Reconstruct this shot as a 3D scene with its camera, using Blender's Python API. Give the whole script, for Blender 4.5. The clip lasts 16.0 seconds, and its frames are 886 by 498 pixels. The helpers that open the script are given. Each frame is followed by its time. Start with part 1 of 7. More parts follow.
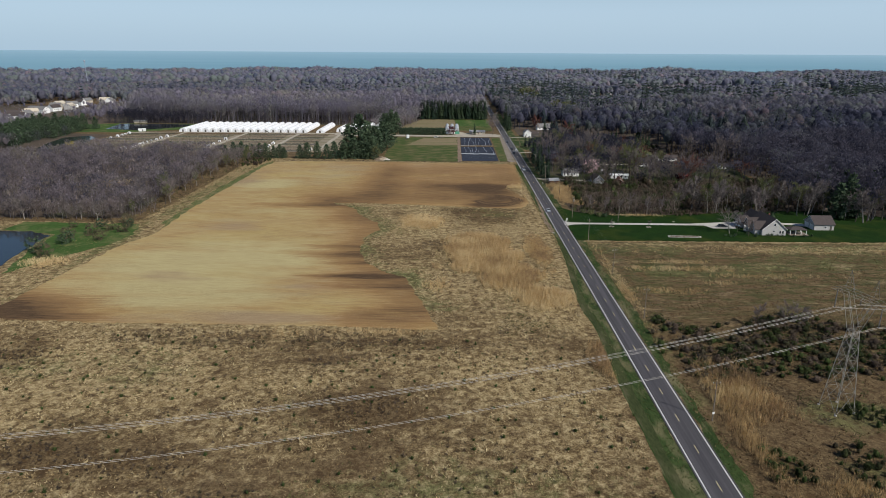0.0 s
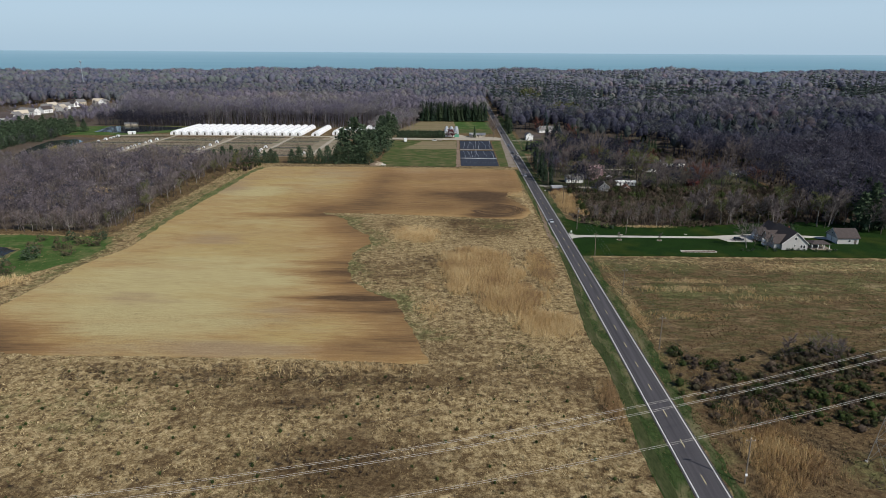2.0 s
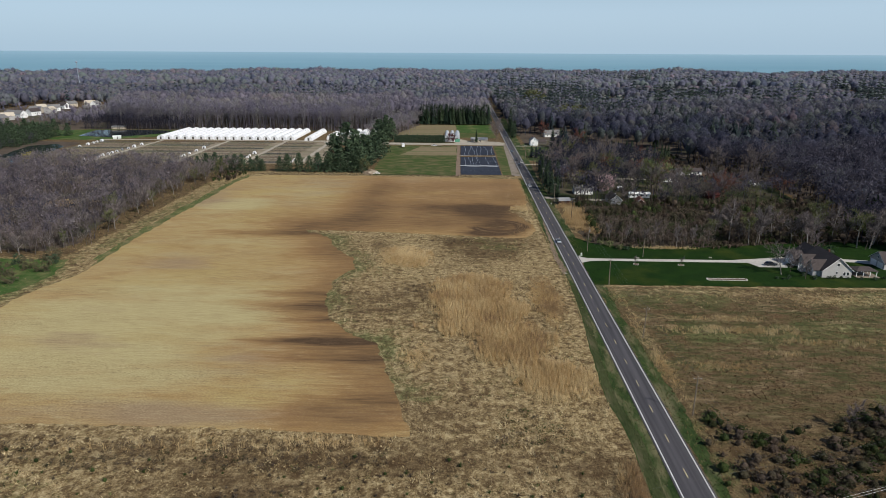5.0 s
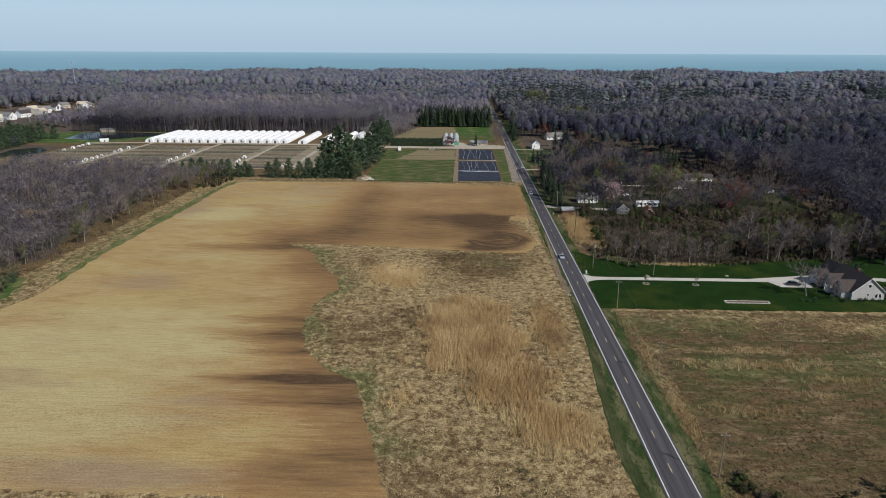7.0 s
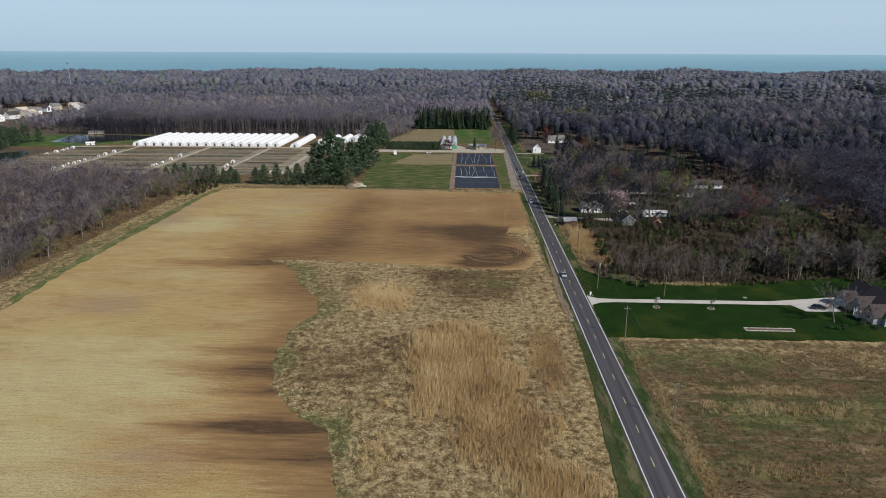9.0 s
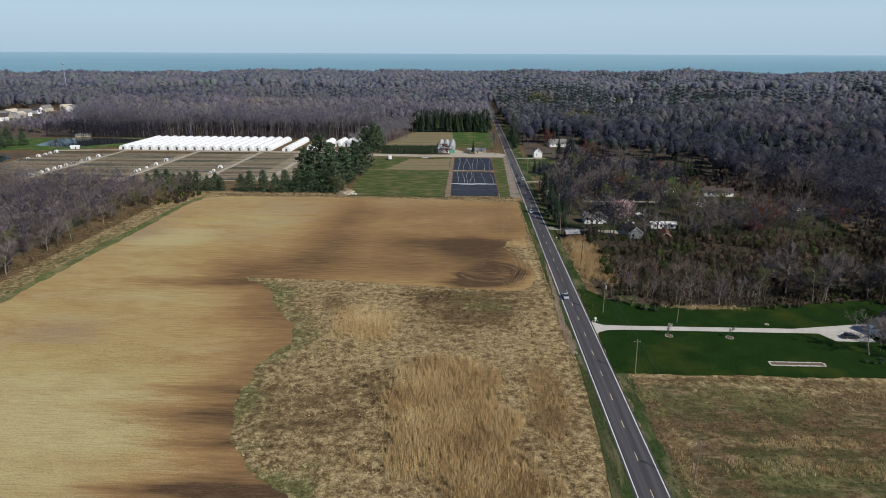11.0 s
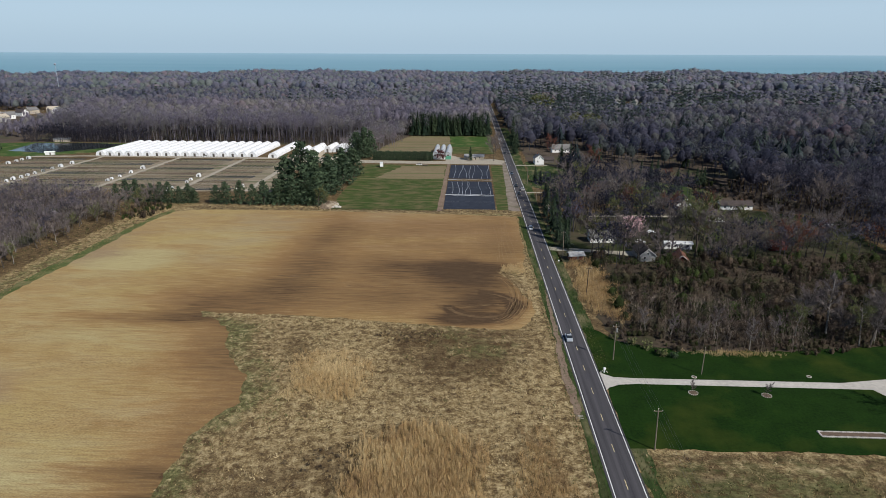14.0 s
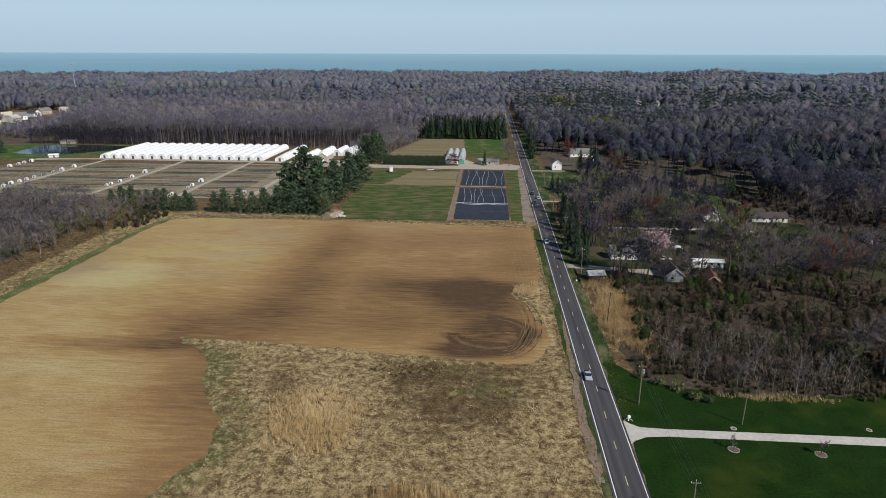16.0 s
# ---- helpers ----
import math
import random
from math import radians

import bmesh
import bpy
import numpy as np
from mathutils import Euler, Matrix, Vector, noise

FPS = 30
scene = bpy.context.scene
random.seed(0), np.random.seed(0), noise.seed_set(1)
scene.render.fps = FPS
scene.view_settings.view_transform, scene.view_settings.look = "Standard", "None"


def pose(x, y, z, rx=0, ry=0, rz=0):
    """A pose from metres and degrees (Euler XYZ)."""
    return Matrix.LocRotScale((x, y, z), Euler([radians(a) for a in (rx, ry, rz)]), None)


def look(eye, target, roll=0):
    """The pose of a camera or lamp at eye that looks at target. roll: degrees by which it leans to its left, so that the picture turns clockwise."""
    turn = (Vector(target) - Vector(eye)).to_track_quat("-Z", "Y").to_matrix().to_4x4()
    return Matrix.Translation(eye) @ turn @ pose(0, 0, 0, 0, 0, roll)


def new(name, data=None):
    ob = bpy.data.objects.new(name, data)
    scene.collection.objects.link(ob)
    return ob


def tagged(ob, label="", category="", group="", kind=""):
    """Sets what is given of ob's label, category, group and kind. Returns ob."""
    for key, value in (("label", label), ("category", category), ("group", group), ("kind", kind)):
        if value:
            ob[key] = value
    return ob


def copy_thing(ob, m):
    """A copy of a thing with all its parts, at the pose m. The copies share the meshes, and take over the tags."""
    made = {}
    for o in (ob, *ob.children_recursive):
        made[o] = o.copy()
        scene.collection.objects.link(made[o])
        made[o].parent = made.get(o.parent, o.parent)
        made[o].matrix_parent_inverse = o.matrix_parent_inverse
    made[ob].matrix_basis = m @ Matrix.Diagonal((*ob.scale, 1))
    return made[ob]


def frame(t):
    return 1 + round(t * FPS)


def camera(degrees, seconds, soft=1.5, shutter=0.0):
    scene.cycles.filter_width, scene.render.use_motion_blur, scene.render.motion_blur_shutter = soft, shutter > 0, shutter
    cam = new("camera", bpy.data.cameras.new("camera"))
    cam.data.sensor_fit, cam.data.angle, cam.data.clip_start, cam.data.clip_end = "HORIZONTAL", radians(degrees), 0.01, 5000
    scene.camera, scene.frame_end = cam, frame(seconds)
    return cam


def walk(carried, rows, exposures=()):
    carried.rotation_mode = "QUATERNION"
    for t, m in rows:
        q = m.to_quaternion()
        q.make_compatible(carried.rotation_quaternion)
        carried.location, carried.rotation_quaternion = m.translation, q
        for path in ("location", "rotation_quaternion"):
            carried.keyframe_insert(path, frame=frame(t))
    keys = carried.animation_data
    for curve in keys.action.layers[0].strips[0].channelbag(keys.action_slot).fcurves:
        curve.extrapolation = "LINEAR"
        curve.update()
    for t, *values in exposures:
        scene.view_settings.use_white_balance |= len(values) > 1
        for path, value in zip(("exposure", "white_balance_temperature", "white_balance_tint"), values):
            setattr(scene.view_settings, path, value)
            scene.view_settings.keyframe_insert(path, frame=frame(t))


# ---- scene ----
cam = camera(70.9, 16.0, soft=0.5)
METRES, EYE, TILT, LEAN, TURN = 180.44, 81.7, 0.757, -0.25, 1.0
ROWS = [
    (0.0, 0.0, 0.0, 0.0, 0.02, -18.2, -0.08),
    (0.5, 0.0038, 0.0299, -0.0003, 0.05, -18.21, -0.07),
    (1.0, 0.0076, 0.0599, -0.0003, 0.1, -18.2, -0.08),
    (1.5, 0.0117, 0.0902, -0.0001, 0.14, -18.2, -0.06),
    (2.0, 0.0157, 0.1209, -0.0001, 0.17, -18.19, -0.05),
    (2.5, 0.0195, 0.1518, -0.0, 0.23, -18.19, -0.04),
    (3.0, 0.0234, 0.1831, -0.0006, 0.28, -18.19, -0.04),
    (3.5, 0.0271, 0.2149, -0.0011, 0.35, -18.17, -0.04),
    (4.0, 0.0309, 0.2467, -0.0015, 0.44, -18.17, -0.04),
    (6.5, 0.0537, 0.4036, -0.0029, 0.74, -18.17, -0.0),
    (7.0, 0.0588, 0.4347, -0.0034, 0.79, -18.17, 0.01),
    (7.5, 0.0636, 0.4655, -0.0037, 0.84, -18.16, -0.0),
    (8.0, 0.0687, 0.4961, -0.0037, 0.87, -18.18, 0.02),
    (8.5, 0.0736, 0.5265, -0.0037, 0.92, -18.19, 0.0),
    (9.0, 0.0794, 0.5572, -0.0042, 0.97, -18.17, 0.02),
    (11.5, 0.1051, 0.7117, -0.0069, 1.2, -18.11, 0.03),
    (12.0, 0.1102, 0.7426, -0.0069, 1.24, -18.11, 0.04),
    (12.5, 0.1154, 0.7735, -0.0076, 1.3, -18.1, 0.04),
    (13.0, 0.1207, 0.8043, -0.0081, 1.34, -18.09, 0.04),
    (13.5, 0.1255, 0.8349, -0.0079, 1.38, -18.1, 0.06),
    (14.0, 0.1304, 0.8659, -0.0085, 1.43, -18.09, 0.06),
    (14.5, 0.1348, 0.8967, -0.0091, 1.49, -18.09, 0.06),
    (15.0, 0.1393, 0.9272, -0.0088, 1.79, -18.1, 0.07),
    (15.5, 0.1436, 0.9583, -0.0095, 2.53, -18.08, 0.08),
    (16.0, 0.1476, 0.9888, -0.0095, 3.05, -18.09, 0.1),
]
walk(cam, [(t, pose(0, 0, EYE, TILT, LEAN, TURN) @ pose(METRES * x, METRES * y, METRES * z, 90 + pitch, roll, yaw)) for t, x, y, z, yaw, pitch, roll in ROWS])

# ---- world and sun ----
SUN_AZ, SUN_EL = math.atan2(-0.65, 0.76), radians(41)
world = bpy.data.worlds.new("sky")
scene.world = world
world.use_nodes = True
wn = world.node_tree
sky = wn.nodes.new("ShaderNodeTexSky")
sky.sky_type, sky.sun_disc = "NISHITA", False
sky.sun_elevation, sky.sun_rotation = SUN_EL, math.pi / 2 - SUN_AZ
sky.altitude, sky.air_density, sky.dust_density, sky.ozone_density = 0, 1.0, 0.3, 5.0
wn.nodes["Background"].inputs["Strength"].default_value = 0.077
haze = wn.nodes.new("ShaderNodeMix")
haze.data_type = "RGBA"
up = wn.nodes.new("ShaderNodeSeparateXYZ")
wn.links.new(wn.nodes.new("ShaderNodeTexCoord").outputs["Generated"], up.inputs[0])
fade = wn.nodes.new("ShaderNodeMapRange")
fade.inputs[1].default_value, fade.inputs[2].default_value, fade.inputs[3].default_value, fade.inputs[4].default_value = 0.06, 0.22, 0.88, 0.0
wn.links.new(up.outputs["Z"], fade.inputs[0])
wn.links.new(fade.outputs[0], haze.inputs[0])
haze.inputs[7].default_value = (6.15, 8.15, 10.0, 1)
wn.links.new(sky.outputs[0], haze.inputs[6])
# the air thickens to a dull blue just over the water
low = wn.nodes.new("ShaderNodeMapRange")
low.interpolation_type = "SMOOTHSTEP"
low.inputs[1].default_value, low.inputs[2].default_value, low.inputs[3].default_value, low.inputs[4].default_value = -0.005, 0.06, 0.8, 0.0
wn.links.new(up.outputs["Z"], low.inputs[0])
dull = wn.nodes.new("ShaderNodeMix")
dull.data_type = "RGBA"
dull.inputs[7].default_value = (5.1, 7.0, 8.7, 1)
wn.links.new(low.outputs[0], dull.inputs[0])
wn.links.new(haze.outputs[2], dull.inputs[6])
wn.links.new(dull.outputs[2], wn.nodes["Background"].inputs["Color"])
sun = new("sun", bpy.data.lights.new("sun", "SUN"))
sun.data.energy, sun.data.angle, sun.data.color = 4.65, radians(0.6), (1.0, 0.955, 0.885)
to_sun = Vector((math.cos(SUN_AZ) * math.cos(SUN_EL), math.sin(SUN_AZ) * math.cos(SUN_EL), math.sin(SUN_EL)))
sun.matrix_world = look((0, 0, 300), Vector((0, 0, 300)) - to_sun)
scene.view_settings.exposure = 0.0

# ---- materials ----
class Nodes:
    """A material with short calls for its nodes."""

    def __init__(self, name, rough=0.9, metal=0.0, spec=0.3):
        self.m = bpy.data.materials.new(name)
        self.m.use_nodes = True
        self.t = self.m.node_tree
        self.b = self.t.nodes["Principled BSDF"]
        self.b.inputs["Roughness"].default_value = rough
        self.b.inputs["Metallic"].default_value = metal
        self.b.inputs["Specular IOR Level"].default_value = spec

    def add(self, kind, **inputs):
        n = self.t.nodes.new(kind)
        for k, v in inputs.items():
            self.put(n.inputs[k.replace("_", " ")], v)
        return n

    def put(self, socket, v):
        if isinstance(v, bpy.types.NodeSocket):
            self.t.links.new(v, socket)
        elif isinstance(v, tuple) and len(v) == 3 and socket.type == "RGBA":
            socket.default_value = (*v, 1)
        else:
            socket.default_value = v

    def where(self, sx=1.0, sy=1.0, sz=1.0):
        c = self.add("ShaderNodeTexCoord").outputs["Object"]
        return self.add("ShaderNodeMapping", Vector=c, Scale=(sx, sy, sz)).outputs[0]

    def noise(self, scale, detail=3.0, vec=None, rough=0.55, warp=0.0):
        n = self.add("ShaderNodeTexNoise", Vector=vec or self.where(), Scale=scale, Detail=detail, Roughness=rough, Distortion=warp)
        return n.outputs[0]

    def wave(self, scale, vec, warp=2.0, direction="Y"):
        n = self.add("ShaderNodeTexWave", Vector=vec, Scale=scale, Distortion=warp, Detail=2.0)
        n.bands_direction = direction
        return n.outputs["Fac"]

    def ramp(self, fac, *stops):
        n = self.add("ShaderNodeValToRGB", Fac=fac)
        e = n.color_ramp.elements
        while len(e) < len(stops):
            e.new(0.5)
        for el, (p, c) in zip(e, stops):
            el.position, el.color = p, ((*c, 1) if isinstance(c, tuple) else (c, c, c, 1))
        return n.outputs[0]

    def mix(self, fac, a, b):
        n = self.t.nodes.new("ShaderNodeMix")
        n.data_type = "RGBA"
        for i, v in ((0, fac), (6, a), (7, b)):
            self.put(n.inputs[i], v)
        return n.outputs[2]

    def calc(self, op, a, b=0.0, clamp=False):
        n = self.t.nodes.new("ShaderNodeMath")
        n.operation, n.use_clamp = op, clamp
        self.put(n.inputs[0], a)
        self.put(n.inputs[1], b)
        return n.outputs[0]

    def attr(self, name):
        n = self.t.nodes.new("ShaderNodeAttribute")
        n.attribute_name = name
        return n.outputs["Fac"]

    def luck(self):
        return self.t.nodes.new("ShaderNodeObjectInfo").outputs["Random"]

    def island(self):
        return self.t.nodes.new("ShaderNodeNewGeometry").outputs["Random Per Island"]

    def bump(self, height, strength=0.4, distance=0.05):
        n = self.add("ShaderNodeBump", Height=height, Strength=strength, Distance=distance)
        self.t.links.new(n.outputs[0], self.b.inputs["Normal"])

    def done(self, colour):
        self.put(self.b.inputs["Base Color"], colour)
        return self.m


def plain(name, colour, rough=0.7, metal=0.0, scale=1.5, amount=0.25, spec=0.3):
    """A paint or hard surface with mottling at two scales."""
    n = Nodes(name, rough, metal, spec)
    f = n.calc("ADD", n.calc("MULTIPLY", n.noise(scale), 0.6), n.calc("MULTIPLY", n.noise(scale * 9), 0.4))
    lo = tuple(c * (1 - amount) for c in colour)
    hi = tuple(min(1, c * (1 + amount)) for c in colour)
    n.bump(n.noise(scale * 12), 0.2, 0.01)
    return n.done(n.ramp(f, (0.3, lo), (0.7, hi)))


def tinted(name, *colours, rough=0.9, translucent=0.0, depth=0.55):
    """Vegetation: a colour by each plant's own tint, with small changes from blade to blade."""
    n = Nodes(name, rough, 0, 0.15)
    k = len(colours) - 1
    c = n.ramp(n.attr("tint"), *[(i / k, col) for i, col in enumerate(colours)])
    c = n.mix(n.island(), n.mix(depth, c, (0, 0, 0)), c)
    if translucent:
        fleck = n.calc("ADD", n.calc("MULTIPLY", n.noise(1.1, 4.0, rough=0.8), 0.7), n.calc("MULTIPLY", n.noise(0.25, 2.0), 0.3))
        c = n.mix(n.ramp(fleck, (0.38, 0.42), (0.60, 0.0)), c, n.mix(0.8, c, (0, 0, 0)))
        n.bump(n.noise(1.3, 4.0, rough=0.8), 1.0, 1.2)
        thin, both = n.add("ShaderNodeBsdfTranslucent", Color=c), n.add("ShaderNodeMixShader", Fac=translucent)
        n.t.links.new(n.b.outputs[0], both.inputs[1])
        n.t.links.new(thin.outputs[0], both.inputs[2])
        n.t.links.new(both.outputs[0], n.t.nodes["Material Output"].inputs["Surface"])
    return n.done(c)


# ground cover, by the shares of straw, green and dark (litter with some painted shade) in each spot
g = Nodes("meadow_ground", 1.0, 0, 0.1)
fine = g.noise(1.9, 5.0, rough=0.75)
mid = g.noise(0.22, 4.0)
clump = g.calc("ADD", g.calc("MULTIPLY", fine, 0.6), g.calc("MULTIPLY", g.noise(0.55, 5.0, rough=0.65), 0.4))
big = g.noise(0.035, 3.0)
straw = g.ramp(clump, (0.36, (0.062, 0.040, 0.018)), (0.47, (0.190, 0.132, 0.060)), (0.62, (0.50, 0.395, 0.215)))
green = g.ramp(clump, (0.36, (0.030, 0.038, 0.012)), (0.62, (0.175, 0.180, 0.072)))
dark = g.ramp(clump, (0.36, (0.030, 0.020, 0.010)), (0.5, (0.096, 0.064, 0.032)), (0.64, (0.215, 0.155, 0.080)))
mg = g.calc("ADD", g.attr("green"), g.calc("MULTIPLY", g.calc("SUBTRACT", mid, 0.5), 1.6))
md = g.calc("ADD", g.attr("dark"), g.calc("MULTIPLY", g.calc("SUBTRACT", g.noise(0.13, 6.0, g.where(1, 1.6, 1), 0.68), 0.5), 1.9))
col = g.mix(g.ramp(md, (0.2, 0.0), (0.8, 0.95)), straw, dark)
col = g.mix(g.ramp(mg, (0.3, 0.0), (0.8, 0.9)), col, green)
col = g.mix(g.ramp(big, (0.4, 0.0), (0.7, 0.30)), col, (0.17, 0.12, 0.065))
# the eastern meadow was once ploughed: faint bands of green, rust and pale thatch along its rows
swath = g.noise(0.30, 6.0, g.where(0.35, 1.0, 1), 0.7)
swath2 = g.noise(0.22, 6.0, g.where(0.30, 1.0, 1), 0.75)
rowed = g.attr("rows")
heap = g.noise(0.32, 6.0, rough=0.72, warp=0.6)
col = g.mix(g.ramp(heap, (0.38, 0.8), (0.48, 0.0)), col, (0.072, 0.044, 0.021))
col = g.mix(g.calc("MULTIPLY", g.ramp(heap, (0.55, 0.0), (0.66, 0.5)), g.ramp(md, (0.4, 1.0), (0.9, 0.0))), col, (0.50, 0.405, 0.225))
col = g.mix(g.calc("MULTIPLY", rowed, g.ramp(swath, (0.42, 0.7), (0.54, 0.0))), col, (0.044, 0.056, 0.018))
col = g.mix(g.calc("MULTIPLY", rowed, g.ramp(swath2, (0.54, 0.0), (0.68, 0.6))), col, (0.33, 0.25, 0.145))
col = g.mix(g.calc("MULTIPLY", rowed, g.ramp(swath2, (0.30, 0.6), (0.42, 0.0))), col, (0.125, 0.062, 0.032))
mat_ = g.noise(0.55, 6.0, rough=0.7)
col = g.mix(g.calc("MULTIPLY", g.ramp(mat_, (0.54, 0.0), (0.70, 0.55)), g.ramp(md, (0.35, 1.0), (0.8, 0.0))), col, (0.54, 0.44, 0.25))
col = g.mix(g.ramp(mat_, (0.34, 0.7), (0.46, 0.0)), col, (0.055, 0.036, 0.021))
g.bump(fine, 0.9, 0.25)
M_GROUND = g.done(col)

# tilled soil: streaks along the tillage, pale dry rises, moist hollows
g = Nodes("tilled_soil", 1.0, 0, 0.1)
streak = g.noise(0.06, 6.0, g.where(0.9, 2.2, 1), rough=0.6, warp=0.8)
streak2 = g.noise(0.35, 5.0, g.where(0.25, 2.2, 1), rough=0.65)
broad = g.noise(0.02, 3.0, g.where(0.8, 1.8, 1))
grain = g.noise(3.0, 4.0, g.where(0.6, 1.4, 1), rough=0.7)
clod = g.noise(1.6, 4.0, g.where(0.6, 1.5, 1), rough=0.7)
base = g.ramp(streak, (0.28, (0.30, 0.190, 0.076)), (0.45, (0.355, 0.245, 0.105)), (0.58, (0.385, 0.282, 0.128)), (0.78, (0.39, 0.310, 0.165)))
shift = g.calc("MULTIPLY", g.calc("SUBTRACT", g.noise(0.05, 6.0, g.where(0.4, 2.0, 1), 0.65), 0.5), 2.2)
base = g.mix(g.ramp(broad, (0.45, 0.0), (0.65, 0.45)), base, (0.43, 0.345, 0.130))
base = g.mix(g.ramp(g.calc("ADD", g.attr("pale"), shift), (0.15, 0.0), (0.75, 0.9)), base, (0.445, 0.385, 0.190))
base = g.mix(g.ramp(g.calc("ADD", g.attr("drab"), shift), (0.25, 0.0), (0.85, 0.85)), base, (0.290, 0.210, 0.128))
m = g.calc("ADD", g.attr("moist"), g.calc("MULTIPLY", g.calc("SUBTRACT", streak2, 0.5), 0.95))
base = g.mix(g.ramp(m, (0.10, 0.0), (0.48, 0.8), (0.95, 1.0)), base, g.ramp(m, (0.3, (0.270, 0.142, 0.052)), (0.62, (0.195, 0.108, 0.045)), (1.0, (0.056, 0.034, 0.019))))
lines = g.noise(0.9, 4.0, g.where(0.16, 2.0, 1), rough=0.7)
base = g.mix(g.ramp(lines, (0.36, 0.36), (0.52, 0.0)), base, (0.18, 0.12, 0.065))
dry = g.ramp(m, (0.35, 1.0), (0.8, 0.12))
base = g.mix(g.calc("MULTIPLY", dry, g.ramp(lines, (0.55, 0.0), (0.72, 0.45))), base, (0.46, 0.39, 0.23))
rows = g.ramp(g.noise(0.03, 3.0, g.where(0.5, 2.2, 1)), (0.50, 0.0), (0.62, 1.0))
base = g.mix(g.calc("MULTIPLY", rows, g.ramp(clod, (0.54, 0.0), (0.62, 0.5))), base, (0.12, 0.075, 0.036))
base = g.mix(g.ramp(grain, (0.34, 0.5), (0.56, 0.0)), base, (0.16, 0.10, 0.055))
base = g.mix(g.calc("MULTIPLY", dry, g.ramp(grain, (0.54, 0.0), (0.72, 0.28))), base, (0.52, 0.43, 0.25))
g.bump(g.calc("ADD", grain, g.calc("MULTIPLY", streak2, 0.8)), 0.5, 0.12)
M_SOIL = g.done(base)

# asphalt: worn wheel tracks along the lanes, patches
g = Nodes("asphalt", 0.85, 0, 0.3)
tracks = g.noise(0.8, 2.0, g.where(1.1, 0.02, 1))
speck = g.noise(6.0, 4.0, rough=0.7)
a = g.ramp(g.calc("ADD", g.calc("MULTIPLY", tracks, 0.7), g.calc("MULTIPLY", speck, 0.3)), (0.35, (0.040, 0.038, 0.042)), (0.65, (0.085, 0.080, 0.085)))
g.bump(speck, 0.3, 0.01)
M_ASPHALT = g.done(a)


def cover(name, dark, light, scale=1.2, stretch=(1, 1), patch=None, patch_scale=0.08, patch_at=(0.5, 0.65), bump=0.5):
    """Lawns, litter, gravel: a two-scale mix and optional patches of another colour."""
    n = Nodes(name, 1.0, 0, 0.1)
    v = n.where(stretch[0], stretch[1], 1)
    f = n.noise(scale, 5.0, v, 0.7)
    c = n.ramp(n.calc("ADD", n.calc("MULTIPLY", f, 0.65), n.calc("MULTIPLY", n.noise(scale * 0.12, 3.0, v), 0.35)), (0.36, dark), (0.64, light))
    if patch:
        c = n.mix(n.ramp(n.noise(patch_scale, 5.0, v, 0.6), (patch_at[0], 0.0), (patch_at[1], 0.85)), c, patch)
    n.bump(f, bump, 0.08)
    return n.done(c)


M_LAWN = cover("lawn_grass", (0.0046, 0.0160, 0.0016), (0.0125, 0.037, 0.0040), 1.5, patch=(0.034, 0.046, 0.0065), patch_scale=0.045, patch_at=(0.52, 0.72))
M_VERGE = cover("verge_grass", (0.014, 0.030, 0.008), (0.052, 0.078, 0.024), 0.9, (1.4, 0.5), patch=(0.16, 0.14, 0.075), patch_scale=0.14)
M_MOWN = cover("mown_path", (0.024, 0.034, 0.011), (0.060, 0.070, 0.028), 1.4, (1.5, 0.4), patch=(0.12, 0.10, 0.058), patch_scale=0.12)
M_MARGIN = cover("margin_grass", (0.044, 0.066, 0.018), (0.115, 0.140, 0.050), 0.9, patch=(0.20, 0.165, 0.085), patch_scale=0.12, patch_at=(0.48, 0.66))
M_DIRT = cover("bare_dirt", (0.15, 0.105, 0.075), (0.27, 0.20, 0.15), 1.2, patch=(0.10, 0.10, 0.05), patch_scale=0.3, patch_at=(0.55, 0.7))
M_YARD = cover("yard_grass", (0.016, 0.024, 0.008), (0.042, 0.050, 0.019), 0.8, patch=(0.075, 0.062, 0.042), patch_scale=0.06, patch_at=(0.45, 0.6))
M_GRAVEL = cover("gravel", (0.27, 0.24, 0.19), (0.42, 0.38, 0.31), 2.0)
M_PARK = cover("trodden_gravel", (0.17, 0.14, 0.115), (0.29, 0.245, 0.20), 1.2, patch=(0.12, 0.11, 0.07), patch_scale=0.15)
M_CONCRETE = cover("concrete", (0.36, 0.34, 0.305), (0.52, 0.49, 0.44), 1.0, bump=0.1)
M_LITTER = cover("leaf_litter", (0.052, 0.041, 0.031), (0.120, 0.094, 0.072), 0.6, patch=(0.055, 0.075, 0.028), patch_scale=0.03, patch_at=(0.55, 0.75))
M_DARKLITTER = cover("dark_litter", (0.032, 0.025, 0.018), (0.092, 0.070, 0.050), 0.6, patch=(0.040, 0.050, 0.018), patch_scale=0.06, patch_at=(0.5, 0.7))
M_PLOT = cover("crop_plot", (0.024, 0.044, 0.010), (0.070, 0.100, 0.028), 1.6, (0.7, 1.6), patch=(0.155, 0.125, 0.065), patch_scale=0.13, patch_at=(0.44, 0.66))
M_PLOTDRY = cover("dry_plot", (0.14, 0.11, 0.062), (0.25, 0.20, 0.12), 0.9, (0.15, 2.5), patch=(0.10, 0.12, 0.045), patch_scale=0.06)
M_NURSERY = cover("nursery_soil", (0.17, 0.14, 0.10), (0.32, 0.27, 0.195), 0.7, (0.2, 2.0), patch=(0.10, 0.11, 0.055), patch_scale=0.05)
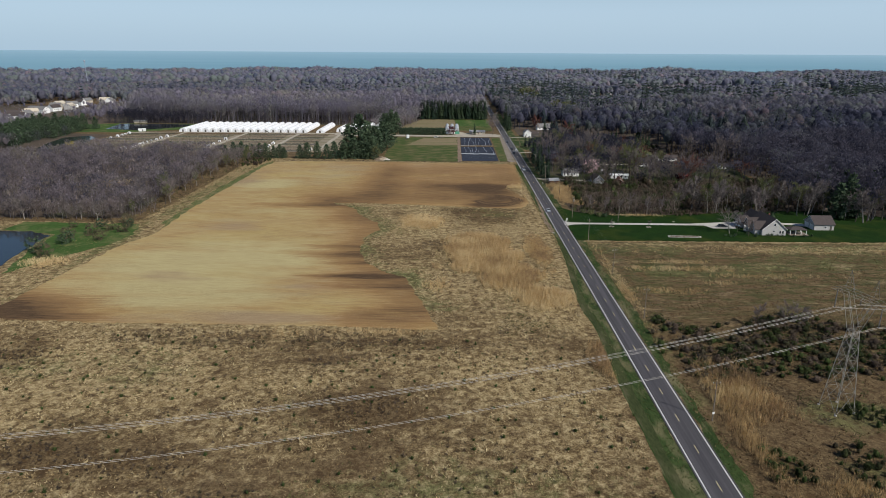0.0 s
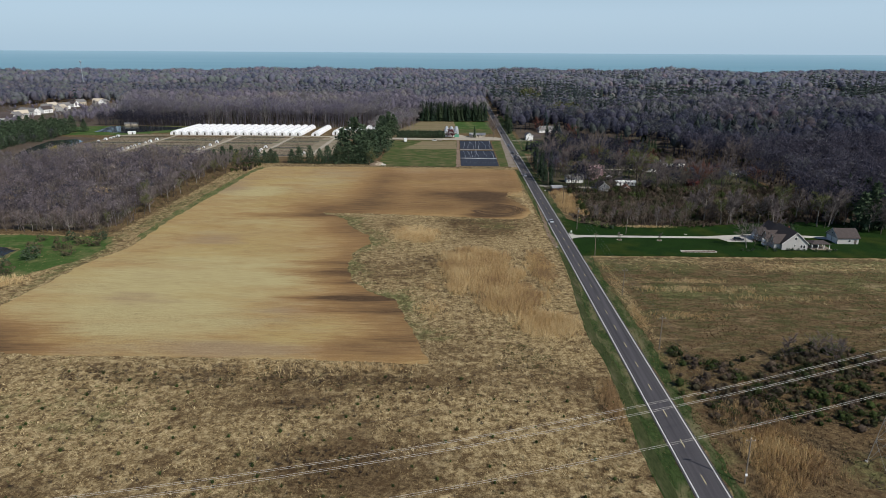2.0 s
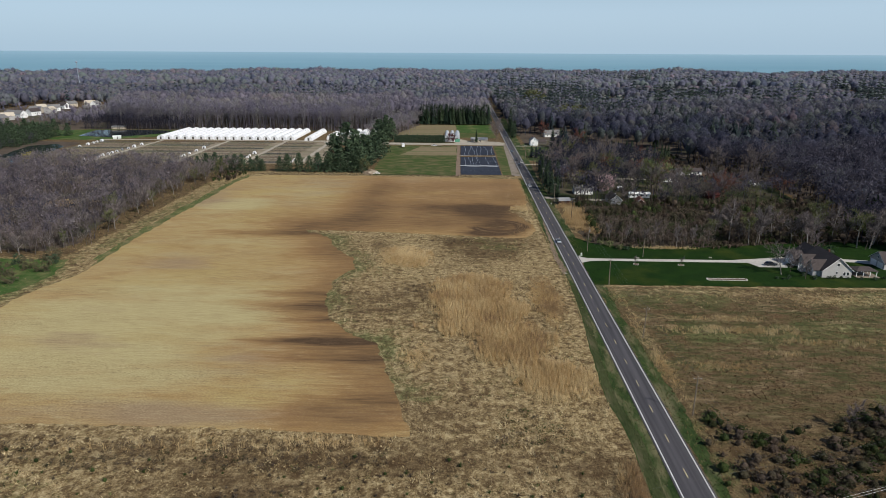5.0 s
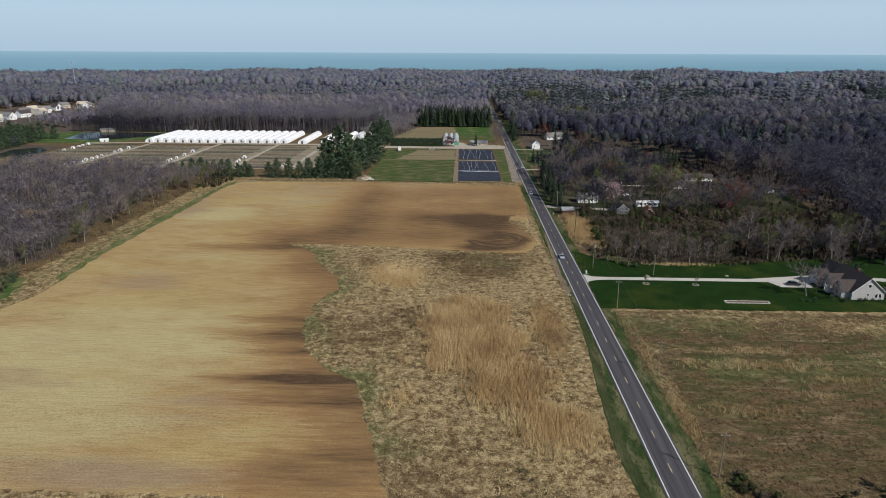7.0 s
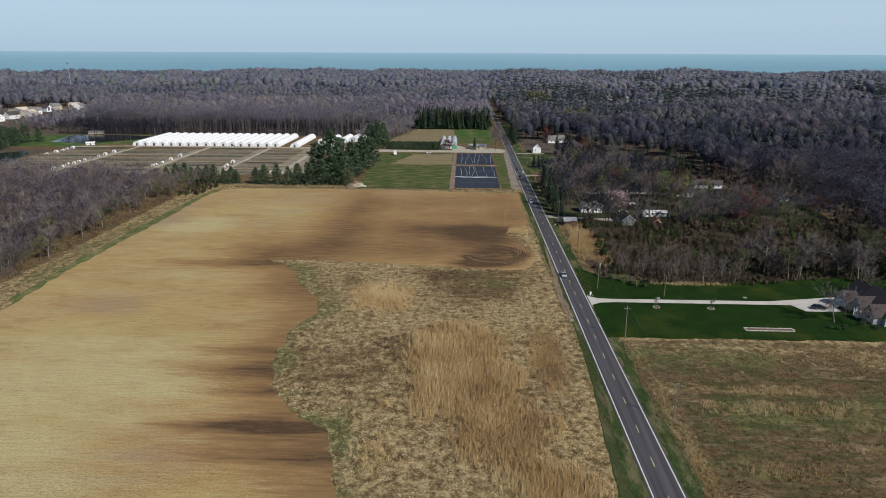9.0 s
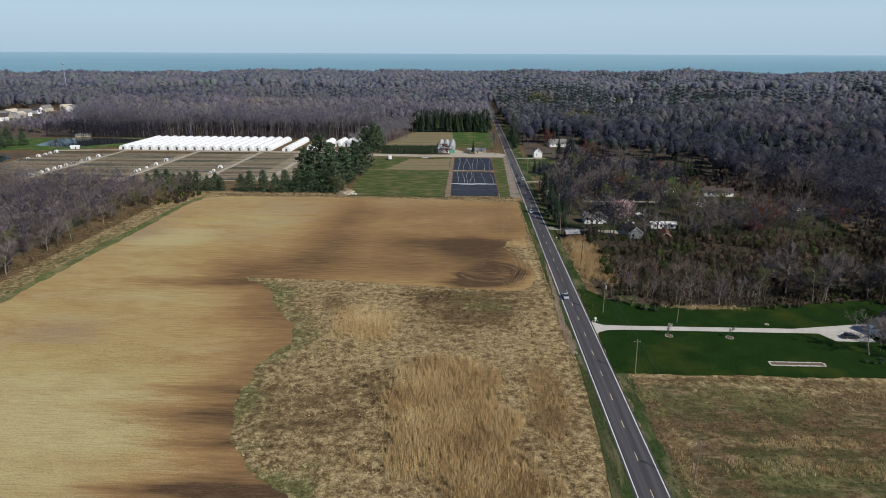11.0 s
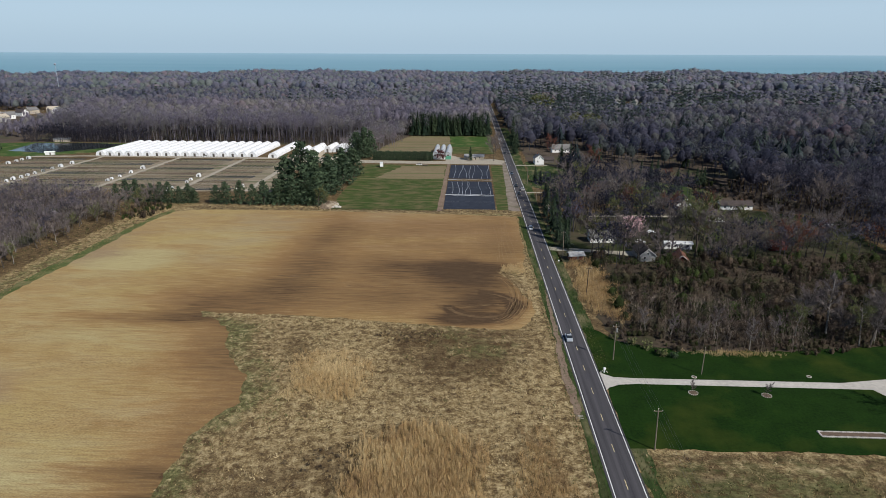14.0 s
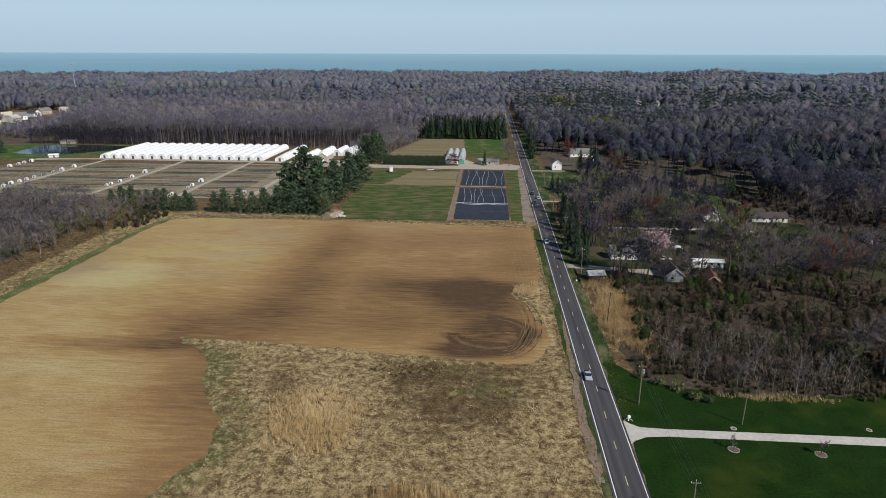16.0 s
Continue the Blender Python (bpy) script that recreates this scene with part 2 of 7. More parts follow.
M_FARGRASS = cover("pasture", (0.030, 0.062, 0.014), (0.060, 0.110, 0.028), 0.4, patch=(0.14, 0.14, 0.06))
M_TARP = cover("weed_mat", (0.022, 0.027, 0.040), (0.042, 0.050, 0.068), 0.25, (1, 1), bump=0.3)

n = Nodes("pond_water", 0.08, 0, 0.2)
n.bump(n.noise(1.2, 2.0), 0.06, 0.05)
M_WATER = n.done((0.018, 0.024, 0.026))
n = Nodes("hazed_lake_water", 0.55, 0, 0.3)
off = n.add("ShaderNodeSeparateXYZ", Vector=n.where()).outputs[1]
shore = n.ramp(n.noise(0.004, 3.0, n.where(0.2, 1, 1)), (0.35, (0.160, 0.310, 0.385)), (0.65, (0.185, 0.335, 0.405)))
# Horizon haze painted in: the water colour pales with distance
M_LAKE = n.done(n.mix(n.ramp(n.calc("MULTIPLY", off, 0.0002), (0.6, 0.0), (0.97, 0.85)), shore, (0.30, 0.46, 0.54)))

n = Nodes("bark", 0.95, 0, 0.1)
M_BARK = n.done(n.mix(n.luck(), n.ramp(n.noise(2.0, 4.0, n.where(1, 1, 0.2)), (0.3, (0.045, 0.036, 0.030)), (0.7, (0.13, 0.108, 0.09))), (0.10, 0.085, 0.072)))
n = Nodes("twig", 0.95, 0, 0.1)
M_TWIG = n.done(n.mix(n.island(), n.ramp(n.luck(), (0.0, (0.085, 0.071, 0.070)), (0.6, (0.133, 0.113, 0.106)), (1.0, (0.152, 0.113, 0.106))), (0.218, 0.186, 0.178)))
# Distance haze painted into the tints: faint blue near, paler and bluer far off
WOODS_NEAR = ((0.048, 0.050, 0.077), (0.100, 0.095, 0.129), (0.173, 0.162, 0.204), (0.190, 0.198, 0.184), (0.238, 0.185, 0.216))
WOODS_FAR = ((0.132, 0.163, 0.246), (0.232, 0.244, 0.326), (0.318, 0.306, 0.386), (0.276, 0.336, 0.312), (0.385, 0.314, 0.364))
# k: share of the far haze mixed into the woodland tints
hazed_tints = lambda k: [tuple(a + (b - a) * k for a, b in zip(c, d)) for c, d in zip(WOODS_NEAR, WOODS_FAR)]
M_WOODS = tinted("woodland", *hazed_tints(0.0), translucent=0.45, depth=0.22)
# Western copy of the woodland, haze and front light painted in as paler tints
M_WESTWOOD = tinted("hazed_western_woodland", (0.172, 0.169, 0.232), (0.279, 0.257, 0.328), (0.391, 0.352, 0.421), (0.395, 0.380, 0.344), (0.465, 0.375, 0.415), translucent=0.5, depth=0.3)
M_WOODMID = tinted("lightly_hazed_woodland", *hazed_tints(0.30), translucent=0.45, depth=0.22)
M_WOODBELT = tinted("hazed_outer_woodland", *hazed_tints(0.62), translucent=0.45, depth=0.22)
M_THICKET = tinted("thicket_twigs", (0.100, 0.077, 0.062), (0.185, 0.140, 0.108), (0.090, 0.098, 0.045), (0.245, 0.185, 0.148), translucent=0.3, depth=0.45)
M_PALEWOOD = tinted("pale_saplings", (0.19, 0.150, 0.120), (0.34, 0.28, 0.235))
# Haze painted in: bluer tints for the middle-distance eastern woods
M_HAZEWOOD = tinted("hazed_mid_woodland", (0.047, 0.054, 0.089), (0.084, 0.090, 0.137), (0.132, 0.132, 0.187), (0.136, 0.162, 0.153), (0.196, 0.154, 0.182), translucent=0.45, depth=0.22)
M_WOODFAR = tinted("hazed_far_woodland", *hazed_tints(0.95), translucent=0.45, depth=0.22)
# Spruce needles with distance haze painted in as blue-grey
M_FARSPRUCE = tinted("hazed_spruce_needles", (0.026, 0.040, 0.044), (0.040, 0.058, 0.056), (0.060, 0.080, 0.062))
M_BROWNWOOD = tinted("brown_twigs", (0.166, 0.144, 0.163), (0.298, 0.253, 0.276), (0.413, 0.355, 0.374), (0.343, 0.314, 0.218), translucent=0.4, depth=0.42)
M_SPRUCE = tinted("spruce_needles", (0.011, 0.024, 0.015), (0.024, 0.042, 0.022), (0.040, 0.060, 0.028))
M_STRAW = tinted("dry_grass", (0.095, 0.058, 0.029), (0.30, 0.208, 0.100), (0.62, 0.50, 0.285), (0.165, 0.165, 0.064))
M_VERGETUFT = tinted("verge_blades", (0.09, 0.075, 0.035), (0.30, 0.25, 0.13), (0.090, 0.118, 0.036))
M_REED = tinted("reed", (0.33, 0.215, 0.118), (0.56, 0.385, 0.180), (0.72, 0.56, 0.31), depth=0.35)
M_BRUSH = tinted("brush", (0.100, 0.073, 0.053), (0.215, 0.160, 0.118), (0.052, 0.068, 0.022), (0.105, 0.150, 0.044), translucent=0.25, depth=0.45)

# ---- tools for shapes ----
rng = np.random.default_rng(7)


def mesh_np(name, verts, faces, mat, tint=None, smooth=False):
    """A mesh from arrays; tint: one number per vertex."""
    verts, faces = np.asarray(verts, np.float32), np.asarray(faces, np.int32)
    me = bpy.data.meshes.new(name)
    k = faces.shape[1]
    me.vertices.add(len(verts))
    me.vertices.foreach_set("co", verts.ravel())
    me.loops.add(faces.size)
    me.loops.foreach_set("vertex_index", faces.ravel())
    me.polygons.add(len(faces))
    me.polygons.foreach_set("loop_start", np.arange(0, faces.size, k, dtype=np.int32))
    if smooth:
        me.polygons.foreach_set("use_smooth", np.ones(len(faces), bool))
    if tint is not None:
        me.attributes.new("tint", "FLOAT", "POINT").data.foreach_set("value", np.asarray(tint, np.float32))
    me.materials.append(mat)
    me.update(calc_edges=True)
    return me


def part(name, bm, material, parent, label=""):
    """Links a bmesh as one mesh object under a thing or a part."""
    me = bpy.data.meshes.new(name)
    bm.to_mesh(me)
    bm.free()
    me.materials.append(material)
    ob = new(name, me)
    ob.parent = parent
    return tagged(ob, label)


def empty(name, m, label, category, group=""):
    ob = new(name)
    ob.empty_display_size = 0.3
    ob.matrix_world = m
    return tagged(ob, label, category, group)


def box(x0, x1, y0, y1, z0, z1, bevel=0.0, bm=None):
    bm = bm or bmesh.new()
    vs = [bm.verts.new((x, y, z)) for z in (z0, z1) for y in (y0, y1) for x in (x0, x1)]
    for f in ((0, 2, 3, 1), (4, 5, 7, 6), (0, 1, 5, 4), (2, 6, 7, 3), (0, 4, 6, 2), (1, 3, 7, 5)):
        bm.faces.new([vs[i] for i in f])
    if bevel:
        bmesh.ops.bevel(bm, geom=bm.edges[:], offset=bevel, segments=1, affect="EDGES")
    return bm


def prism(profile, y0, y1, bm=None, axis="y"):
    """A closed outline of (x, z) pushed from y0 to y1."""
    bm = bm or bmesh.new()
    flip = (lambda a, y, z: (y, a, z)) if axis == "x" else (lambda a, y, z: (a, y, z))
    r0 = [bm.verts.new(flip(a, y0, z)) for a, z in profile]
    r1 = [bm.verts.new(flip(a, y1, z)) for a, z in profile]
    k = len(profile)
    bm.faces.new(r0)
    bm.faces.new(r1[::-1])
    for i in range(k):
        bm.faces.new((r0[i], r1[i], r1[(i + 1) % k], r0[(i + 1) % k]))
    bmesh.ops.recalc_face_normals(bm, faces=bm.faces[:])
    return bm


def rod(p, q, r0, r1=None, sides=6, bm=None):
    bm = bm or bmesh.new()
    p, q = Vector(p), Vector(q)
    r1 = r0 if r1 is None else r1
    d = (q - p).normalized()
    u = d.orthogonal().normalized()
    v = d.cross(u)
    rings = []
    for c, r in ((p, r0), (q, r1)):
        rings.append([bm.verts.new(c + r * (math.cos(a) * u + math.sin(a) * v)) for a in [2 * math.pi * i / sides for i in range(sides)]])
    for i in range(sides):
        j = (i + 1) % sides
        bm.faces.new((rings[0][i], rings[0][j], rings[1][j], rings[1][i]))
    bm.faces.new(rings[0][::-1])
    bm.faces.new(rings[1])
    return bm


def inside(x, y, poly):
    """Which of the points lie in the outline."""
    hit = np.zeros(np.shape(x), bool)
    for (x0, y0), (x1, y1) in zip(poly, poly[1:] + poly[:1]):
        if y0 != y1:
            hit ^= ((y0 > y) != (y1 > y)) & (x < (x1 - x0) * (y - y0) / (y1 - y0) + x0)
    return hit


def blob(x, y, cx, cy, rx, ry, soft=0.5):
    """1 in the middle of an oval spot, 0 outside it."""
    r = np.hypot((x - cx) / rx, (y - cy) / ry)
    return np.clip((1 + soft - r) / (2 * soft), 0, 1)


def wobble(x, y, scale):
    """Smooth noise from -1 to 1 for arrays."""
    s = np.zeros(np.shape(x))
    for i, (a, b, c) in enumerate(((1.0, 0.3, 0.0), (-0.4, 1.1, 2.0), (0.7, -0.8, 4.1), (1.7, 1.3, 1.2), (-2.1, 0.9, 3.3))):
        s = s + np.sin((a * x + b * y) / scale + c + 1.3 * np.sin((b * x - a * y) / scale * 0.7 + i)) * (0.35 if i < 3 else 0.2)
    return s


def ragged(outline, step, jitter):
    """The outline cut into short steps and pushed about, so that it reads as a grown edge."""
    out = []
    for (x0, y0), (x1, y1) in zip(outline, outline[1:] + outline[:1]):
        k = max(1, int(math.hypot(x1 - x0, y1 - y0) / step))
        for i in range(k):
            x, y = x0 + (x1 - x0) * i / k, y0 + (y1 - y0) * i / k
            out.append((x + jitter * (wobble(x, y, 2.1) + random.uniform(-0.5, 0.5)), y + jitter * (wobble(y + 31, x, 1.7) + random.uniform(-0.5, 0.5))))
    return out


from mathutils.geometry import delaunay_2d_cdt


def patch(name, outline, mat, z, label, category="ground", step=3.0, jitter=0.0, grid=0.0, attrs=None, kind="structure", parent=None):
    """A flat piece of ground inside an outline, with a skirt, laid z above the sheet."""
    line = ragged(outline, step, jitter) if jitter else list(outline)
    pts = [Vector(p) for p in line]
    edges = [(i, (i + 1) % len(pts)) for i in range(len(pts))]
    if grid:
        xs, ys = [p[0] for p in line], [p[1] for p in line]
        gx, gy = np.meshgrid(np.arange(min(xs), max(xs), grid), np.arange(min(ys), max(ys), grid))
        keep = inside(gx, gy, line)
        pts += [Vector((float(a), float(b))) for a, b in zip(gx[keep], gy[keep])]
    vs, _, fs, _, _, _ = delaunay_2d_cdt(pts, edges, [list(range(len(line)))], 1, 1e-4)
    co = np.array([(v.x, v.y, z) for v in vs])
    tri = [list(f) for f in fs]
    me = bpy.data.meshes.new(name)
    n = len(line)
    low = len(co)
    allco = [tuple(c) for c in co] + [(x, y, -0.05) for x, y in line]
    me.from_pydata(allco, [], tri + ([[i, low + i, low + (i + 1) % n, (i + 1) % n] for i in range(n)] if len(vs) >= n else []))
    for key, fn in (attrs or {}).items():
        a = np.array(allco)
        me.attributes.new(key, "FLOAT", "POINT").data.foreach_set("value", fn(a[:, 0], a[:, 1]).astype(np.float32))
    me.materials.append(mat)
    bm = bmesh.new()
    bm.from_mesh(me)
    bmesh.ops.recalc_face_normals(bm, faces=bm.faces[:])
    for f in bm.faces:
        if abs(f.normal.z) > 0.5 and f.normal.z < 0:
            f.normal_flip()
    bm.to_mesh(me)
    bm.free()
    ob = new(name, me)
    if parent:
        ob.parent = parent
        return tagged(ob, label)
    return tagged(ob, label, category, kind=kind)


def scatter(x0, x1, y0, y1, spacing, keep=None):
    """Points on a shaken grid; keep: a test on arrays."""
    gx, gy = np.meshgrid(np.arange(x0, x1, spacing), np.arange(y0, y1, spacing))
    gx = gx.ravel() + rng.uniform(-0.48, 0.48, gx.size) * spacing
    gy = gy.ravel() + rng.uniform(-0.48, 0.48, gy.size) * spacing
    if keep is not None:
        k = keep(gx, gy)
        gx, gy = gx[k], gy[k]
    return gx, gy


def sown(name, protos, x, y, size, tint, mat, label, category, wide=None, z=0.0):
    """One mesh of many small copies of the prototype triangles: kind stuff."""
    V, F, T, at = [], [], [], 0
    pick = rng.integers(0, len(protos), len(x))
    ang = rng.uniform(0, 2 * math.pi, len(x))
    size = np.broadcast_to(size, x.shape)
    wide = size if wide is None else np.broadcast_to(wide, x.shape)
    for i, (pv, pf) in enumerate(protos):
        s = np.where(pick == i)[0]
        if not len(s):
            continue
        c, sn = np.cos(ang[s])[:, None], np.sin(ang[s])[:, None]
        vx = (pv[:, 0] * c - pv[:, 1] * sn) * wide[s, None] + x[s, None]
        vy = (pv[:, 0] * sn + pv[:, 1] * c) * wide[s, None] + y[s, None]
        vz = pv[:, 2] * size[s, None] + z
        V.append(np.stack([vx, vy, vz], -1).reshape(-1, 3))
        F.append((pf[None] + (at + np.arange(len(s)) * len(pv))[:, None, None]).reshape(-1, 3))
        T.append(np.repeat(tint[s], len(pv)))
        at += len(s) * len(pv)
    ob = new(name, mesh_np(name, np.concatenate(V), np.concatenate(F), mat, np.concatenate(T), smooth=True))
    return tagged(ob, label, category, kind="stuff")


# ---- plants: prototypes 1 m high ----
def blades(n, spread, lean, width, seed, plume=False):
    """A tuft of single-triangle blades; plume: every other one widens to its top."""
    r = np.random.default_rng(seed)
    V, F = [], []
    for i in range(n):
        a, b = r.uniform(0, 6.28, 2)
        p = np.array([math.cos(a), math.sin(a), 0]) * r.uniform(0, spread)
        tip = p + np.array([math.cos(b) * r.uniform(0, lean), math.sin(b) * r.uniform(0, lean), r.uniform(0.6, 1.0)])
        s = np.array([-math.sin(a), math.cos(a), 0]) * width * r.uniform(0.6, 1.2)
        V += [tip - s, tip + s, p] if plume and i % 2 else [p - s, p + s, tip]
        F.append([3 * i, 3 * i + 1, 3 * i + 2])
    return np.array(V), np.array(F)


def crown_bits(n, seed, base=0.32, rx=0.22, length=0.16, width=0.018, trunk=0.014, limbs=5, droop=0.0):
    """A light bare tree for woods: a trunk, some limbs and single-triangle twigs in an uneven crown."""
    r = np.random.default_rng(seed)
    V, F = [], []

    def tri(a, b, c):
        F.append([len(V), len(V) + 1, len(V) + 2])
        V.extend([a, b, c])

    bend = r.uniform(-0.03, 0.03, 2)
    ring = [np.array([trunk * math.cos(a), trunk * math.sin(a), 0]) for a in (0, 2.1, 4.2)]
    tip = np.array([bend[0], bend[1], 0.85])
    for i in range(3):
        tri(ring[i], ring[(i + 1) % 3], tip)
    heads = []
    for i in range(limbs):
        a, z = r.uniform(0, 6.28), r.uniform(base, 0.7)
        p = np.array([bend[0] * z, bend[1] * z, z])
        q = p + np.array([math.cos(a) * rx * r.uniform(0.5, 1), math.sin(a) * rx * r.uniform(0.5, 1), r.uniform(0.12, 0.3)])
        s = np.array([-math.sin(a), math.cos(a), 0]) * trunk * 0.45
        tri(p - s, p + s, q)
        heads.append(q)
    for i in range(n):
        z = base + (1 - base) * r.uniform(0, 1) ** 0.8
        k = math.sqrt(max(0.02, 1 - ((z - base) / (1 - base) * 1.5 - 0.62) ** 2)) if z > base else 0.3
        a = r.uniform(0, 6.28)
        rad = rx * k * math.sqrt(r.uniform(0.05, 1)) * (0.8 + 0.3 * math.sin(3 * a + seed))
        p = np.array([math.cos(a) * rad, math.sin(a) * rad, z - 0.06])
        out = np.array([math.cos(a), math.sin(a), 0]) * r.uniform(0.1, 0.9) + r.normal(0, 0.35, 3) + np.array([0, 0, 0.9 - droop])
        q = p + out / np.linalg.norm(out) * length * r.uniform(0.6, 1.4)
        b = r.uniform(0, 6.28)
        s = np.array([math.cos(b), math.sin(b), r.uniform(-0.3, 0.3)]) * width * r.uniform(0.5, 1.3)
        tri(p - s, p + s, q)
    return np.array(V), np.array(F)


def dome_bits(n, seed, base=0.35, rx=0.24, size=0.05, lobes=5, trunk=0.012, twig=0.4, core=0, heart=0.76):
    """A light bare tree for woods: trunk, limbs and a rounded, lobed crown of small sprays that face outwards; core: sides of the dense inner crown."""
    r = np.random.default_rng(seed)
    V = []
    bend = r.uniform(-0.03, 0.03, 2)
    ring = [np.array([trunk * math.cos(a), trunk * math.sin(a), 0]) for a in (0, 2.1, 4.2)]
    for i in range(3):
        V += [ring[i], ring[(i + 1) % 3], np.array([bend[0], bend[1], 0.8])]
    h = 1 - base
    clumps = [(np.array([bend[0], bend[1], base + 0.52 * h]), np.array([0.8 * rx, 0.8 * rx, 0.48 * h]))]
    for i in range(lobes):
        a = 6.283 * (i + r.uniform(-0.3, 0.3)) / lobes
        k = r.uniform(0.4, 0.62)
        z = base + h * r.uniform(0.28, 0.72)
        c = np.array([math.cos(a) * rx * 0.62, math.sin(a) * rx * 0.62, z])
        clumps.append((c, np.array([rx * k, rx * k, h * k * 0.55])))
        p = np.array([bend[0] * z, bend[1] * z, max(0.15, z - 0.22)])
        s = np.array([-math.sin(a), math.cos(a), 0]) * trunk * 0.4
        V += [p - s, p + s, c]
    for i in range(n):
        c, rad = clumps[r.integers(0, len(clumps))]
        d = r.normal(0, 1, 3)
        d /= np.linalg.norm(d)
        if d[2] < -0.3:
            d[2] *= -1
        p = c + d * rad * r.uniform(0.75, 1.06)
        if r.uniform() < twig:
            out = d * 0.7 + r.normal(0, 0.3, 3) + np.array([0, 0, 0.45])
            out /= np.linalg.norm(out)
            s = np.cross(out, r.normal(0, 1, 3))
            s *= 0.26 * size / (np.linalg.norm(s) + 1e-9)
            V += [p - s - out * size, p + s - out * size, p + out * size * r.uniform(0.8, 1.6)]
        else:
            q = d + r.normal(0, 0.35, 3)
            q /= np.linalg.norm(q)
            u = np.cross(q, r.normal(0, 1, 3))
            u /= np.linalg.norm(u) + 1e-9
            v = np.cross(q, u)
            for a in (0, 2.1, 4.2):
                b = a + r.uniform(-0.5, 0.5)
                V.append(p + (math.cos(b) * u + math.sin(b) * v) * size * r.uniform(0.6, 1.25))
    F = [[i, i + 1, i + 2] for i in range(0, len(V), 3)]
    if core:
        b = len(V)
        for z, k in ((0.05, 0.66 * heart), (0.36, heart), (0.70, 0.76 * heart)):
            for i in range(core):
                a = 6.283 * (i + 0.5 * z) / core
                q = k * r.uniform(0.72, 1.12)
                V.append(np.array([bend[0] + rx * q * math.cos(a), bend[1] + rx * q * math.sin(a), base + h * (z + r.uniform(-0.08, 0.10))]))
        V.append(np.array([bend[0], bend[1], base + 0.92 * h]))
        for k in range(2):
            for i in range(core):
                a, c = b + k * core + i, b + k * core + (i + 1) % core
                F += [[a, c, c + core], [a, c + core, a + core]]
        F += [[b + 2 * core + i, b + 2 * core + (i + 1) % core, len(V) - 1] for i in range(core)]
    V = np.array(V)
    V[:, 2] = np.maximum(V[:, 2], 0)
    return V, np.array(F)


def conifer_bits(layers, arms, seed, radius=0.2, base=0.08, ragged_edge=0.3):
    """A light spruce: tiers of drooping, pointed fans round a thin trunk."""
    r = np.random.default_rng(seed)
    V, F = [], []

    def tri(a, b, c):
        F.append([len(V), len(V) + 1, len(V) + 2])
        V.extend([np.array(a), np.array(b), np.array(c)])

    for i in range(3):
        a0, a1 = 2.1 * i, 2.1 * (i + 1)
        tri((0.012 * math.cos(a0), 0.012 * math.sin(a0), 0), (0.012 * math.cos(a1), 0.012 * math.sin(a1), 0), (0, 0, 0.9))
    for k in range(layers):
        f = k / (layers - 1)
        z = base + (1.0 - base) * f ** 0.9
        rad = radius * (1 - f) ** 0.85 + 0.012
        for j in range(arms):
            a = 6.283 * (j + 0.5 * (k % 2)) / arms + r.uniform(-0.3, 0.3)
            R = rad * r.uniform(1 - ragged_edge, 1 + ragged_edge)
            w = 3.6 / arms
            top = z + 0.20 * (1 - f) + 0.05
            tri((0.2 * R * math.cos(a), 0.2 * R * math.sin(a), top), (R * math.cos(a - w / 2) * 0.9, R * math.sin(a - w / 2) * 0.9, z - 0.03 * r.uniform(0, 1)), (R * 1.1 * math.cos(a + w / 3), R * 1.1 * math.sin(a + w / 3), z - 0.04 * r.uniform(0, 1)))
    return np.array(V), np.array(F)


def bush_bits(stems, seed, leaf=0.09, spread=0.55):
    """A bush: thin stems that fan out, with small leaf triangles."""
    r = np.random.default_rng(seed)
    V, F = [], []
    for i in range(stems):
        a = r.uniform(0, 6.28)
        p = np.array([math.cos(a), math.sin(a), 0]) * r.uniform(0, 0.25)
        q = np.array([math.cos(a) * spread * r.uniform(0.1, 1), math.sin(a) * spread * r.uniform(0.1, 1), r.uniform(0.35, 1)])
        b = r.uniform(0, 6.28)
        s = np.array([math.cos(b), math.sin(b), 0]) * 0.02
        F.append([len(V), len(V) + 1, len(V) + 2])
        V += [p - s, p + s, q]
        for j in range(2):
            c = p + (q - p) * r.uniform(0.45, 1.0) + r.normal(0, 0.06, 3)
            d = r.normal(0, leaf, (3, 3))
            F.append([len(V), len(V) + 1, len(V) + 2])
            V += [c + d[0], c + d[1], c + d[2]]
    V = np.array(V)
    V[:, 2] = np.maximum(V[:, 2], 0)
    return V, np.array(F)

# ---- the land ----
FIELD = [(-149, 181), (-116, 178.5), (-74, 178.5), (-35, 178), (-4, 176), (-6, 185), (-13, 207), (-18, 224), (-26, 228), (-35, 240), (-40, 256), (-41, 277),
         (-35, 290), (-38, 303), (-47, 315), (-52, 326), (-55, 334), (-69, 345.5), (-36, 344), (-1, 340), (31, 336), (37, 336), (42, 344), (44, 353), (42, 364),
         (38, 378), (33.4, 390), (35, 396), (42, 399), (45, 404), (46, 446), (47, 480), (7, 483), (-82, 487), (-128, 486), (-140, 480), (-143, 455), (-142, 412), (-143, 361),
         (-143, 322), (-141, 293), (-140, 279), (-147, 257), (-149, 233), (-150, 215), (-152, 190)]
EDGE = FIELD[4:18]
ROAD_W, ROAD_E = 50.4, 56.6


def off_line(x, y, pts):
    """Distance to a bent line."""
    best = np.full(np.shape(x), 1e9)
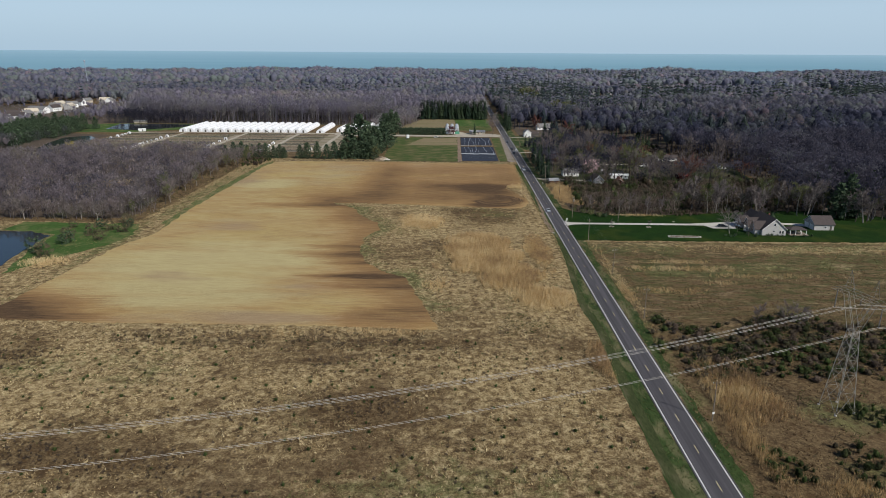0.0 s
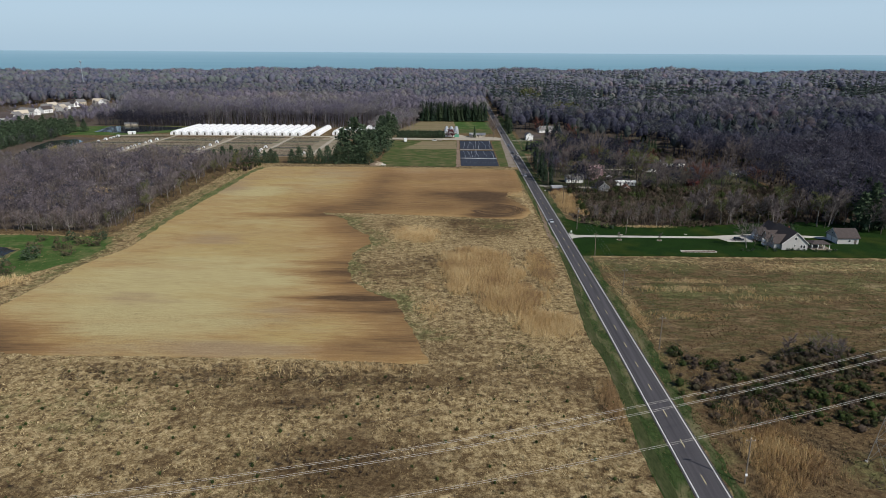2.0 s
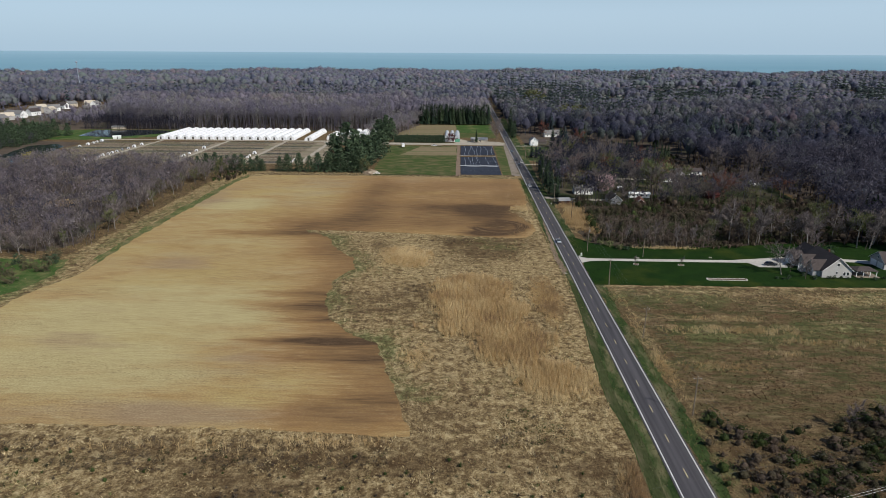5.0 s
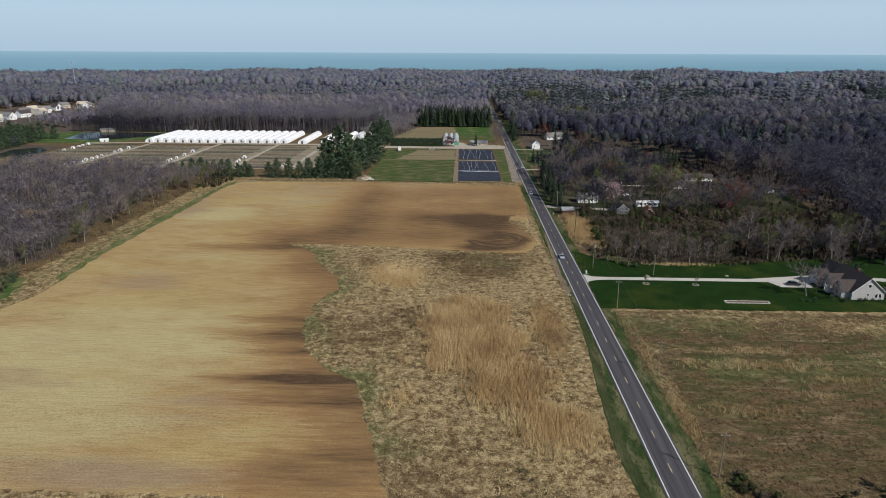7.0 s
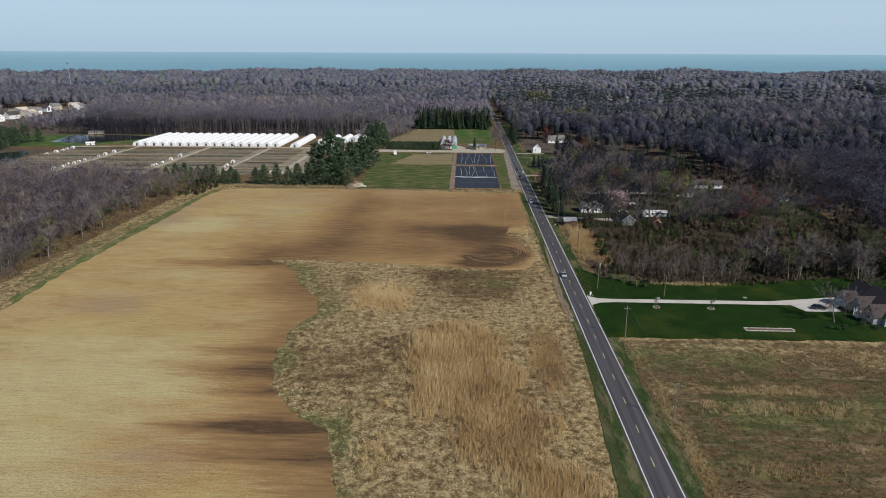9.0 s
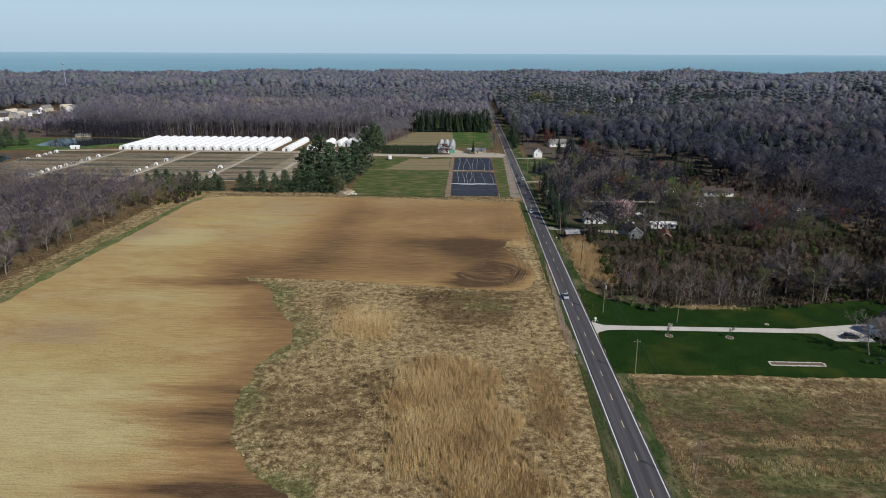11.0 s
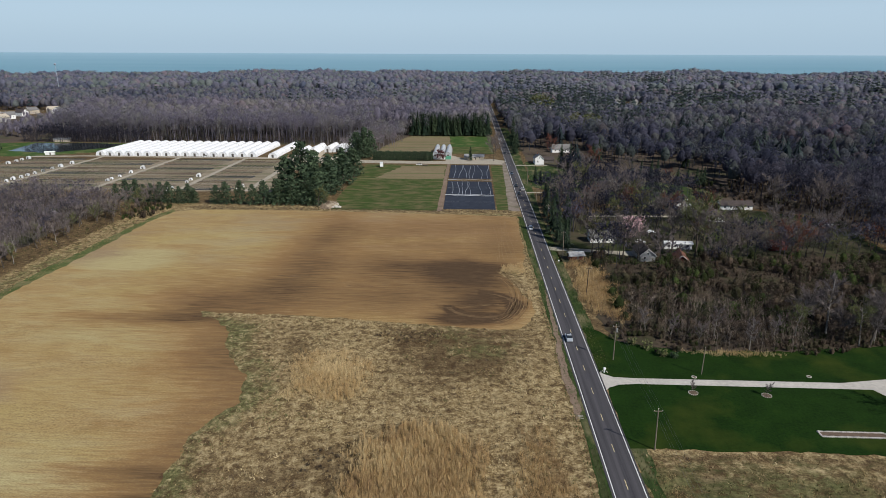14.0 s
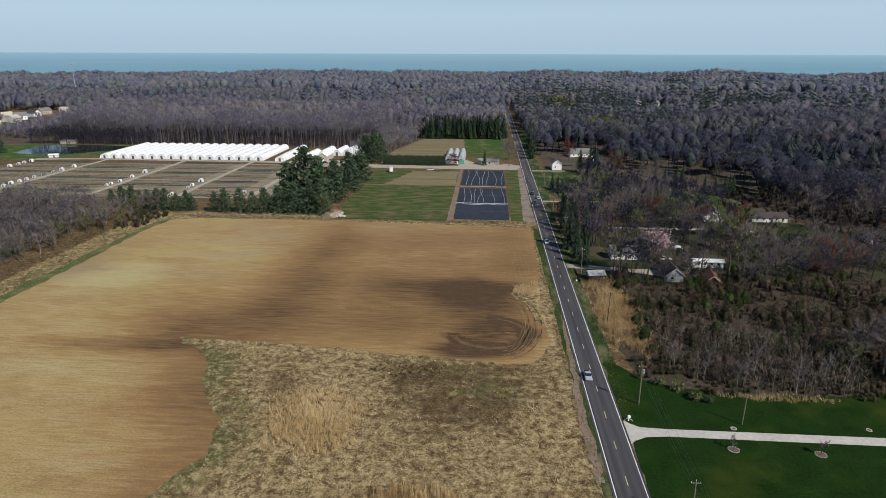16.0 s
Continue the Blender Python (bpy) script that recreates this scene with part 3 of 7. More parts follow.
    for (x0, y0), (x1, y1) in zip(pts, pts[1:]):
        t = np.clip(((x - x0) * (x1 - x0) + (y - y0) * (y1 - y0)) / ((x1 - x0) ** 2 + (y1 - y0) ** 2), 0, 1)
        best = np.minimum(best, np.hypot(x - x0 - t * (x1 - x0), y - y0 - t * (y1 - y0)))
    return best


def not_paved(x, y):
    return ~inside(x, y, FIELD) & ~((x > 43.5) & (x < 58.5))


def green_share(x, y):
    v = 0.03 + 0.2 * wobble(x, y, 9)
    v = v + (0.7 + 0.3 * wobble(x, y, 7)) * np.exp(-(off_line(x, y, EDGE) / (8 + 2.5 * wobble(y, x, 12))) ** 2) * (y > 190)
    v = v + 0.45 * blob(x, y, 0, 101, 50, 9) + 0.16 * blob(x, y, -92, 146, 26, 16) + 0.6 * blob(x, y, 100, 131, 10, 7) - 0.3 * blob(x, y, -60, 112, 30, 8)
    v = v + 0.2 * blob(x, y, -100, 150, 40, 10) + 0.35 * blob(x, y, 12, 335, 16, 9) + 0.6 * blob(x, y, 28, 322, 10, 7)
    v = v + 0.6 * blob(x, y, 82, 262, 24, 7, 0.9) + 0.25 * blob(x, y, 110, 225, 50, 14, 0.9) + 0.25 * blob(x, y, 90, 232, 34, 8, 0.9) + 0.4 * blob(x, y, 150, 240, 50, 9, 0.9) + ((x > 60) & (y < 272)) * (0.26 * wobble(x, y * 2, 11) + 0.16 * wobble(y, x, 4))
    v = v + 0.35 * blob(x, y, 60, 190, 4, 90) * (x > 56) + 0.5 * blob(x, y, 175, 262, 40, 14)
    v = v + 0.5 * blob(x, y, -152, 340, 4, 130) + 0.9 * blob(x, y, -190, 270, 40, 24)
    v = v + 0.5 * blob(x, y, 110, 470, 90, 35)
    return v


def dark_share(x, y):
    v = 0.32 + 0.28 * wobble(x, y, 14) + 0.08 * (y < 176) + 0.10 * (y < 170) * (x < 46) * (x > -50) - 0.35 * blob(x, y, -105, 140, 45, 40, 0.8)
    v = v + 0.5 * blob(x, y, -55, 167, 48, 5, 0.9) + 0.25 * blob(x, y, -60, 152, 20, 6, 0.8) + 0.25 * blob(x, y, -60, 122, 60, 14)
    v = v + 0.5 * blob(x, y, -66, 109, 18, 7, 0.9) + 0.4 * blob(x, y, -22, 133, 14, 8, 0.9) + 0.5 * blob(x, y, -121, 156, 10, 10) + 0.5 * blob(x, y, -35, 156, 10, 5) + 0.4 * blob(x, y, -92, 112, 12, 6) + 0.4 * blob(x, y, -50, 99, 20, 5) - 0.5 * blob(x, y, -96, 148, 22, 16) - 0.35 * blob(x, y, -40, 120, 24, 10)
    v = v + 0.15 * blob(x, y, 5, 322, 45, 14, 0.9) + 0.35 * blob(x, y, -10, 195, 20, 12) + 0.1 * blob(x, y, -12, 262, 14, 18, 0.9) - 0.12 * ((x < 46) & (y > 176)) - 0.55 * blob(x, y, -14, 312, 9, 22, 0.8) - 0.45 * blob(x, y, 38, 308, 6, 16, 0.8) + 0.3 * blob(x, y, 12, 318, 24, 16, 0.95) + 0.2 * blob(x, y, -14, 272, 18, 22, 0.95) + 0.12 * blob(x, y, -12, 240, 12, 14, 0.95) + 0.35 * blob(x, y, -7, 268, 8, 8) - 0.5 * blob(x, y, -2, 285, 8, 5) - 0.4 * blob(x, y, 32, 294, 10, 12) + 0.4 * blob(x, y, 14, 330, 20, 6)
    # Brown litter east of the road, with its side-lit darkness painted in
    v = v + 0.85 * ((x > 58) & (y < 274)) + 0.5 * blob(x, y, 120, 200, 70, 12) - 1.5 * blob(x, y, 145, 266, 62, 6.5, 0.7) * (0.75 + 0.25 * np.sin(y * 2.2 + 0.05 * x)) - 0.4 * blob(x, y, 85, 271, 28, 2.5) - 0.6 * blob(x, y, 88, 246, 26, 3.5) - 0.5 * blob(x, y, 125, 240, 30, 2.5)
    # Shade of the brush painted into the ground near the tower
    v = v + 0.75 * blob(x, y, 105, 158, 55, 24)
    v = v - 0.5 * blob(x, y, 0, 152, 24, 14, 0.8) + 0.3 * blob(x, y, -60, 154, 20, 6, 0.8)
    far = (y > 500) | ((x < -158) & (y > 298)) | ((x > 60) & (y > 322))
    return np.where(far, np.maximum(v, 0.85), v)


xs = np.concatenate([[-4500, -3000, -1800, -1000, -600, -400], np.arange(-260, 261, 2.5), [400, 600, 1000, 1800, 3000, 4500]])
ys = np.concatenate([[-1500, -600, -200], np.arange(40, 521, 2.5), [600, 700, 850, 1000, 1400, 2000, 2245]])
gx, gy = np.meshgrid(xs, ys)
gi = np.arange(gx.size).reshape(gx.shape)
quads = np.stack([gi[:-1, :-1], gi[:-1, 1:], gi[1:, 1:], gi[1:, :-1]], -1).reshape(-1, 4)
me = mesh_np("ground", np.stack([gx.ravel(), gy.ravel(), np.zeros(gx.size)], -1), quads, M_GROUND)
def row_share(x, y):
    return np.where((x > 60) & (y < 275), np.clip(0.35 + 0.65 * (y - 175) / 30, 0.0, 1.0) * np.clip((x - 60) / 8, 0, 1) * (1 - 0.8 * blob(x, y, 150, 266, 62, 6)), 0.0)


for key, fn in (("green", green_share), ("dark", dark_share), ("rows", row_share)):
    me.attributes.new(key, "FLOAT", "POINT").data.foreach_set("value", fn(gx.ravel(), gy.ravel()).astype(np.float32))
ground = tagged(new("ground", me), "rough spring meadow of straw, green shoots and brown litter", "ground", kind="structure")

# the great lake, reaching up to the horizon
lx, ly = np.meshgrid(np.linspace(-5200, 5200, 9), np.linspace(2240, 4850, 9))
gi = np.arange(lx.size).reshape(lx.shape)
quads = np.stack([gi[:-1, :-1], gi[:-1, 1:], gi[1:, 1:], gi[1:, :-1]], -1).reshape(-1, 4)
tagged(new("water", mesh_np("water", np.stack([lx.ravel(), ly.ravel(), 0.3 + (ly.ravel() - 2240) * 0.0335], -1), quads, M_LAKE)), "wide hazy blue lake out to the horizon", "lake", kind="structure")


def moist(x, y):
    v = 0.02 + 0.10 * wobble(x, y * 2, 16)
    e = off_line(x, y, EDGE)
    v = v + 0.30 * np.exp(-(e / 13) ** 2) * (y > 190) + 0.26 * np.exp(-(e / 34) ** 2)
    v = v + 0.44 * blob(x, y, -46, 430, 11, 62, 0.9) + 0.33 * blob(x, y, -2, 375, 72, 24, 0.8) + 0.18 * blob(x, y, 12, 440, 40, 50, 0.8) + 0.15 * blob(x, y, -20, 358, 60, 10, 0.6)
    v = v + 0.4 * blob(x, y, 18, 396, 22, 6, 0.9) + 0.55 * blob(x, y, 21, 386, 11, 13, 0.95) + 1.1 * blob(x, y, 22, 343.5, 11, 4, 0.8) + 0.95 * np.exp(-((np.hypot((x - 26) / 12, (y - 356) / 10.5) - 1) / 0.16) ** 2) * ((x > 27) | (y < 353)) + 0.45 * blob(x, y, 26, 356, 10, 9, 0.6) + 0.15 * blob(x, y, 38, 440, 9, 45)
    v = v + 0.45 * blob(x, y, -45, 250, 20, 4, 0.7) + 0.8 * blob(x, y, -36, 224, 20, 1.8, 0.9) + 0.6 * blob(x, y, -40, 240, 15, 1.5, 0.9) + 0.5 * blob(x, y, -55, 262, 16, 1.5, 0.9) + 0.45 * blob(x, y, -30, 213, 18, 1.6, 0.9) + 0.25 * blob(x, y, -36, 222, 24, 8, 0.7)
    v = v + 1.1 * blob(x, y, -150, 190, 26, 13, 0.8) + 0.4 * blob(x, y, -130, 182, 24, 3.5, 0.8) + 0.40 * blob(x, y, -20, 186, 18, 8, 0.6) + 0.3 * blob(x, y, -85, 340, 35, 5)
    v = v + 0.33 * blob(x, y, 8, 420, 80, 85, 0.6)
    v = v - 0.25 * blob(x, y, -100, 240, 45, 45) - 0.2 * blob(x, y, -110, 420, 30, 25)
    return v


def pale(x, y):
    """Dry light rises in the field."""
    v = 0.85 * blob(x, y, -108, 236, 36, 30, 0.8) + 0.5 * blob(x, y, -70, 246, 26, 14, 0.8) + 0.55 * blob(x, y, -90, 203, 30, 12, 0.8)
    return v + 1.15 * blob(x, y, -121, 397, 17, 15, 0.7) + 0.4 * blob(x, y, -85, 440, 30, 22, 0.8) + 0.4 * blob(x, y, -105, 330, 28, 14, 0.8)


def drab(x, y):
    """Greyer, trampled soil: the headland, the far end and scattered spots."""
    v = 0.9 * blob(x, y, -104, 294, 15, 6, 0.8) + 0.75 * blob(x, y, -56, 214, 14, 7, 0.8) + 0.8 * blob(x, y, -109, 221, 14, 5, 0.8) + 0.75 * blob(x, y, -65, 183, 80, 5, 0.7)
    return v + 0.8 * blob(x, y, -140, 412, 12, 22, 0.8) + 0.55 * blob(x, y, -40, 462, 115, 28, 0.7) + 0.3 * blob(x, y, 15, 420, 40, 60, 0.7) + 0.35 * blob(x, y, -75, 400, 30, 22, 0.8)


field = patch("field", FIELD, M_SOIL, 0.04, "bare tilled field of ochre and dark brown soil", "field", step=1.6, jitter=0.7, grid=3.0, attrs={"moist": moist, "pale": pale, "drab": drab})

# the road with its lines
road = patch("road", [(ROAD_W - 0.55, -300), (ROAD_E + 0.55, -300), (ROAD_E + 0.55, 700), (ROAD_E + 0.3, 2300), (ROAD_W - 0.3, 2300), (ROAD_W - 0.55, 700)], M_ASPHALT, 0.10, "straight two-lane asphalt road with worn wheel tracks", "road")
M_LINE = plain("road_paint", (0.78, 0.78, 0.76), 0.6, scale=0.8, amount=0.12)
M_YELLOW = plain("centre_paint", (0.66, 0.56, 0.30), 0.6, scale=0.8)
for x in (ROAD_W, ROAD_E):
    part("edge_line", box(x - 0.085, x + 0.085, -100, 1400, 0.09, 0.108), M_LINE, road, "solid white edge line")
dash = bpy.data.meshes.new("dash")
bm = box(-0.065, 0.065, -1.5, 1.5, 0.09, 0.108)
bm.to_mesh(dash)
bm.free()
dash.materials.append(M_YELLOW)
for i in range(75):
    ob = new("dash", dash)
    ob.location = (53.4, 68.0 + i * 12.2, 0)
    ob.parent = road

# verges on both sides, a mown way, a dirt lay-by
patch("verge", [(44, -300), (49.9, -300), (49.9, 480), (47.2, 480), (47.5, 330), (48.6, 300), (47.8, 270), (46.8, 244), (44.6, 219), (43.4, 195), (45, 180), (43.5, 139)], M_VERGE, 0.03, "narrow green verge of rough grass beside the road", "verge", step=2, jitter=0.25)
patch("mown_path", [(43.8, -300), (46.4, -300), (46.4, 139), (47.8, 178), (46, 195), (47, 219), (49.2, 244), (49.4, 275), (48.4, 275), (47.0, 244), (44.9, 219), (43.7, 195), (45.2, 180), (43.9, 139)], M_MOWN, 0.05, "mown grass way along the edge of the meadow", "path", step=2, jitter=0.15)
patch("dirt_track", [(47.2, 286), (49.2, 290), (48.8, 310), (49.3, 330), (49.8, 358), (49.4, 372), (48.4, 350), (47.6, 326), (46.6, 306)], M_DIRT, 0.06, "bare brown dirt strip beside the road", "track", step=1.2, jitter=0.35)
patch("verge", [(57.1, -300), (60, -300), (59.8, 150), (61.5, 190), (60, 240), (60.5, 272), (60.5, 276), (57.1, 276)], M_VERGE, 0.03, "green verge of rough grass beside the road", "verge", step=2, jitter=0.7)
patch("verge", [(57.1, 310), (60, 310), (61, 345), (60.5, 400), (60, 480), (64, 640), (66, 900), (57, 900)], M_VERGE, 0.03, "grass verge with a ditch beside the road", "verge", step=2, jitter=0.3)

patch("verge", [(-139.2, 286), (-139.5, 293), (-141.5, 322), (-141, 412), (-142, 455), (-139, 482), (-143.5, 486), (-147, 455), (-147.5, 412), (-148, 340), (-145.5, 300)], M_MARGIN, 0.008, "green grass margin between the tilled field and the thicket", "verge", step=1.5, jitter=1.0)

# the lawn with its concrete drive
patch("lawn", [(57.3, 275.5), (140, 276), (205, 277), (240, 290), (240, 320), (200, 338), (170, 335), (138, 329), (114, 325), (82, 324), (66, 330), (60, 339), (57.3, 339)], M_LAWN, 0.06, "smooth mown dark green lawn", "lawn", step=2, jitter=0.5)
patch("driveway", [(56.9, 300.2), (58.2, 301.8), (61, 303.4), (66, 304.0), (126, 303.9), (128.5, 298.6), (140, 298.4), (141, 303), (152, 309.5), (172, 306), (178, 303), (178, 309), (150, 313), (120, 307.1), (66, 307.0), (60.5, 307.3), (58, 309), (56.9, 310)], M_CONCRETE, 0.09, "long pale concrete driveway across the lawn", "driveway")

# nursery land behind the field
patch("crop_plot", [(-57, 491), (6, 491), (3.5, 640), (-60, 640)], M_PLOT, 0.04, "green plot with dry grass streaks", "plot", step=4, jitter=0.5)
patch("dry_plot", [(-45, 583), (3.5, 583), (3, 634), (-30, 634)], M_PLOTDRY, 0.07, "dry brown strip rows in the plot", "plot", step=4, jitter=1.0)
patch("farm_lane", [(-57, 581), (3.6, 581.6), (3.6, 583), (-57, 582.2)], M_PLOTDRY, 0.075, "narrow dry path across the plot", "lane", step=3, jitter=0.25)
patch("crop_plot", [(37, 494), (44, 494), (47, 640), (38, 640)], M_PLOT, 0.04, "grass strip beside the black mats", "plot", step=4, jitter=0.4)
patch("gravel_strip", [(43.3, 492), (49.4, 492), (50, 660), (47, 648)], M_PARK, 0.06, "gravel parking strip beside the road", "gravel", step=4, jitter=0.3)
patch("farm_lane", [(-110, 643), (-66, 646), (50, 645), (50, 655), (16, 655), (6, 659), (-20, 657), (-66, 660), (-90, 676), (-125, 676), (-125, 655)], M_GRAVEL, 0.05, "pale gravel farm lane and yard", "lane", step=4, jitter=0.4)
patch("farm_lane", [(3.4, 490), (6.6, 490), (6.0, 644), (3.8, 644)], M_DIRT, 0.06, "dry track beside the black mats", "lane", step=4, jitter=0.3)
patch("nursery_ground", [(-345, 528), (-99, 535), (-112, 657), (-345, 640)], M_NURSERY, 0.03, "bare nursery soil between the plant rows", "plot", step=5, jitter=1.0)
for a, b in (((-285, 528), (-285, 664)), ((-219, 532), (-219, 664)), ((-163, 534), (-163, 664)), ((-119, 536), (-119, 664))):
    patch("farm_lane", [(a[0] - 1.8, a[1]), (a[0] + 1.8, a[1]), (b[0] + 1.8, b[1]), (b[0] - 1.8, b[1])], M_GRAVEL, 0.07, "sandy lane through the nursery beds", "lane", step=5, jitter=0.4)
patch("farm_lane", [(-345, 657), (-300, 664), (-112, 660), (-112, 668.5), (-300, 668.5), (-345, 664)], M_GRAVEL, 0.08, "sandy lane in front of the hoop houses", "lane", step=5, jitter=0.4)
patch("farm_lane", [(1, 654.5), (49.6, 654.5), (49.6, 664), (40, 672), (14, 676), (5, 690), (1, 690), (2, 668)], M_GRAVEL, 0.045, "pale gravel yard round the farm shed", "yard", step=3, jitter=0.5)
patch("pasture", [(4, 742), (43, 742), (43, 822), (0, 822)], M_FARGRASS, 0.04, "bright green pasture before the spruces", "field", step=6, jitter=0.5)
patch("dry_plot", [(-60, 664), (-12, 664), (-12, 735), (4, 742), (0, 822), (-40, 822), (-60, 740)], M_PLOTDRY, 0.04, "brown nursery rows behind the hedge", "plot", step=6, jitter=0.8)
patch("pasture", [(6, 700), (43, 700), (43, 741), (6, 741)], M_PLOT, 0.035, "yellow-green grass plot by the greenhouses", "field", step=6, jitter=0.5)
patch("pasture", [(-480, 660), (-345, 660), (-300, 690), (-300, 745), (-400, 745), (-480, 720)], M_FARGRASS, 0.03, "green bank round the far pond", "grass", step=6, jitter=1.0)
patch("pasture", [(-60, 905), (-10, 905), (-10, 960), (-60, 960)], M_FARGRASS, 0.03, "green clearing in the woods", "grass", step=6, jitter=1.0)

# dark leaf litter under the woods
patch("woods_floor", [(190, 342), (222, 316), (300, 305), (420, 400), (520, 540), (640, 700), (640, 1000), (66, 1000), (68, 664), (135, 565), (155, 525), (206, 490), (212, 425), (196, 370)], M_LITTER, 0.02, "dark leaf litter under the eastern woods", "woods floor", step=5, jitter=1.5)
patch("woods_floor", [(-300, 748), (-90, 744), (-60, 700), (-44, 742), (-44, 826), (40, 826), (40, 1000), (-800, 1000), (-800, 640), (-430, 508), (-350, 510), (-350, 640), (-480, 662), (-480, 722), (-400, 748)], M_LITTER, 0.02, "dark leaf litter under the western woods", "woods floor", step=5, jitter=1.5)
patch("woods_floor", [(-170, 308), (-164, 320), (-172, 345), (-176, 402), (-180, 442), (-178, 480), (-196, 500), (-230, 514), (-330, 518), (-420, 505), (-330, 304)], M_LITTER, 0.02, "dark leaf litter under the thicket", "woods floor", step=4, jitter=1.0)

patch("woods_floor", [(64, 345), (66, 329), (82, 322), (116, 322), (140, 326), (172, 332), (200, 336), (212, 400), (214, 425), (160, 421), (110, 405), (78, 402), (72, 380)], M_DARKLITTER, 0.035, "dark leaf litter under the eastern thicket", "woods floor", step=3, jitter=1.2)

# ponds
patch("pond", [(-260, 222), (-178, 222), (-184, 252), (-187, 274), (-200, 281), (-260, 281)], M_WATER, 0.05, "still dark farm pond with grassy banks", "pond", step=3, jitter=0.8, kind="structure")
patch("lawn", [(-215, 283), (-186, 277), (-181, 250), (-173, 222), (-166, 238), (-152, 262), (-150, 278), (-155, 296), (-215, 298)], M_FARGRASS, 0.04, "green grass round the pond", "lawn", step=3, jitter=0.8)
patch("pond", [(-385, 690), (-345, 680), (-308, 715), (-310, 738), (-350, 745), (-395, 740)], M_WATER, 0.06, "dark nursery pond before the woods", "pond", step=4, jitter=1.0)
patch("pond", [(-348, 505), (-337, 516), (-341, 541), (-345, 580), (-354, 615), (-370, 630), (-386, 616), (-378, 578), (-364, 534)], M_WATER, 0.06, "narrow dark pond between trees", "pond", step=4, jitter=1.0)

# yards among the eastern houses
patch("yard", [(60, 405), (110, 402), (205, 425), (215, 480), (150, 520), (70, 480), (60, 440)], M_YARD, 0.03, "patchy grass yards under the trees", "yard", step=3, jitter=1.0)
patch("yard", [(110, 505), (170, 520), (175, 560), (120, 600), (66, 660), (62, 560)], M_VERGE, 0.025, "green back lawns among the trees", "yard", step=3, jitter=1.5)
patch("driveway", [(57, 421), (79, 418), (95, 413), (104, 416), (104, 420), (92, 421), (79, 422), (60, 426), (57, 426)], M_GRAVEL, 0.06, "pale gravel drive to the white house", "driveway", step=3, jitter=0.2)
patch("driveway", [(57, 540), (90, 541), (90, 543), (57, 543)], M_GRAVEL, 0.06, "pale house drive off the road", "driveway")
patch("driveway", [(57, 640), (82, 642), (82, 645), (57, 644)], M_GRAVEL, 0.06, "pale house drive off the road", "driveway")
patch("driveway", [(85, 482), (140, 484), (140, 487), (85, 486)], M_GRAVEL, 0.055, "pale lane between the back yards", "driveway", step=3, jitter=0.3)

# ---- buildings ----
M_WHITE = plain("white_siding", (0.76, 0.76, 0.74), 0.6, scale=0.6, amount=0.1)
M_GREYSIDE = plain("grey_siding", (0.40, 0.39, 0.37), 0.6, scale=0.6, amount=0.1)
M_TAN = plain("tan_siding", (0.48, 0.42, 0.33), 0.7, scale=0.6, amount=0.15)
M_REDWOOD = plain("red_boards", (0.085, 0.022, 0.018), 0.8, scale=0.8)
M_BROWNROOF = plain("brown_shingle", (0.062, 0.050, 0.047), 0.9, scale=1.2, amount=0.3)
M_GREYROOF = plain("grey_shingle", (0.17, 0.165, 0.16), 0.9, scale=1.2, amount=0.3)
M_TINROOF = plain("weathered_tin", (0.34, 0.34, 0.34), 0.55, 0.3, scale=0.8)
M_RUST = plain("rusty_tin", (0.15, 0.065, 0.042), 0.8, scale=0.6, amount=0.4)
M_TRIM = plain("white_trim", (0.80, 0.80, 0.78), 0.5, scale=2, amount=0.05)
n = Nodes("window_glass", 0.05, 0, 0.6)
M_GLASS = n.done((0.02, 0.025, 0.03))
M_DOOR = plain("dark_door", (0.10, 0.09, 0.08), 0.6)
n = Nodes("white_film", 0.5, 0, 0.4)
M_FILM = n.done(n.ramp(n.noise(0.8, 4.0), (0.35, (0.72, 0.73, 0.74)), (0.65, (0.86, 0.86, 0.86))))
n = Nodes("clear_film", 0.35, 0, 0.5)
M_CLEAR = n.done(n.ramp(n.noise(0.5, 4.0, n.where(1, 4, 1)), (0.35, (0.36, 0.38, 0.40)), (0.65, (0.55, 0.57, 0.58))))
M_WOODPOLE = plain("pole_wood", (0.20, 0.165, 0.13), 0.9, scale=1.0, amount=0.3)
M_OLDWOOD = plain("dark_pole_wood", (0.075, 0.058, 0.045), 0.9, scale=1.0, amount=0.3)
M_STEEL = plain("galvanised_steel", (0.46, 0.46, 0.44), 0.5, 0.5, scale=0.8, amount=0.2)
M_WIRE = plain("aluminium_wire", (0.48, 0.46, 0.42), 0.7, 0.1, scale=0.2, amount=0.1)
M_THINWIRE = plain("dark_wire", (0.10, 0.10, 0.10), 0.6, 0.2, scale=0.2, amount=0.1)


def window(parent, x, y, z, w, h, face):
    """A framed pane on a wall that looks along face: -x, x, -y or y."""
    s = 1 if face in ("x", "y") else -1
    if "y" in face:
        fr = part("window", box(x - w / 2, x + w / 2, min(y, y + s * 0.06), max(y, y + s * 0.06), z, z + h, 0.01), M_TRIM, parent)
        part("pane", box(x - w / 2 + 0.09, x + w / 2 - 0.09, y + s * 0.062, y + s * 0.068, z + 0.09, z + h - 0.09) if s > 0 else box(x - w / 2 + 0.09, x + w / 2 - 0.09, y - 0.068, y - 0.062, z + 0.09, z + h - 0.09), M_GLASS, fr)
    else:
        fr = part("window", box(min(x, x + s * 0.06), max(x, x + s * 0.06), y - w / 2, y + w / 2, z, z + h, 0.01), M_TRIM, parent)
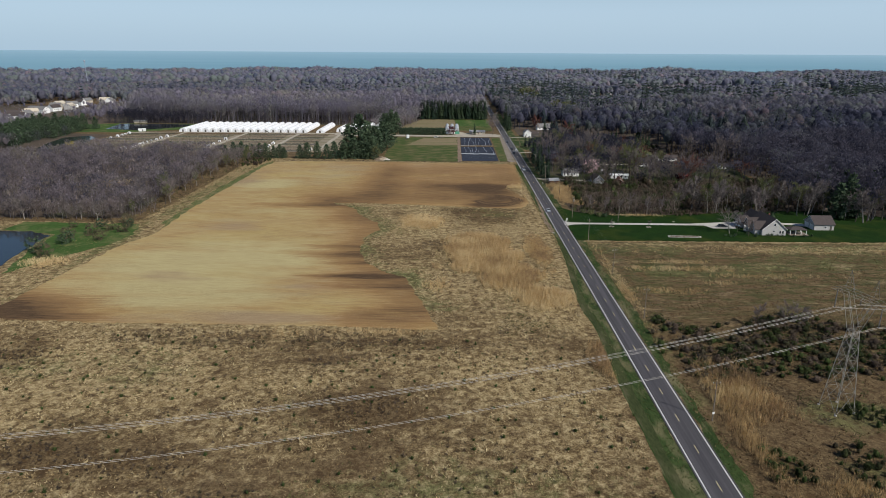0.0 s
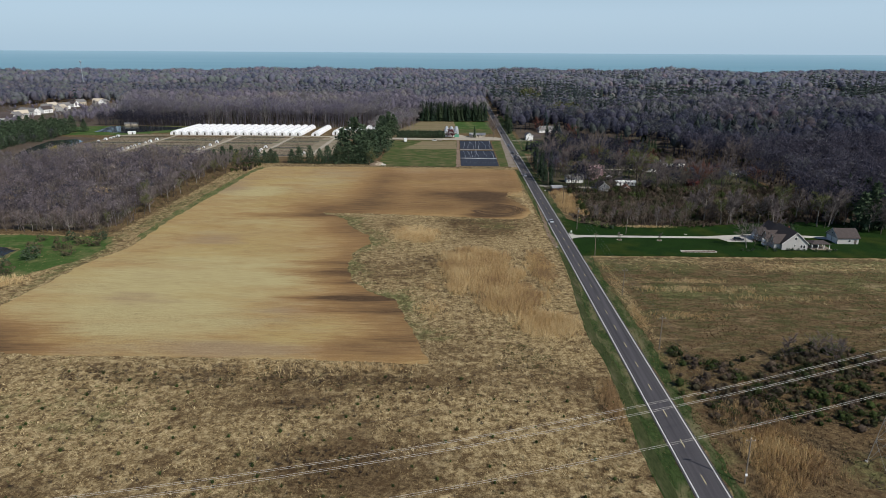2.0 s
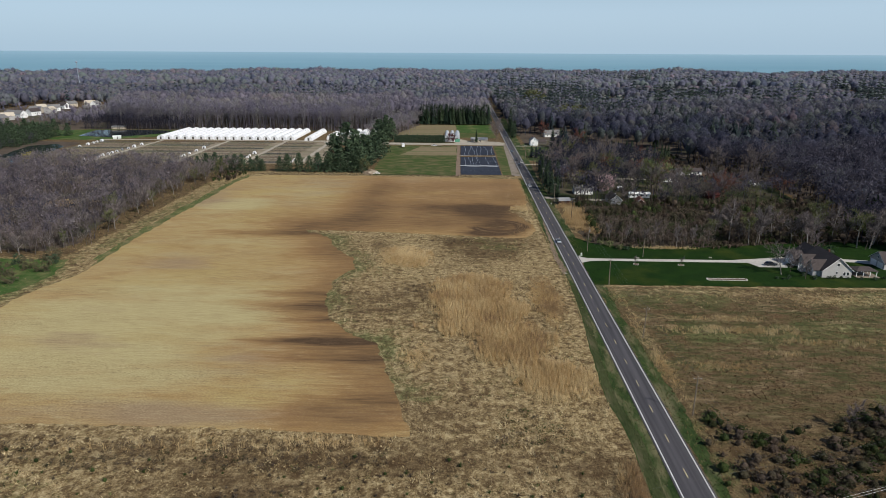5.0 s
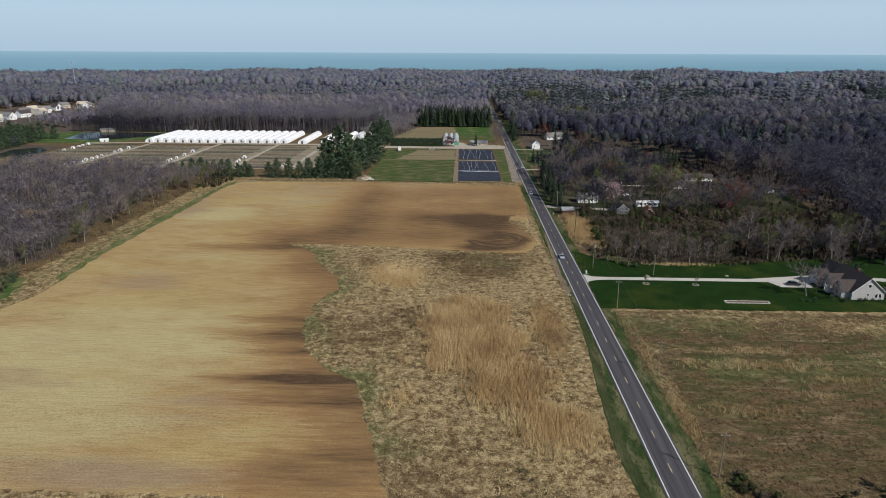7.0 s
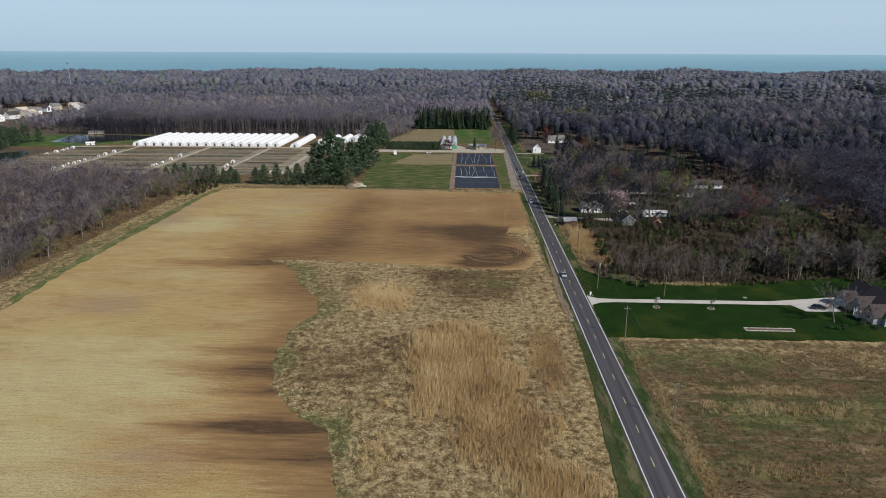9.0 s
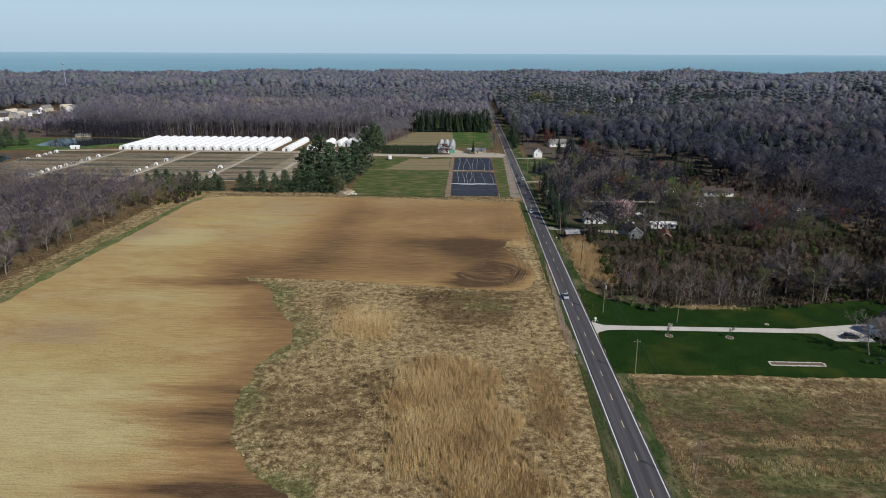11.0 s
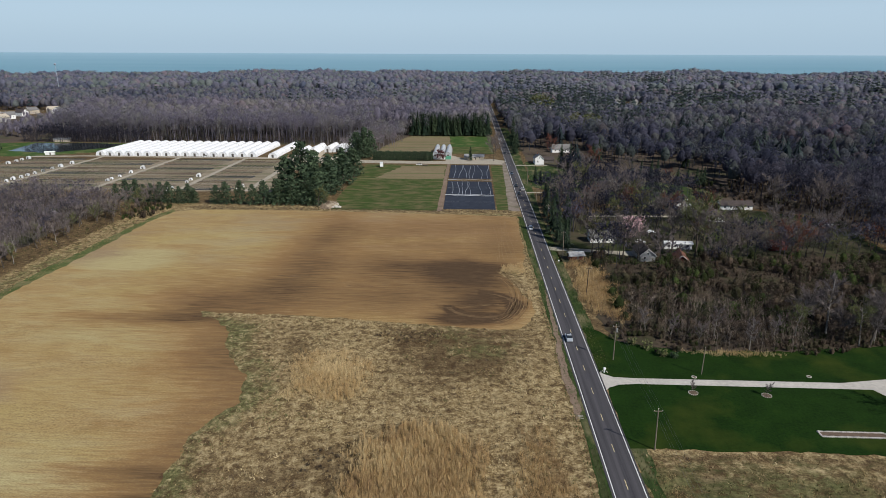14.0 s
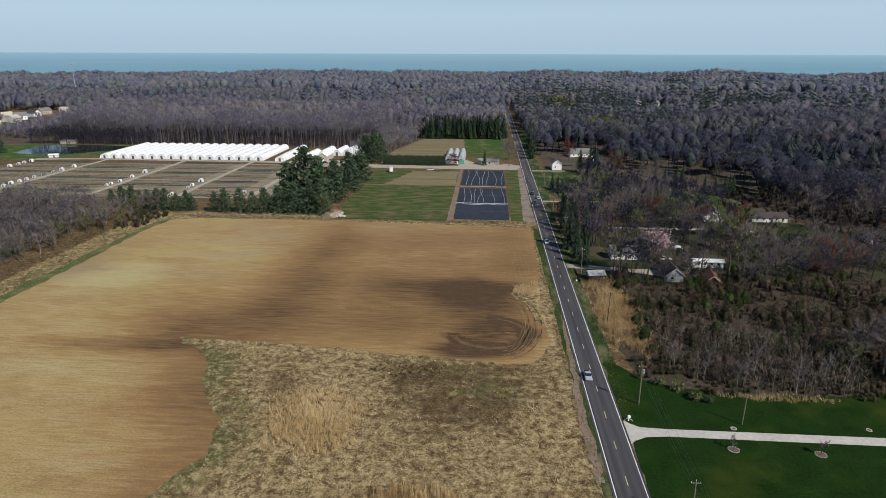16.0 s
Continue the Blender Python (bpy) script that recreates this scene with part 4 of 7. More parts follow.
        part("pane", box(min(x + s * 0.062, x + s * 0.068), max(x + s * 0.062, x + s * 0.068), y - w / 2 + 0.09, y + w / 2 - 0.09, z + 0.09, z + h - 0.09), M_GLASS, fr)
    return fr


def gable_body(parent, x0, x1, y0, y1, eave, ridge, wall, roof, along="x", over=0.45, name="wall"):
    """Walls with gables, and a roof of two thick slopes whose ridge runs along x or y."""
    if along == "y":
        a0, a1, b0, b1, ax = x0, x1, y0, y1, "y"
    else:
        a0, a1, b0, b1, ax = y0, y1, x0, x1, "x"
    mid = (a0 + a1) / 2
    part(name, prism([(a0, 0), (a1, 0), (a1, eave), (mid, ridge), (a0, eave)], b0, b1, axis=ax), wall, parent)
    k = (ridge - eave) / (mid - a0)
    t = 0.22
    prof = [(a0 - over, eave - k * over + 0.02), (mid, ridge + 0.02), (a1 + over, eave - k * over + 0.02), (a1 + over, eave - k * over + t), (mid, ridge + t + 0.03), (a0 - over, eave - k * over + t)]
    r = part("roof", prism(prof, b0 - over, b1 + over, axis=ax), roof, parent)
    for e in (b0 - over - 0.03, b1 + over):
        edge = [(a0 - over, eave - k * over - 0.02), (mid, ridge - 0.02), (a1 + over, eave - k * over - 0.02), (a1 + over, eave - k * over + 0.17), (mid, ridge + 0.2), (a0 - over, eave - k * over + 0.17)]
        part("bargeboard", prism(edge, e, e + 0.03, axis=ax), M_TRIM, r, "white bargeboard")
    return r


def house(x, y, turn, w, d, eave, ridge, wall, roof, label, name="house", group="", door="-y", windows=3, chimney=True, category="house"):
    """A small gabled house, ridge along its own x."""
    h = empty(name, pose(x, y, 0, 0, 0, turn), label, category, group)
    r = gable_body(h, -w / 2, w / 2, -d / 2, d / 2, eave, ridge, wall, roof)
    for i in range(windows):
        wx = -w / 2 + w * (i + 0.75) / (windows + 0.5)
        window(h, wx, -d / 2, eave * 0.38, 1.1, 1.25, "-y")
        window(h, wx, d / 2, eave * 0.38, 1.1, 1.25, "y")
    window(h, -w / 2, d * 0.18, eave * 0.38, 1.0, 1.2, "-x")
    window(h, w / 2, -d * 0.18, eave * 0.38, 1.0, 1.2, "x")
    if ridge - eave > 2:
        window(h, -w / 2, 0, eave + 0.2, 0.8, 1.0, "-x")
        window(h, w / 2, 0, eave + 0.2, 0.8, 1.0, "x")
    dx = w * 0.06
    part("door", box(dx - 0.5, dx + 0.5, -d / 2 - 0.05, -d / 2, 0.05, 2.1, 0.01), M_DOOR, h, "dark entrance door")
    if chimney:
        part("chimney", box(w * 0.2, w * 0.2 + 0.7, 0.3, 1.0, eave, ridge + 0.8, 0.03), M_RUST, r, "brick chimney")
    return h


# the farmhouse on the lawn: main gable, west cross gables, a wing and an open pavilion
h = empty("house", pose(0, 0, 0), "grey-sided house with brown shingle roof and white trim", "house")
gable_body(h, 147, 158.2, 287, 303, 3.1, 8.0, M_GREYSIDE, M_BROWNROOF, "y")
gable_body(h, 144.2, 149.5, 288.4, 293.6, 3.0, 6.0, M_GREYSIDE, M_BROWNROOF, "x", name="cross_wing")
gable_body(h, 144.6, 149.5, 296.0, 300.6, 3.0, 5.8, M_GREYSIDE, M_BROWNROOF, "x", name="cross_wing")
gable_body(h, 143.2, 147, 300.7, 308.0, 2.8, 5.4, M_GREYSIDE, M_BROWNROOF, "x", name="garage_wing")
gable_body(h, 147.6, 156, 303.1, 311, 3.1, 7.2, M_GREYSIDE, M_BROWNROOF, "y", name="rear_wing")
window(h, 152.6, 287, 4.6, 1.1, 1.3, "-y")
window(h, 152.4, 287, 1.6, 0.9, 1.0, "-y")
window(h, 155.4, 287, 0.9, 1.0, 1.5, "-y")
window(h, 156.7, 287, 0.9, 1.0, 1.5, "-y")
window(h, 144.2, 291, 1.0, 1.4, 1.4, "-x")
window(h, 144.2, 291, 3.6, 0.9, 1.0, "-x")
window(h, 144.6, 298.3, 1.0, 1.4, 1.4, "-x")
part("garage_door", box(143.13, 143.2, 301.6, 304.2, 0.05, 2.3, 0.01), M_TRIM, h, "white garage door")
part("garage_door", box(143.13, 143.2, 304.6, 307.2, 0.05, 2.3, 0.01), M_TRIM, h, "white garage door")
porch = part("porch", box(142.2, 146.9, 293.7, 296.0, 0, 0.35, 0.03), M_CONCRETE, h, "pale entrance porch")
for px_, py_ in ((142.4, 293.9), (142.4, 295.8), (142.4, 294.85)):
    part("porch_post", box(px_ - 0.09, px_ + 0.09, py_ - 0.09, py_ + 0.09, 0, 2.9, 0.01), M_TRIM, h, "white porch post")
part("chimney", box(153.9, 154.5, 297, 297.6, 5, 8.3, 0.03), M_RUST, h, "brick chimney")

pv = empty("pavilion", pose(164.5, 290.5, 0), "open garden pavilion with a low grey hipped roof", "pavilion")
bm = bmesh.new()
lo = [bm.verts.new(p) for p in ((-4.2, -3, 2.5), (4.2, -3, 2.5), (4.2, 3, 2.5), (-4.2, 3, 2.5))]
up = [bm.verts.new(p) for p in ((-4.2, -3, 2.68), (4.2, -3, 2.68), (4.2, 3, 2.68), (-4.2, 3, 2.68))]
tp = [bm.verts.new(p) for p in ((-1.6, 0, 3.7), (1.6, 0, 3.7))]
bm.faces.new(lo[::-1])
for i in range(4):
    bm.faces.new((lo[i], lo[(i + 1) % 4], up[(i + 1) % 4], up[i]))
for f in ((up[0], up[1], tp[1], tp[0]), (up[2], up[3], tp[0], tp[1]), (up[1], up[2], tp[1]), (up[3], up[0], tp[0])):
    bm.faces.new(f)
part("roof", bm, M_BROWNROOF, pv)
for sx in (-3.8, -1.2, 1.4, 3.8):
    for sy in (-2.6, 2.6):
        part("post", box(sx - 0.1, sx + 0.1, sy - 0.1, sy + 0.1, 0, 2.5, 0.01), M_TRIM, pv)
part("deck", box(-4, 5.0, -3.4, 3, 0.05, 0.3, 0.03), M_WOODPOLE, pv, "worn wooden deck")

gh = empty("garage", pose(181.8, 301.6, 0), "grey detached garage with brown roof beside the woods", "garage")
gable_body(gh, -4.8, 4.8, -4.6, 4.6, 3.0, 6.2, M_GREYSIDE, M_BROWNROOF, "x")
part("garage_door", box(-4.87, -4.8, -3.8, -0.4, 0.05, 2.5, 0.01), M_TRIM, gh, "white garage door")
part("garage_door", box(-4.87, -4.8, 0.4, 3.8, 0.05, 2.5, 0.01), M_TRIM, gh, "white garage door")
window(gh, -4.8, 0, 3.7, 0.9, 0.9, "-x")
window(gh, 0.6, -4.6, 1.0, 1.2, 1.1, "-y")
part("door", box(2.8, 3.8, -4.66, -4.6, 0.05, 2.1), M_DOOR, gh)

# houses and sheds in the eastern yards
house(82.5, 437, 0, 11, 7.5, 2.8, 5.2, M_WHITE, M_GREYROOF, "small white bungalow with a pale roof", windows=2)
house(96, 413, 90, 12, 6.5, 2.8, 5.4, M_TINROOF, M_BROWNROOF, "grey shed with a dark gable roof", name="shed", windows=1, chimney=False, category="shed")
house(109.5, 407, 80, 9, 5, 2.3, 4.2, M_REDWOOD, M_RUST, "old red wooden shed with a rusty roof", name="shed", windows=0, chimney=False, category="shed")
house(114.5, 427, 0, 12, 3.2, 2.5, 3.2, M_WHITE, M_WHITE, "long white mobile home", name="mobile_home", windows=4, chimney=False)
house(66.5, 409, 10, 6, 4, 2.1, 3.2, M_REDWOOD, M_TINROOF, "low red shed with a tin roof", name="shed", windows=0, chimney=False, category="shed")
house(158, 428, 15, 8, 5, 2.5, 4.2, M_REDWOOD, M_REDWOOD, "small red barn among bare trees", name="barn", windows=0, chimney=False, category="barn")
house(143, 507, 80, 14, 9, 3.0, 6.4, M_WHITE, M_BROWNROOF, "white house with a dark roof", windows=2)
house(170.5, 505, 2, 18, 6, 2.6, 4.6, M_WHITE, M_BROWNROOF, "long low white house with a dark roof", windows=5)
house(147, 480, 5, 11, 7, 2.6, 5.0, M_WHITE, M_BROWNROOF, "white house with a brown roof", windows=3)
house(202, 469, 15, 5, 4.5, 2.4, 4.3, M_WHITE, M_BROWNROOF, "small white hut at the edge of the woods", name="shed", windows=1, chimney=False, category="shed")
house(76, 652, 92, 10, 7, 4.6, 7.6, M_WHITE, M_GREYROOF, "white two-storey farmhouse beside the road", windows=2)
house(84, 659, 5, 9, 6, 2.6, 4.4, M_DOOR, M_BROWNROOF, "dark barn beside the farmhouse", name="barn", windows=0, chimney=False, category="barn")
house(102, 716, 8, 17, 8, 3.2, 6.8, M_WHITE, M_GREYROOF, "white house with a grey roof among trees", windows=4)
house(118, 558, 40, 12, 8, 2.8, 5.6, M_TAN, M_GREYROOF, "tan house with a grey roof among trees", windows=3)
house(140, 760, 10, 16, 8, 3, 6, M_TAN, M_GREYROOF, "house half hidden by bare trees", windows=3)

# the estate beyond the western woods
for i, (hx, hy) in enumerate(((-541, 779), (-551, 808), (-562, 835), (-567, 866), (-570, 897), (-588, 930), (-566, 928), (-583, 962), (-592, 1000), (-601, 1034), (-580, 1050), (-566, 1040), (-566, 806), (-582, 872), (-604, 965))):
    wall = (M_WHITE, M_TAN, M_GREYSIDE, M_WHITE)[i % 4]
    roof = (M_GREYROOF, M_BROWNROOF, M_GREYROOF, M_TAN)[(i * 3 + 1) % 4]
    house(hx, hy, (10, 95, 40, -20, 75)[i % 5], 15, 10, 5.4, 9.2, wall, roof, ("white", "tan", "grey", "white")[i % 4] + " two-storey estate house beyond the trees", group="estate houses", windows=4)

# ---- hoop houses ----
def arch(w, h, steps=10):
    return [(-w / 2 * math.cos(math.pi * i / steps), h * math.sin(math.pi * i / steps) ** 0.85) for i in range(steps + 1)]


def hoop_house(name, w, h, length, film, label, group, ribs=0):
    o = empty(name, pose(0, 0, 0), label, "hoop house", group)
    line = arch(w, h)
    inner = [(x * 0.985, z * 0.98) for x, z in line]
    bm = bmesh.new()
    rings = [[[bm.verts.new((x, y, z)) for x, z in ln] for ln in (line, inner)] for y in (0, length)]
    for i in range(len(line) - 1):
        bm.faces.new((rings[0][0][i], rings[0][0][i + 1], rings[1][0][i + 1], rings[1][0][i]))
        bm.faces.new((rings[0][1][i + 1], rings[0][1][i], rings[1][1][i], rings[1][1][i + 1]))
    for k in (0, 1):
        for i in range(len(line) - 1):
            bm.faces.new((rings[k][0][i], rings[k][1][i], rings[k][1][i + 1], rings[k][0][i + 1]))
    part("cover", bm, film, o, "stretched plastic cover")
    for y in (0.25, length - 0.31):
        wl = part("end_wall", prism([(x * 0.98, z * 0.975) for x, z in line], y, y + 0.06), film, o)
        yy = y - 0.05 if y < 1 else y + 0.06
        part("door", box(-0.9, 0.9, yy, yy + 0.05, 0, h * 0.62, 0.01), M_DOOR, wl, "dark doorway")
    for i in range(ribs):
        y = length * (i + 0.5) / ribs
        bm = bmesh.new()
        ln = [(x * 1.006, z * 1.01) for x, z in line]
        for (x0, z0), (x1, z1) in zip(ln, ln[1:]):
            rod((x0, y, z0), (x1, y, z1), 0.05, sides=4, bm=bm)
        part("rib", bm, M_STEEL, o, "steel rib")
    return o


first = hoop_house("hoop_house", 7.9, 4.1, 69, M_FILM, "long white plastic hoop house in a row", "white hoop houses", ribs=6)
first.matrix_basis = pose(-290.5, 669.5, 0)
for i in range(1, 17):
    copy_thing(first, pose(-290.5 + 8.1 * i, 669.5, 0))
copy_thing(first, pose(-142.5, 667, 0))
small = hoop_house("hoop_house", 7.2, 5.2, 30, M_FILM, "short white hoop house with steep sides", "small hoop houses", ribs=4)
small.matrix_basis = pose(-123, 676, 0, 0, 0, -3)
for x, y in ((-114.5, 694), (-103.5, 699), (-95.5, 700), (-86, 704)):
    copy_thing(small, pose(x, y, 0, 0, 0, -3))
bb = empty("barn", pose(-108, 672, 0), "beige barn with a white roof among hoop houses", "barn")
gable_body(bb, -4, 4, -4, 18, 4.6, 7.4, M_TAN, M_FILM, "y")
part("barn_door", box(-1.6, 1.6, -4.06, -4, 0, 3.2, 0.02), M_TRIM, bb, "pale barn door")
clear = hoop_house("greenhouse", 5.2, 6.2, 46, M_CLEAR, "clear-roofed greenhouse bay with steel ribs", "greenhouse bays", ribs=9)
clear.matrix_basis = pose(-7.2, 668, 0)
for i in (1, 2):
    copy_thing(clear, pose(-7.2 + 5.25 * i, 668, 0))
gw = empty("board_fence", pose(0, 667.4, 0), "white and green boarded front below the greenhouses", "fence")
part("white_board", box(-9.6, 1.2, -0.1, 0.1, 0, 2.4, 0.02), M_WHITE, gw)
part("green_board", box(1.25, 6.0, -0.1, 0.1, 0, 3.0, 0.02), plain("green_board", (0.10, 0.30, 0.20), 0.6), gw, "pale green board")
sh = house(25, 671, 0, 16, 6, 2.6, 4.0, M_TAN, M_TINROOF, "low farm shed with a tin roof", name="shed", windows=3, chimney=False, category="shed")

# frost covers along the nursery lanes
M_SHADE = plain("opening_shade", (0.03, 0.03, 0.03), 0.9)
o = empty("frost_cover", pose(0, 0, 0), "small white frost tunnel beside the nursery lane", "plant cover", "frost covers")
ln = arch(3.2, 2.6, 8)
bm = bmesh.new()
rings = [[bm.verts.new((x, y, z)) for x, z in ln] for y in (-1.2, 1.2)]
for i in range(8):
    bm.faces.new((rings[0][i], rings[0][i + 1], rings[1][i + 1], rings[1][i]))
bmesh.ops.solidify(bm, geom=bm.faces[:], thickness=0.05)
part("cover", bm, M_FILM, o)
part("end_wall", prism([(x * 0.96, z * 0.96) for x, z in ln], -1.0, -0.94), M_FILM, o)
# Shade of the open end, put in as a near-black plate
part("opening", box(-0.5, 0.5, -1.05, -1.0, 0, 1.5), M_SHADE, o, "dark plate standing in for the shaded opening")
spots = [(-289, y) for y in (545, 555, 563, 570, 577, 585, 594, 604, 613, 628)] + [(-338, y) for y in (612, 624, 634, 641, 648)] + [(-223, y) for y in (562, 568, 577, 592, 610)] + [(-168, y) for y in (534, 541, 560, 568, 581)] + [(-126, y) for y in (541, 549)]
o.matrix_basis = pose(-289, 536, 0)
for i, (x, y) in enumerate(spots):
    copy_thing(o, pose(x + random.uniform(-0.7, 0.7), y, 0, 0, 0, random.uniform(-12, 12)) @ Matrix.Scale(random.uniform(0.6, 0.95), 4))

pump = house(-335, 671, 20, 7, 3, 2.2, 2.8, M_WHITE, M_WHITE, "white pump trailer beside the pond", name="pump_shed", windows=0, chimney=False, category="shed")
house(-376, 752, 15, 14, 6, 2.4, 3.6, M_TAN, M_TINROOF, "open shed roof behind the pond", name="shed", windows=0, chimney=False, category="shed")

# ---- single trees ----
n = Nodes("pine_needles", 0.9, 0, 0.15)
M_PINE = n.done(n.mix(n.island(), n.ramp(n.luck(), (0.0, (0.022, 0.040, 0.026)), (1.0, (0.036, 0.056, 0.030))), (0.072, 0.104, 0.056)))
n = Nodes("dark_spruce_needles", 0.9, 0, 0.15)
M_FIR = n.done(n.mix(n.island(), n.ramp(n.luck(), (0.0, (0.010, 0.020, 0.013)), (1.0, (0.020, 0.033, 0.018))), (0.040, 0.060, 0.032)))
n = Nodes("budding_twigs", 0.95, 0, 0.1)
M_BUD = n.done(n.mix(n.island(), (0.085, 0.078, 0.045), (0.17, 0.19, 0.075)))
n = Nodes("willow_leaf", 0.9, 0, 0.1)
M_WILLOW = n.done(n.mix(n.island(), (0.20, 0.16, 0.035), (0.42, 0.36, 0.09)))
n = Nodes("red_buds", 0.95, 0, 0.1)
M_REDBUD = n.done(n.mix(n.island(), (0.10, 0.045, 0.036), (0.20, 0.085, 0.062)))
n = Nodes("pink_blossom", 0.9, 0, 0.2)
M_BLOSSOM = n.done(n.mix(n.island(), (0.40, 0.24, 0.26), (0.78, 0.55, 0.58)))
n = Nodes("pale_bark", 0.9, 0, 0.15)
M_PALE = n.done(n.ramp(n.noise(1.5, 4.0), (0.3, (0.16, 0.145, 0.125)), (0.7, (0.36, 0.33, 0.30))))
n = Nodes("red_leaf", 0.9, 0, 0.15)
M_REDLEAF = n.done(n.mix(n.island(), (0.055, 0.018, 0.020), (0.13, 0.045, 0.045)))


def bare_tree(seed, spread=0.3, limbs=9, fork=0.3, twig=0.0028, sprays=9, upward=0.7):
    """A tree 1 m high: a tapered trunk with forking limbs, and fine twigs as the crown. Two sets of triangles."""
    r = np.random.default_rng(seed)
    W, WF, C, CF = [], [], [], []

    def tube(p, q, r0, r1, sides=4):
        d = (q - p) / (np.linalg.norm(q - p) + 1e-9)
        u = np.cross(d, (0.31, 0.87, 0.4))
        u /= np.linalg.norm(u)
        v = np.cross(d, u)
        b = len(W)
        for c, rad in ((p, r0), (q, r1)):
            for i in range(sides):
                a = 2 * math.pi * i / sides
                W.append(c + rad * (math.cos(a) * u + math.sin(a) * v))
        for i in range(sides):
            j = (i + 1) % sides
            WF.append([b + i, b + j, b + sides + j])
            WF.append([b + i, b + sides + j, b + sides + i])

    def spray(root, stem, d, length):
        for _ in range(sprays):
            e = d + r.normal(0, 0.5, 3) + np.array([0, 0, 0.25])
            e /= np.linalg.norm(e)
            p = root + stem * r.uniform(0.0, 1.1)
            q = p + e * length * r.uniform(0.4, 1.3)
            s = np.cross(e, r.normal(0, 1, 3))
            s *= twig / (np.linalg.norm(s) + 1e-9)
            b = len(C)
            C.extend([p - s, p + s, q])
            CF.append([b, b + 1, b + 2])

    p, rad = np.zeros(3), 0.016
    knots = [p]
    lean = r.normal(0, 0.02, 3)
    for i in range(4):
        q = p + np.array([lean[0] + r.normal(0, 0.012), lean[1] + r.normal(0, 0.012), (0.22, 0.2, 0.18, 0.18)[i]])
        tube(p, q, rad, rad * 0.74, 6)
        p, rad = q, rad * 0.74
        knots.append(p)
    spray(knots[3], p - knots[3], np.array([0, 0, 1.0]), 0.12)
    for i in range(limbs):
        f = fork + (0.95 - fork) * (i + 0.5) / limbs
        k = min(3, int(f * 4))
        o = knots[k] + (knots[k + 1] - knots[k]) * (f * 4 - k)
        a = i * 2.4 + r.uniform(-0.4, 0.4)
        length = spread * (1.15 - 0.65 * abs(f - 0.5) * 2 * 0.6) * r.uniform(0.75, 1.15)
        d = np.array([math.cos(a), math.sin(a), upward * r.uniform(0.7, 1.3)])
        d /= np.linalg.norm(d)
        q0, rr = o, 0.0075 * (1.2 - 0.6 * f)
        for s in range(3):
            q1 = q0 + (d + r.normal(0, 0.16, 3)) * length / 3
            tube(q0, q1, rr, rr * 0.62, 4 if s == 0 else 3)
            for c in range(3):
                e = d + r.normal(0, 0.55, 3) + np.array([0, 0, 0.25])
                e /= np.linalg.norm(e)
                t0 = q0 + (q1 - q0) * r.uniform(0.3, 1)
                t1 = t0 + e * length * r.uniform(0.25, 0.42)
                tube(t0, t1, rr * 0.45, rr * 0.16, 3)
                spray(t0, t1 - t0, e, 0.10)
                spray(t0, t1 - t0, e, 0.07)
            q0, rr = q1, rr * 0.62
            d = d + np.array([0, 0, 0.18])
            d /= np.linalg.norm(d)
        spray(q0 - d * length * 0.3, d * length * 0.35, d, 0.10)
    return (np.array(W), np.array(WF)), (np.array(C), np.array(CF))


def leafy(seed, n=700, size=0.02, base=0.15, rx=0.33, shape=1.0):
    """Leaf or needle triangles in uneven clumps round an open crown 1 m high."""
    r = np.random.default_rng(seed)
    V, F = [], []
    clumps = []
    for i in range(26):
        a, z = r.uniform(0, 6.28), r.uniform(base, 0.95)
        k = math.sqrt(max(0.05, 1 - ((z - base) / (1 - base) * 1.7 - 0.75) ** 2))
        rad = rx * k * r.uniform(0.35, 1.0)
        clumps.append((np.array([math.cos(a) * rad, math.sin(a) * rad, z]), r.uniform(0.05, 0.11)))
    for i in range(n):
        c, s = clumps[r.integers(0, len(clumps))]
        p = c + r.normal(0, 1, 3) * s * np.array([1, 1, 0.6 * shape])
        d = r.normal(0, size, (3, 3))
        F.append([len(V), len(V) + 1, len(V) + 2])
        V.extend([p + d[0], p + d[1], p + d[2]])
    return np.array(V), np.array(F)


def fir(seed, layers=15, arms=9, radius=0.2, base=0.07, flat=0.0):
    """A fuller conifer 1 m high: each tier has arms made of three pointed fans that droop at their tips."""
    r = np.random.default_rng(seed)
    V, F = [], []
    for k in range(layers):
        f = k / (layers - 1)
        z = base + (1 - base) * f ** 0.92
        rad = radius * ((1 - f) ** 0.8 * (1 - flat) + flat * math.sqrt(max(0, 1 - f * f))) + 0.012
        for j in range(arms):
            a = 6.283 * (j + 0.5 * (k % 2)) / arms + r.uniform(-0.25, 0.25)
            R = rad * r.uniform(0.7, 1.25)
            dz = r.uniform(-0.012, 0.02)
            for m_ in range(3):
                b = a + (m_ - 1) * 1.5 / arms
                rr = R * (1.0 if m_ == 1 else 0.78) * r.uniform(0.9, 1.1)
                w = 1.5 / arms
                top = np.array([0.12 * R * math.cos(a), 0.12 * R * math.sin(a), z + 0.12 * (1 - 0.7 * f) + dz])
                l = np.array([0.72 * rr * math.cos(b - w), 0.72 * rr * math.sin(b - w), z + 0.012 + dz])
                e = np.array([0.72 * rr * math.cos(b + w), 0.72 * rr * math.sin(b + w), z + 0.012 + dz])
                tip = np.array([rr * 1.1 * math.cos(b), rr * 1.1 * math.sin(b), z - 0.02 + dz + 0.012 * r.uniform(-1, 1)])
                F.append([len(V), len(V) + 1, len(V) + 2])
                V.extend([top, l, e])
                F.append([len(V), len(V) + 1, len(V) + 2])
                V.extend([l, tip, e])
    return np.array(V), np.array(F)


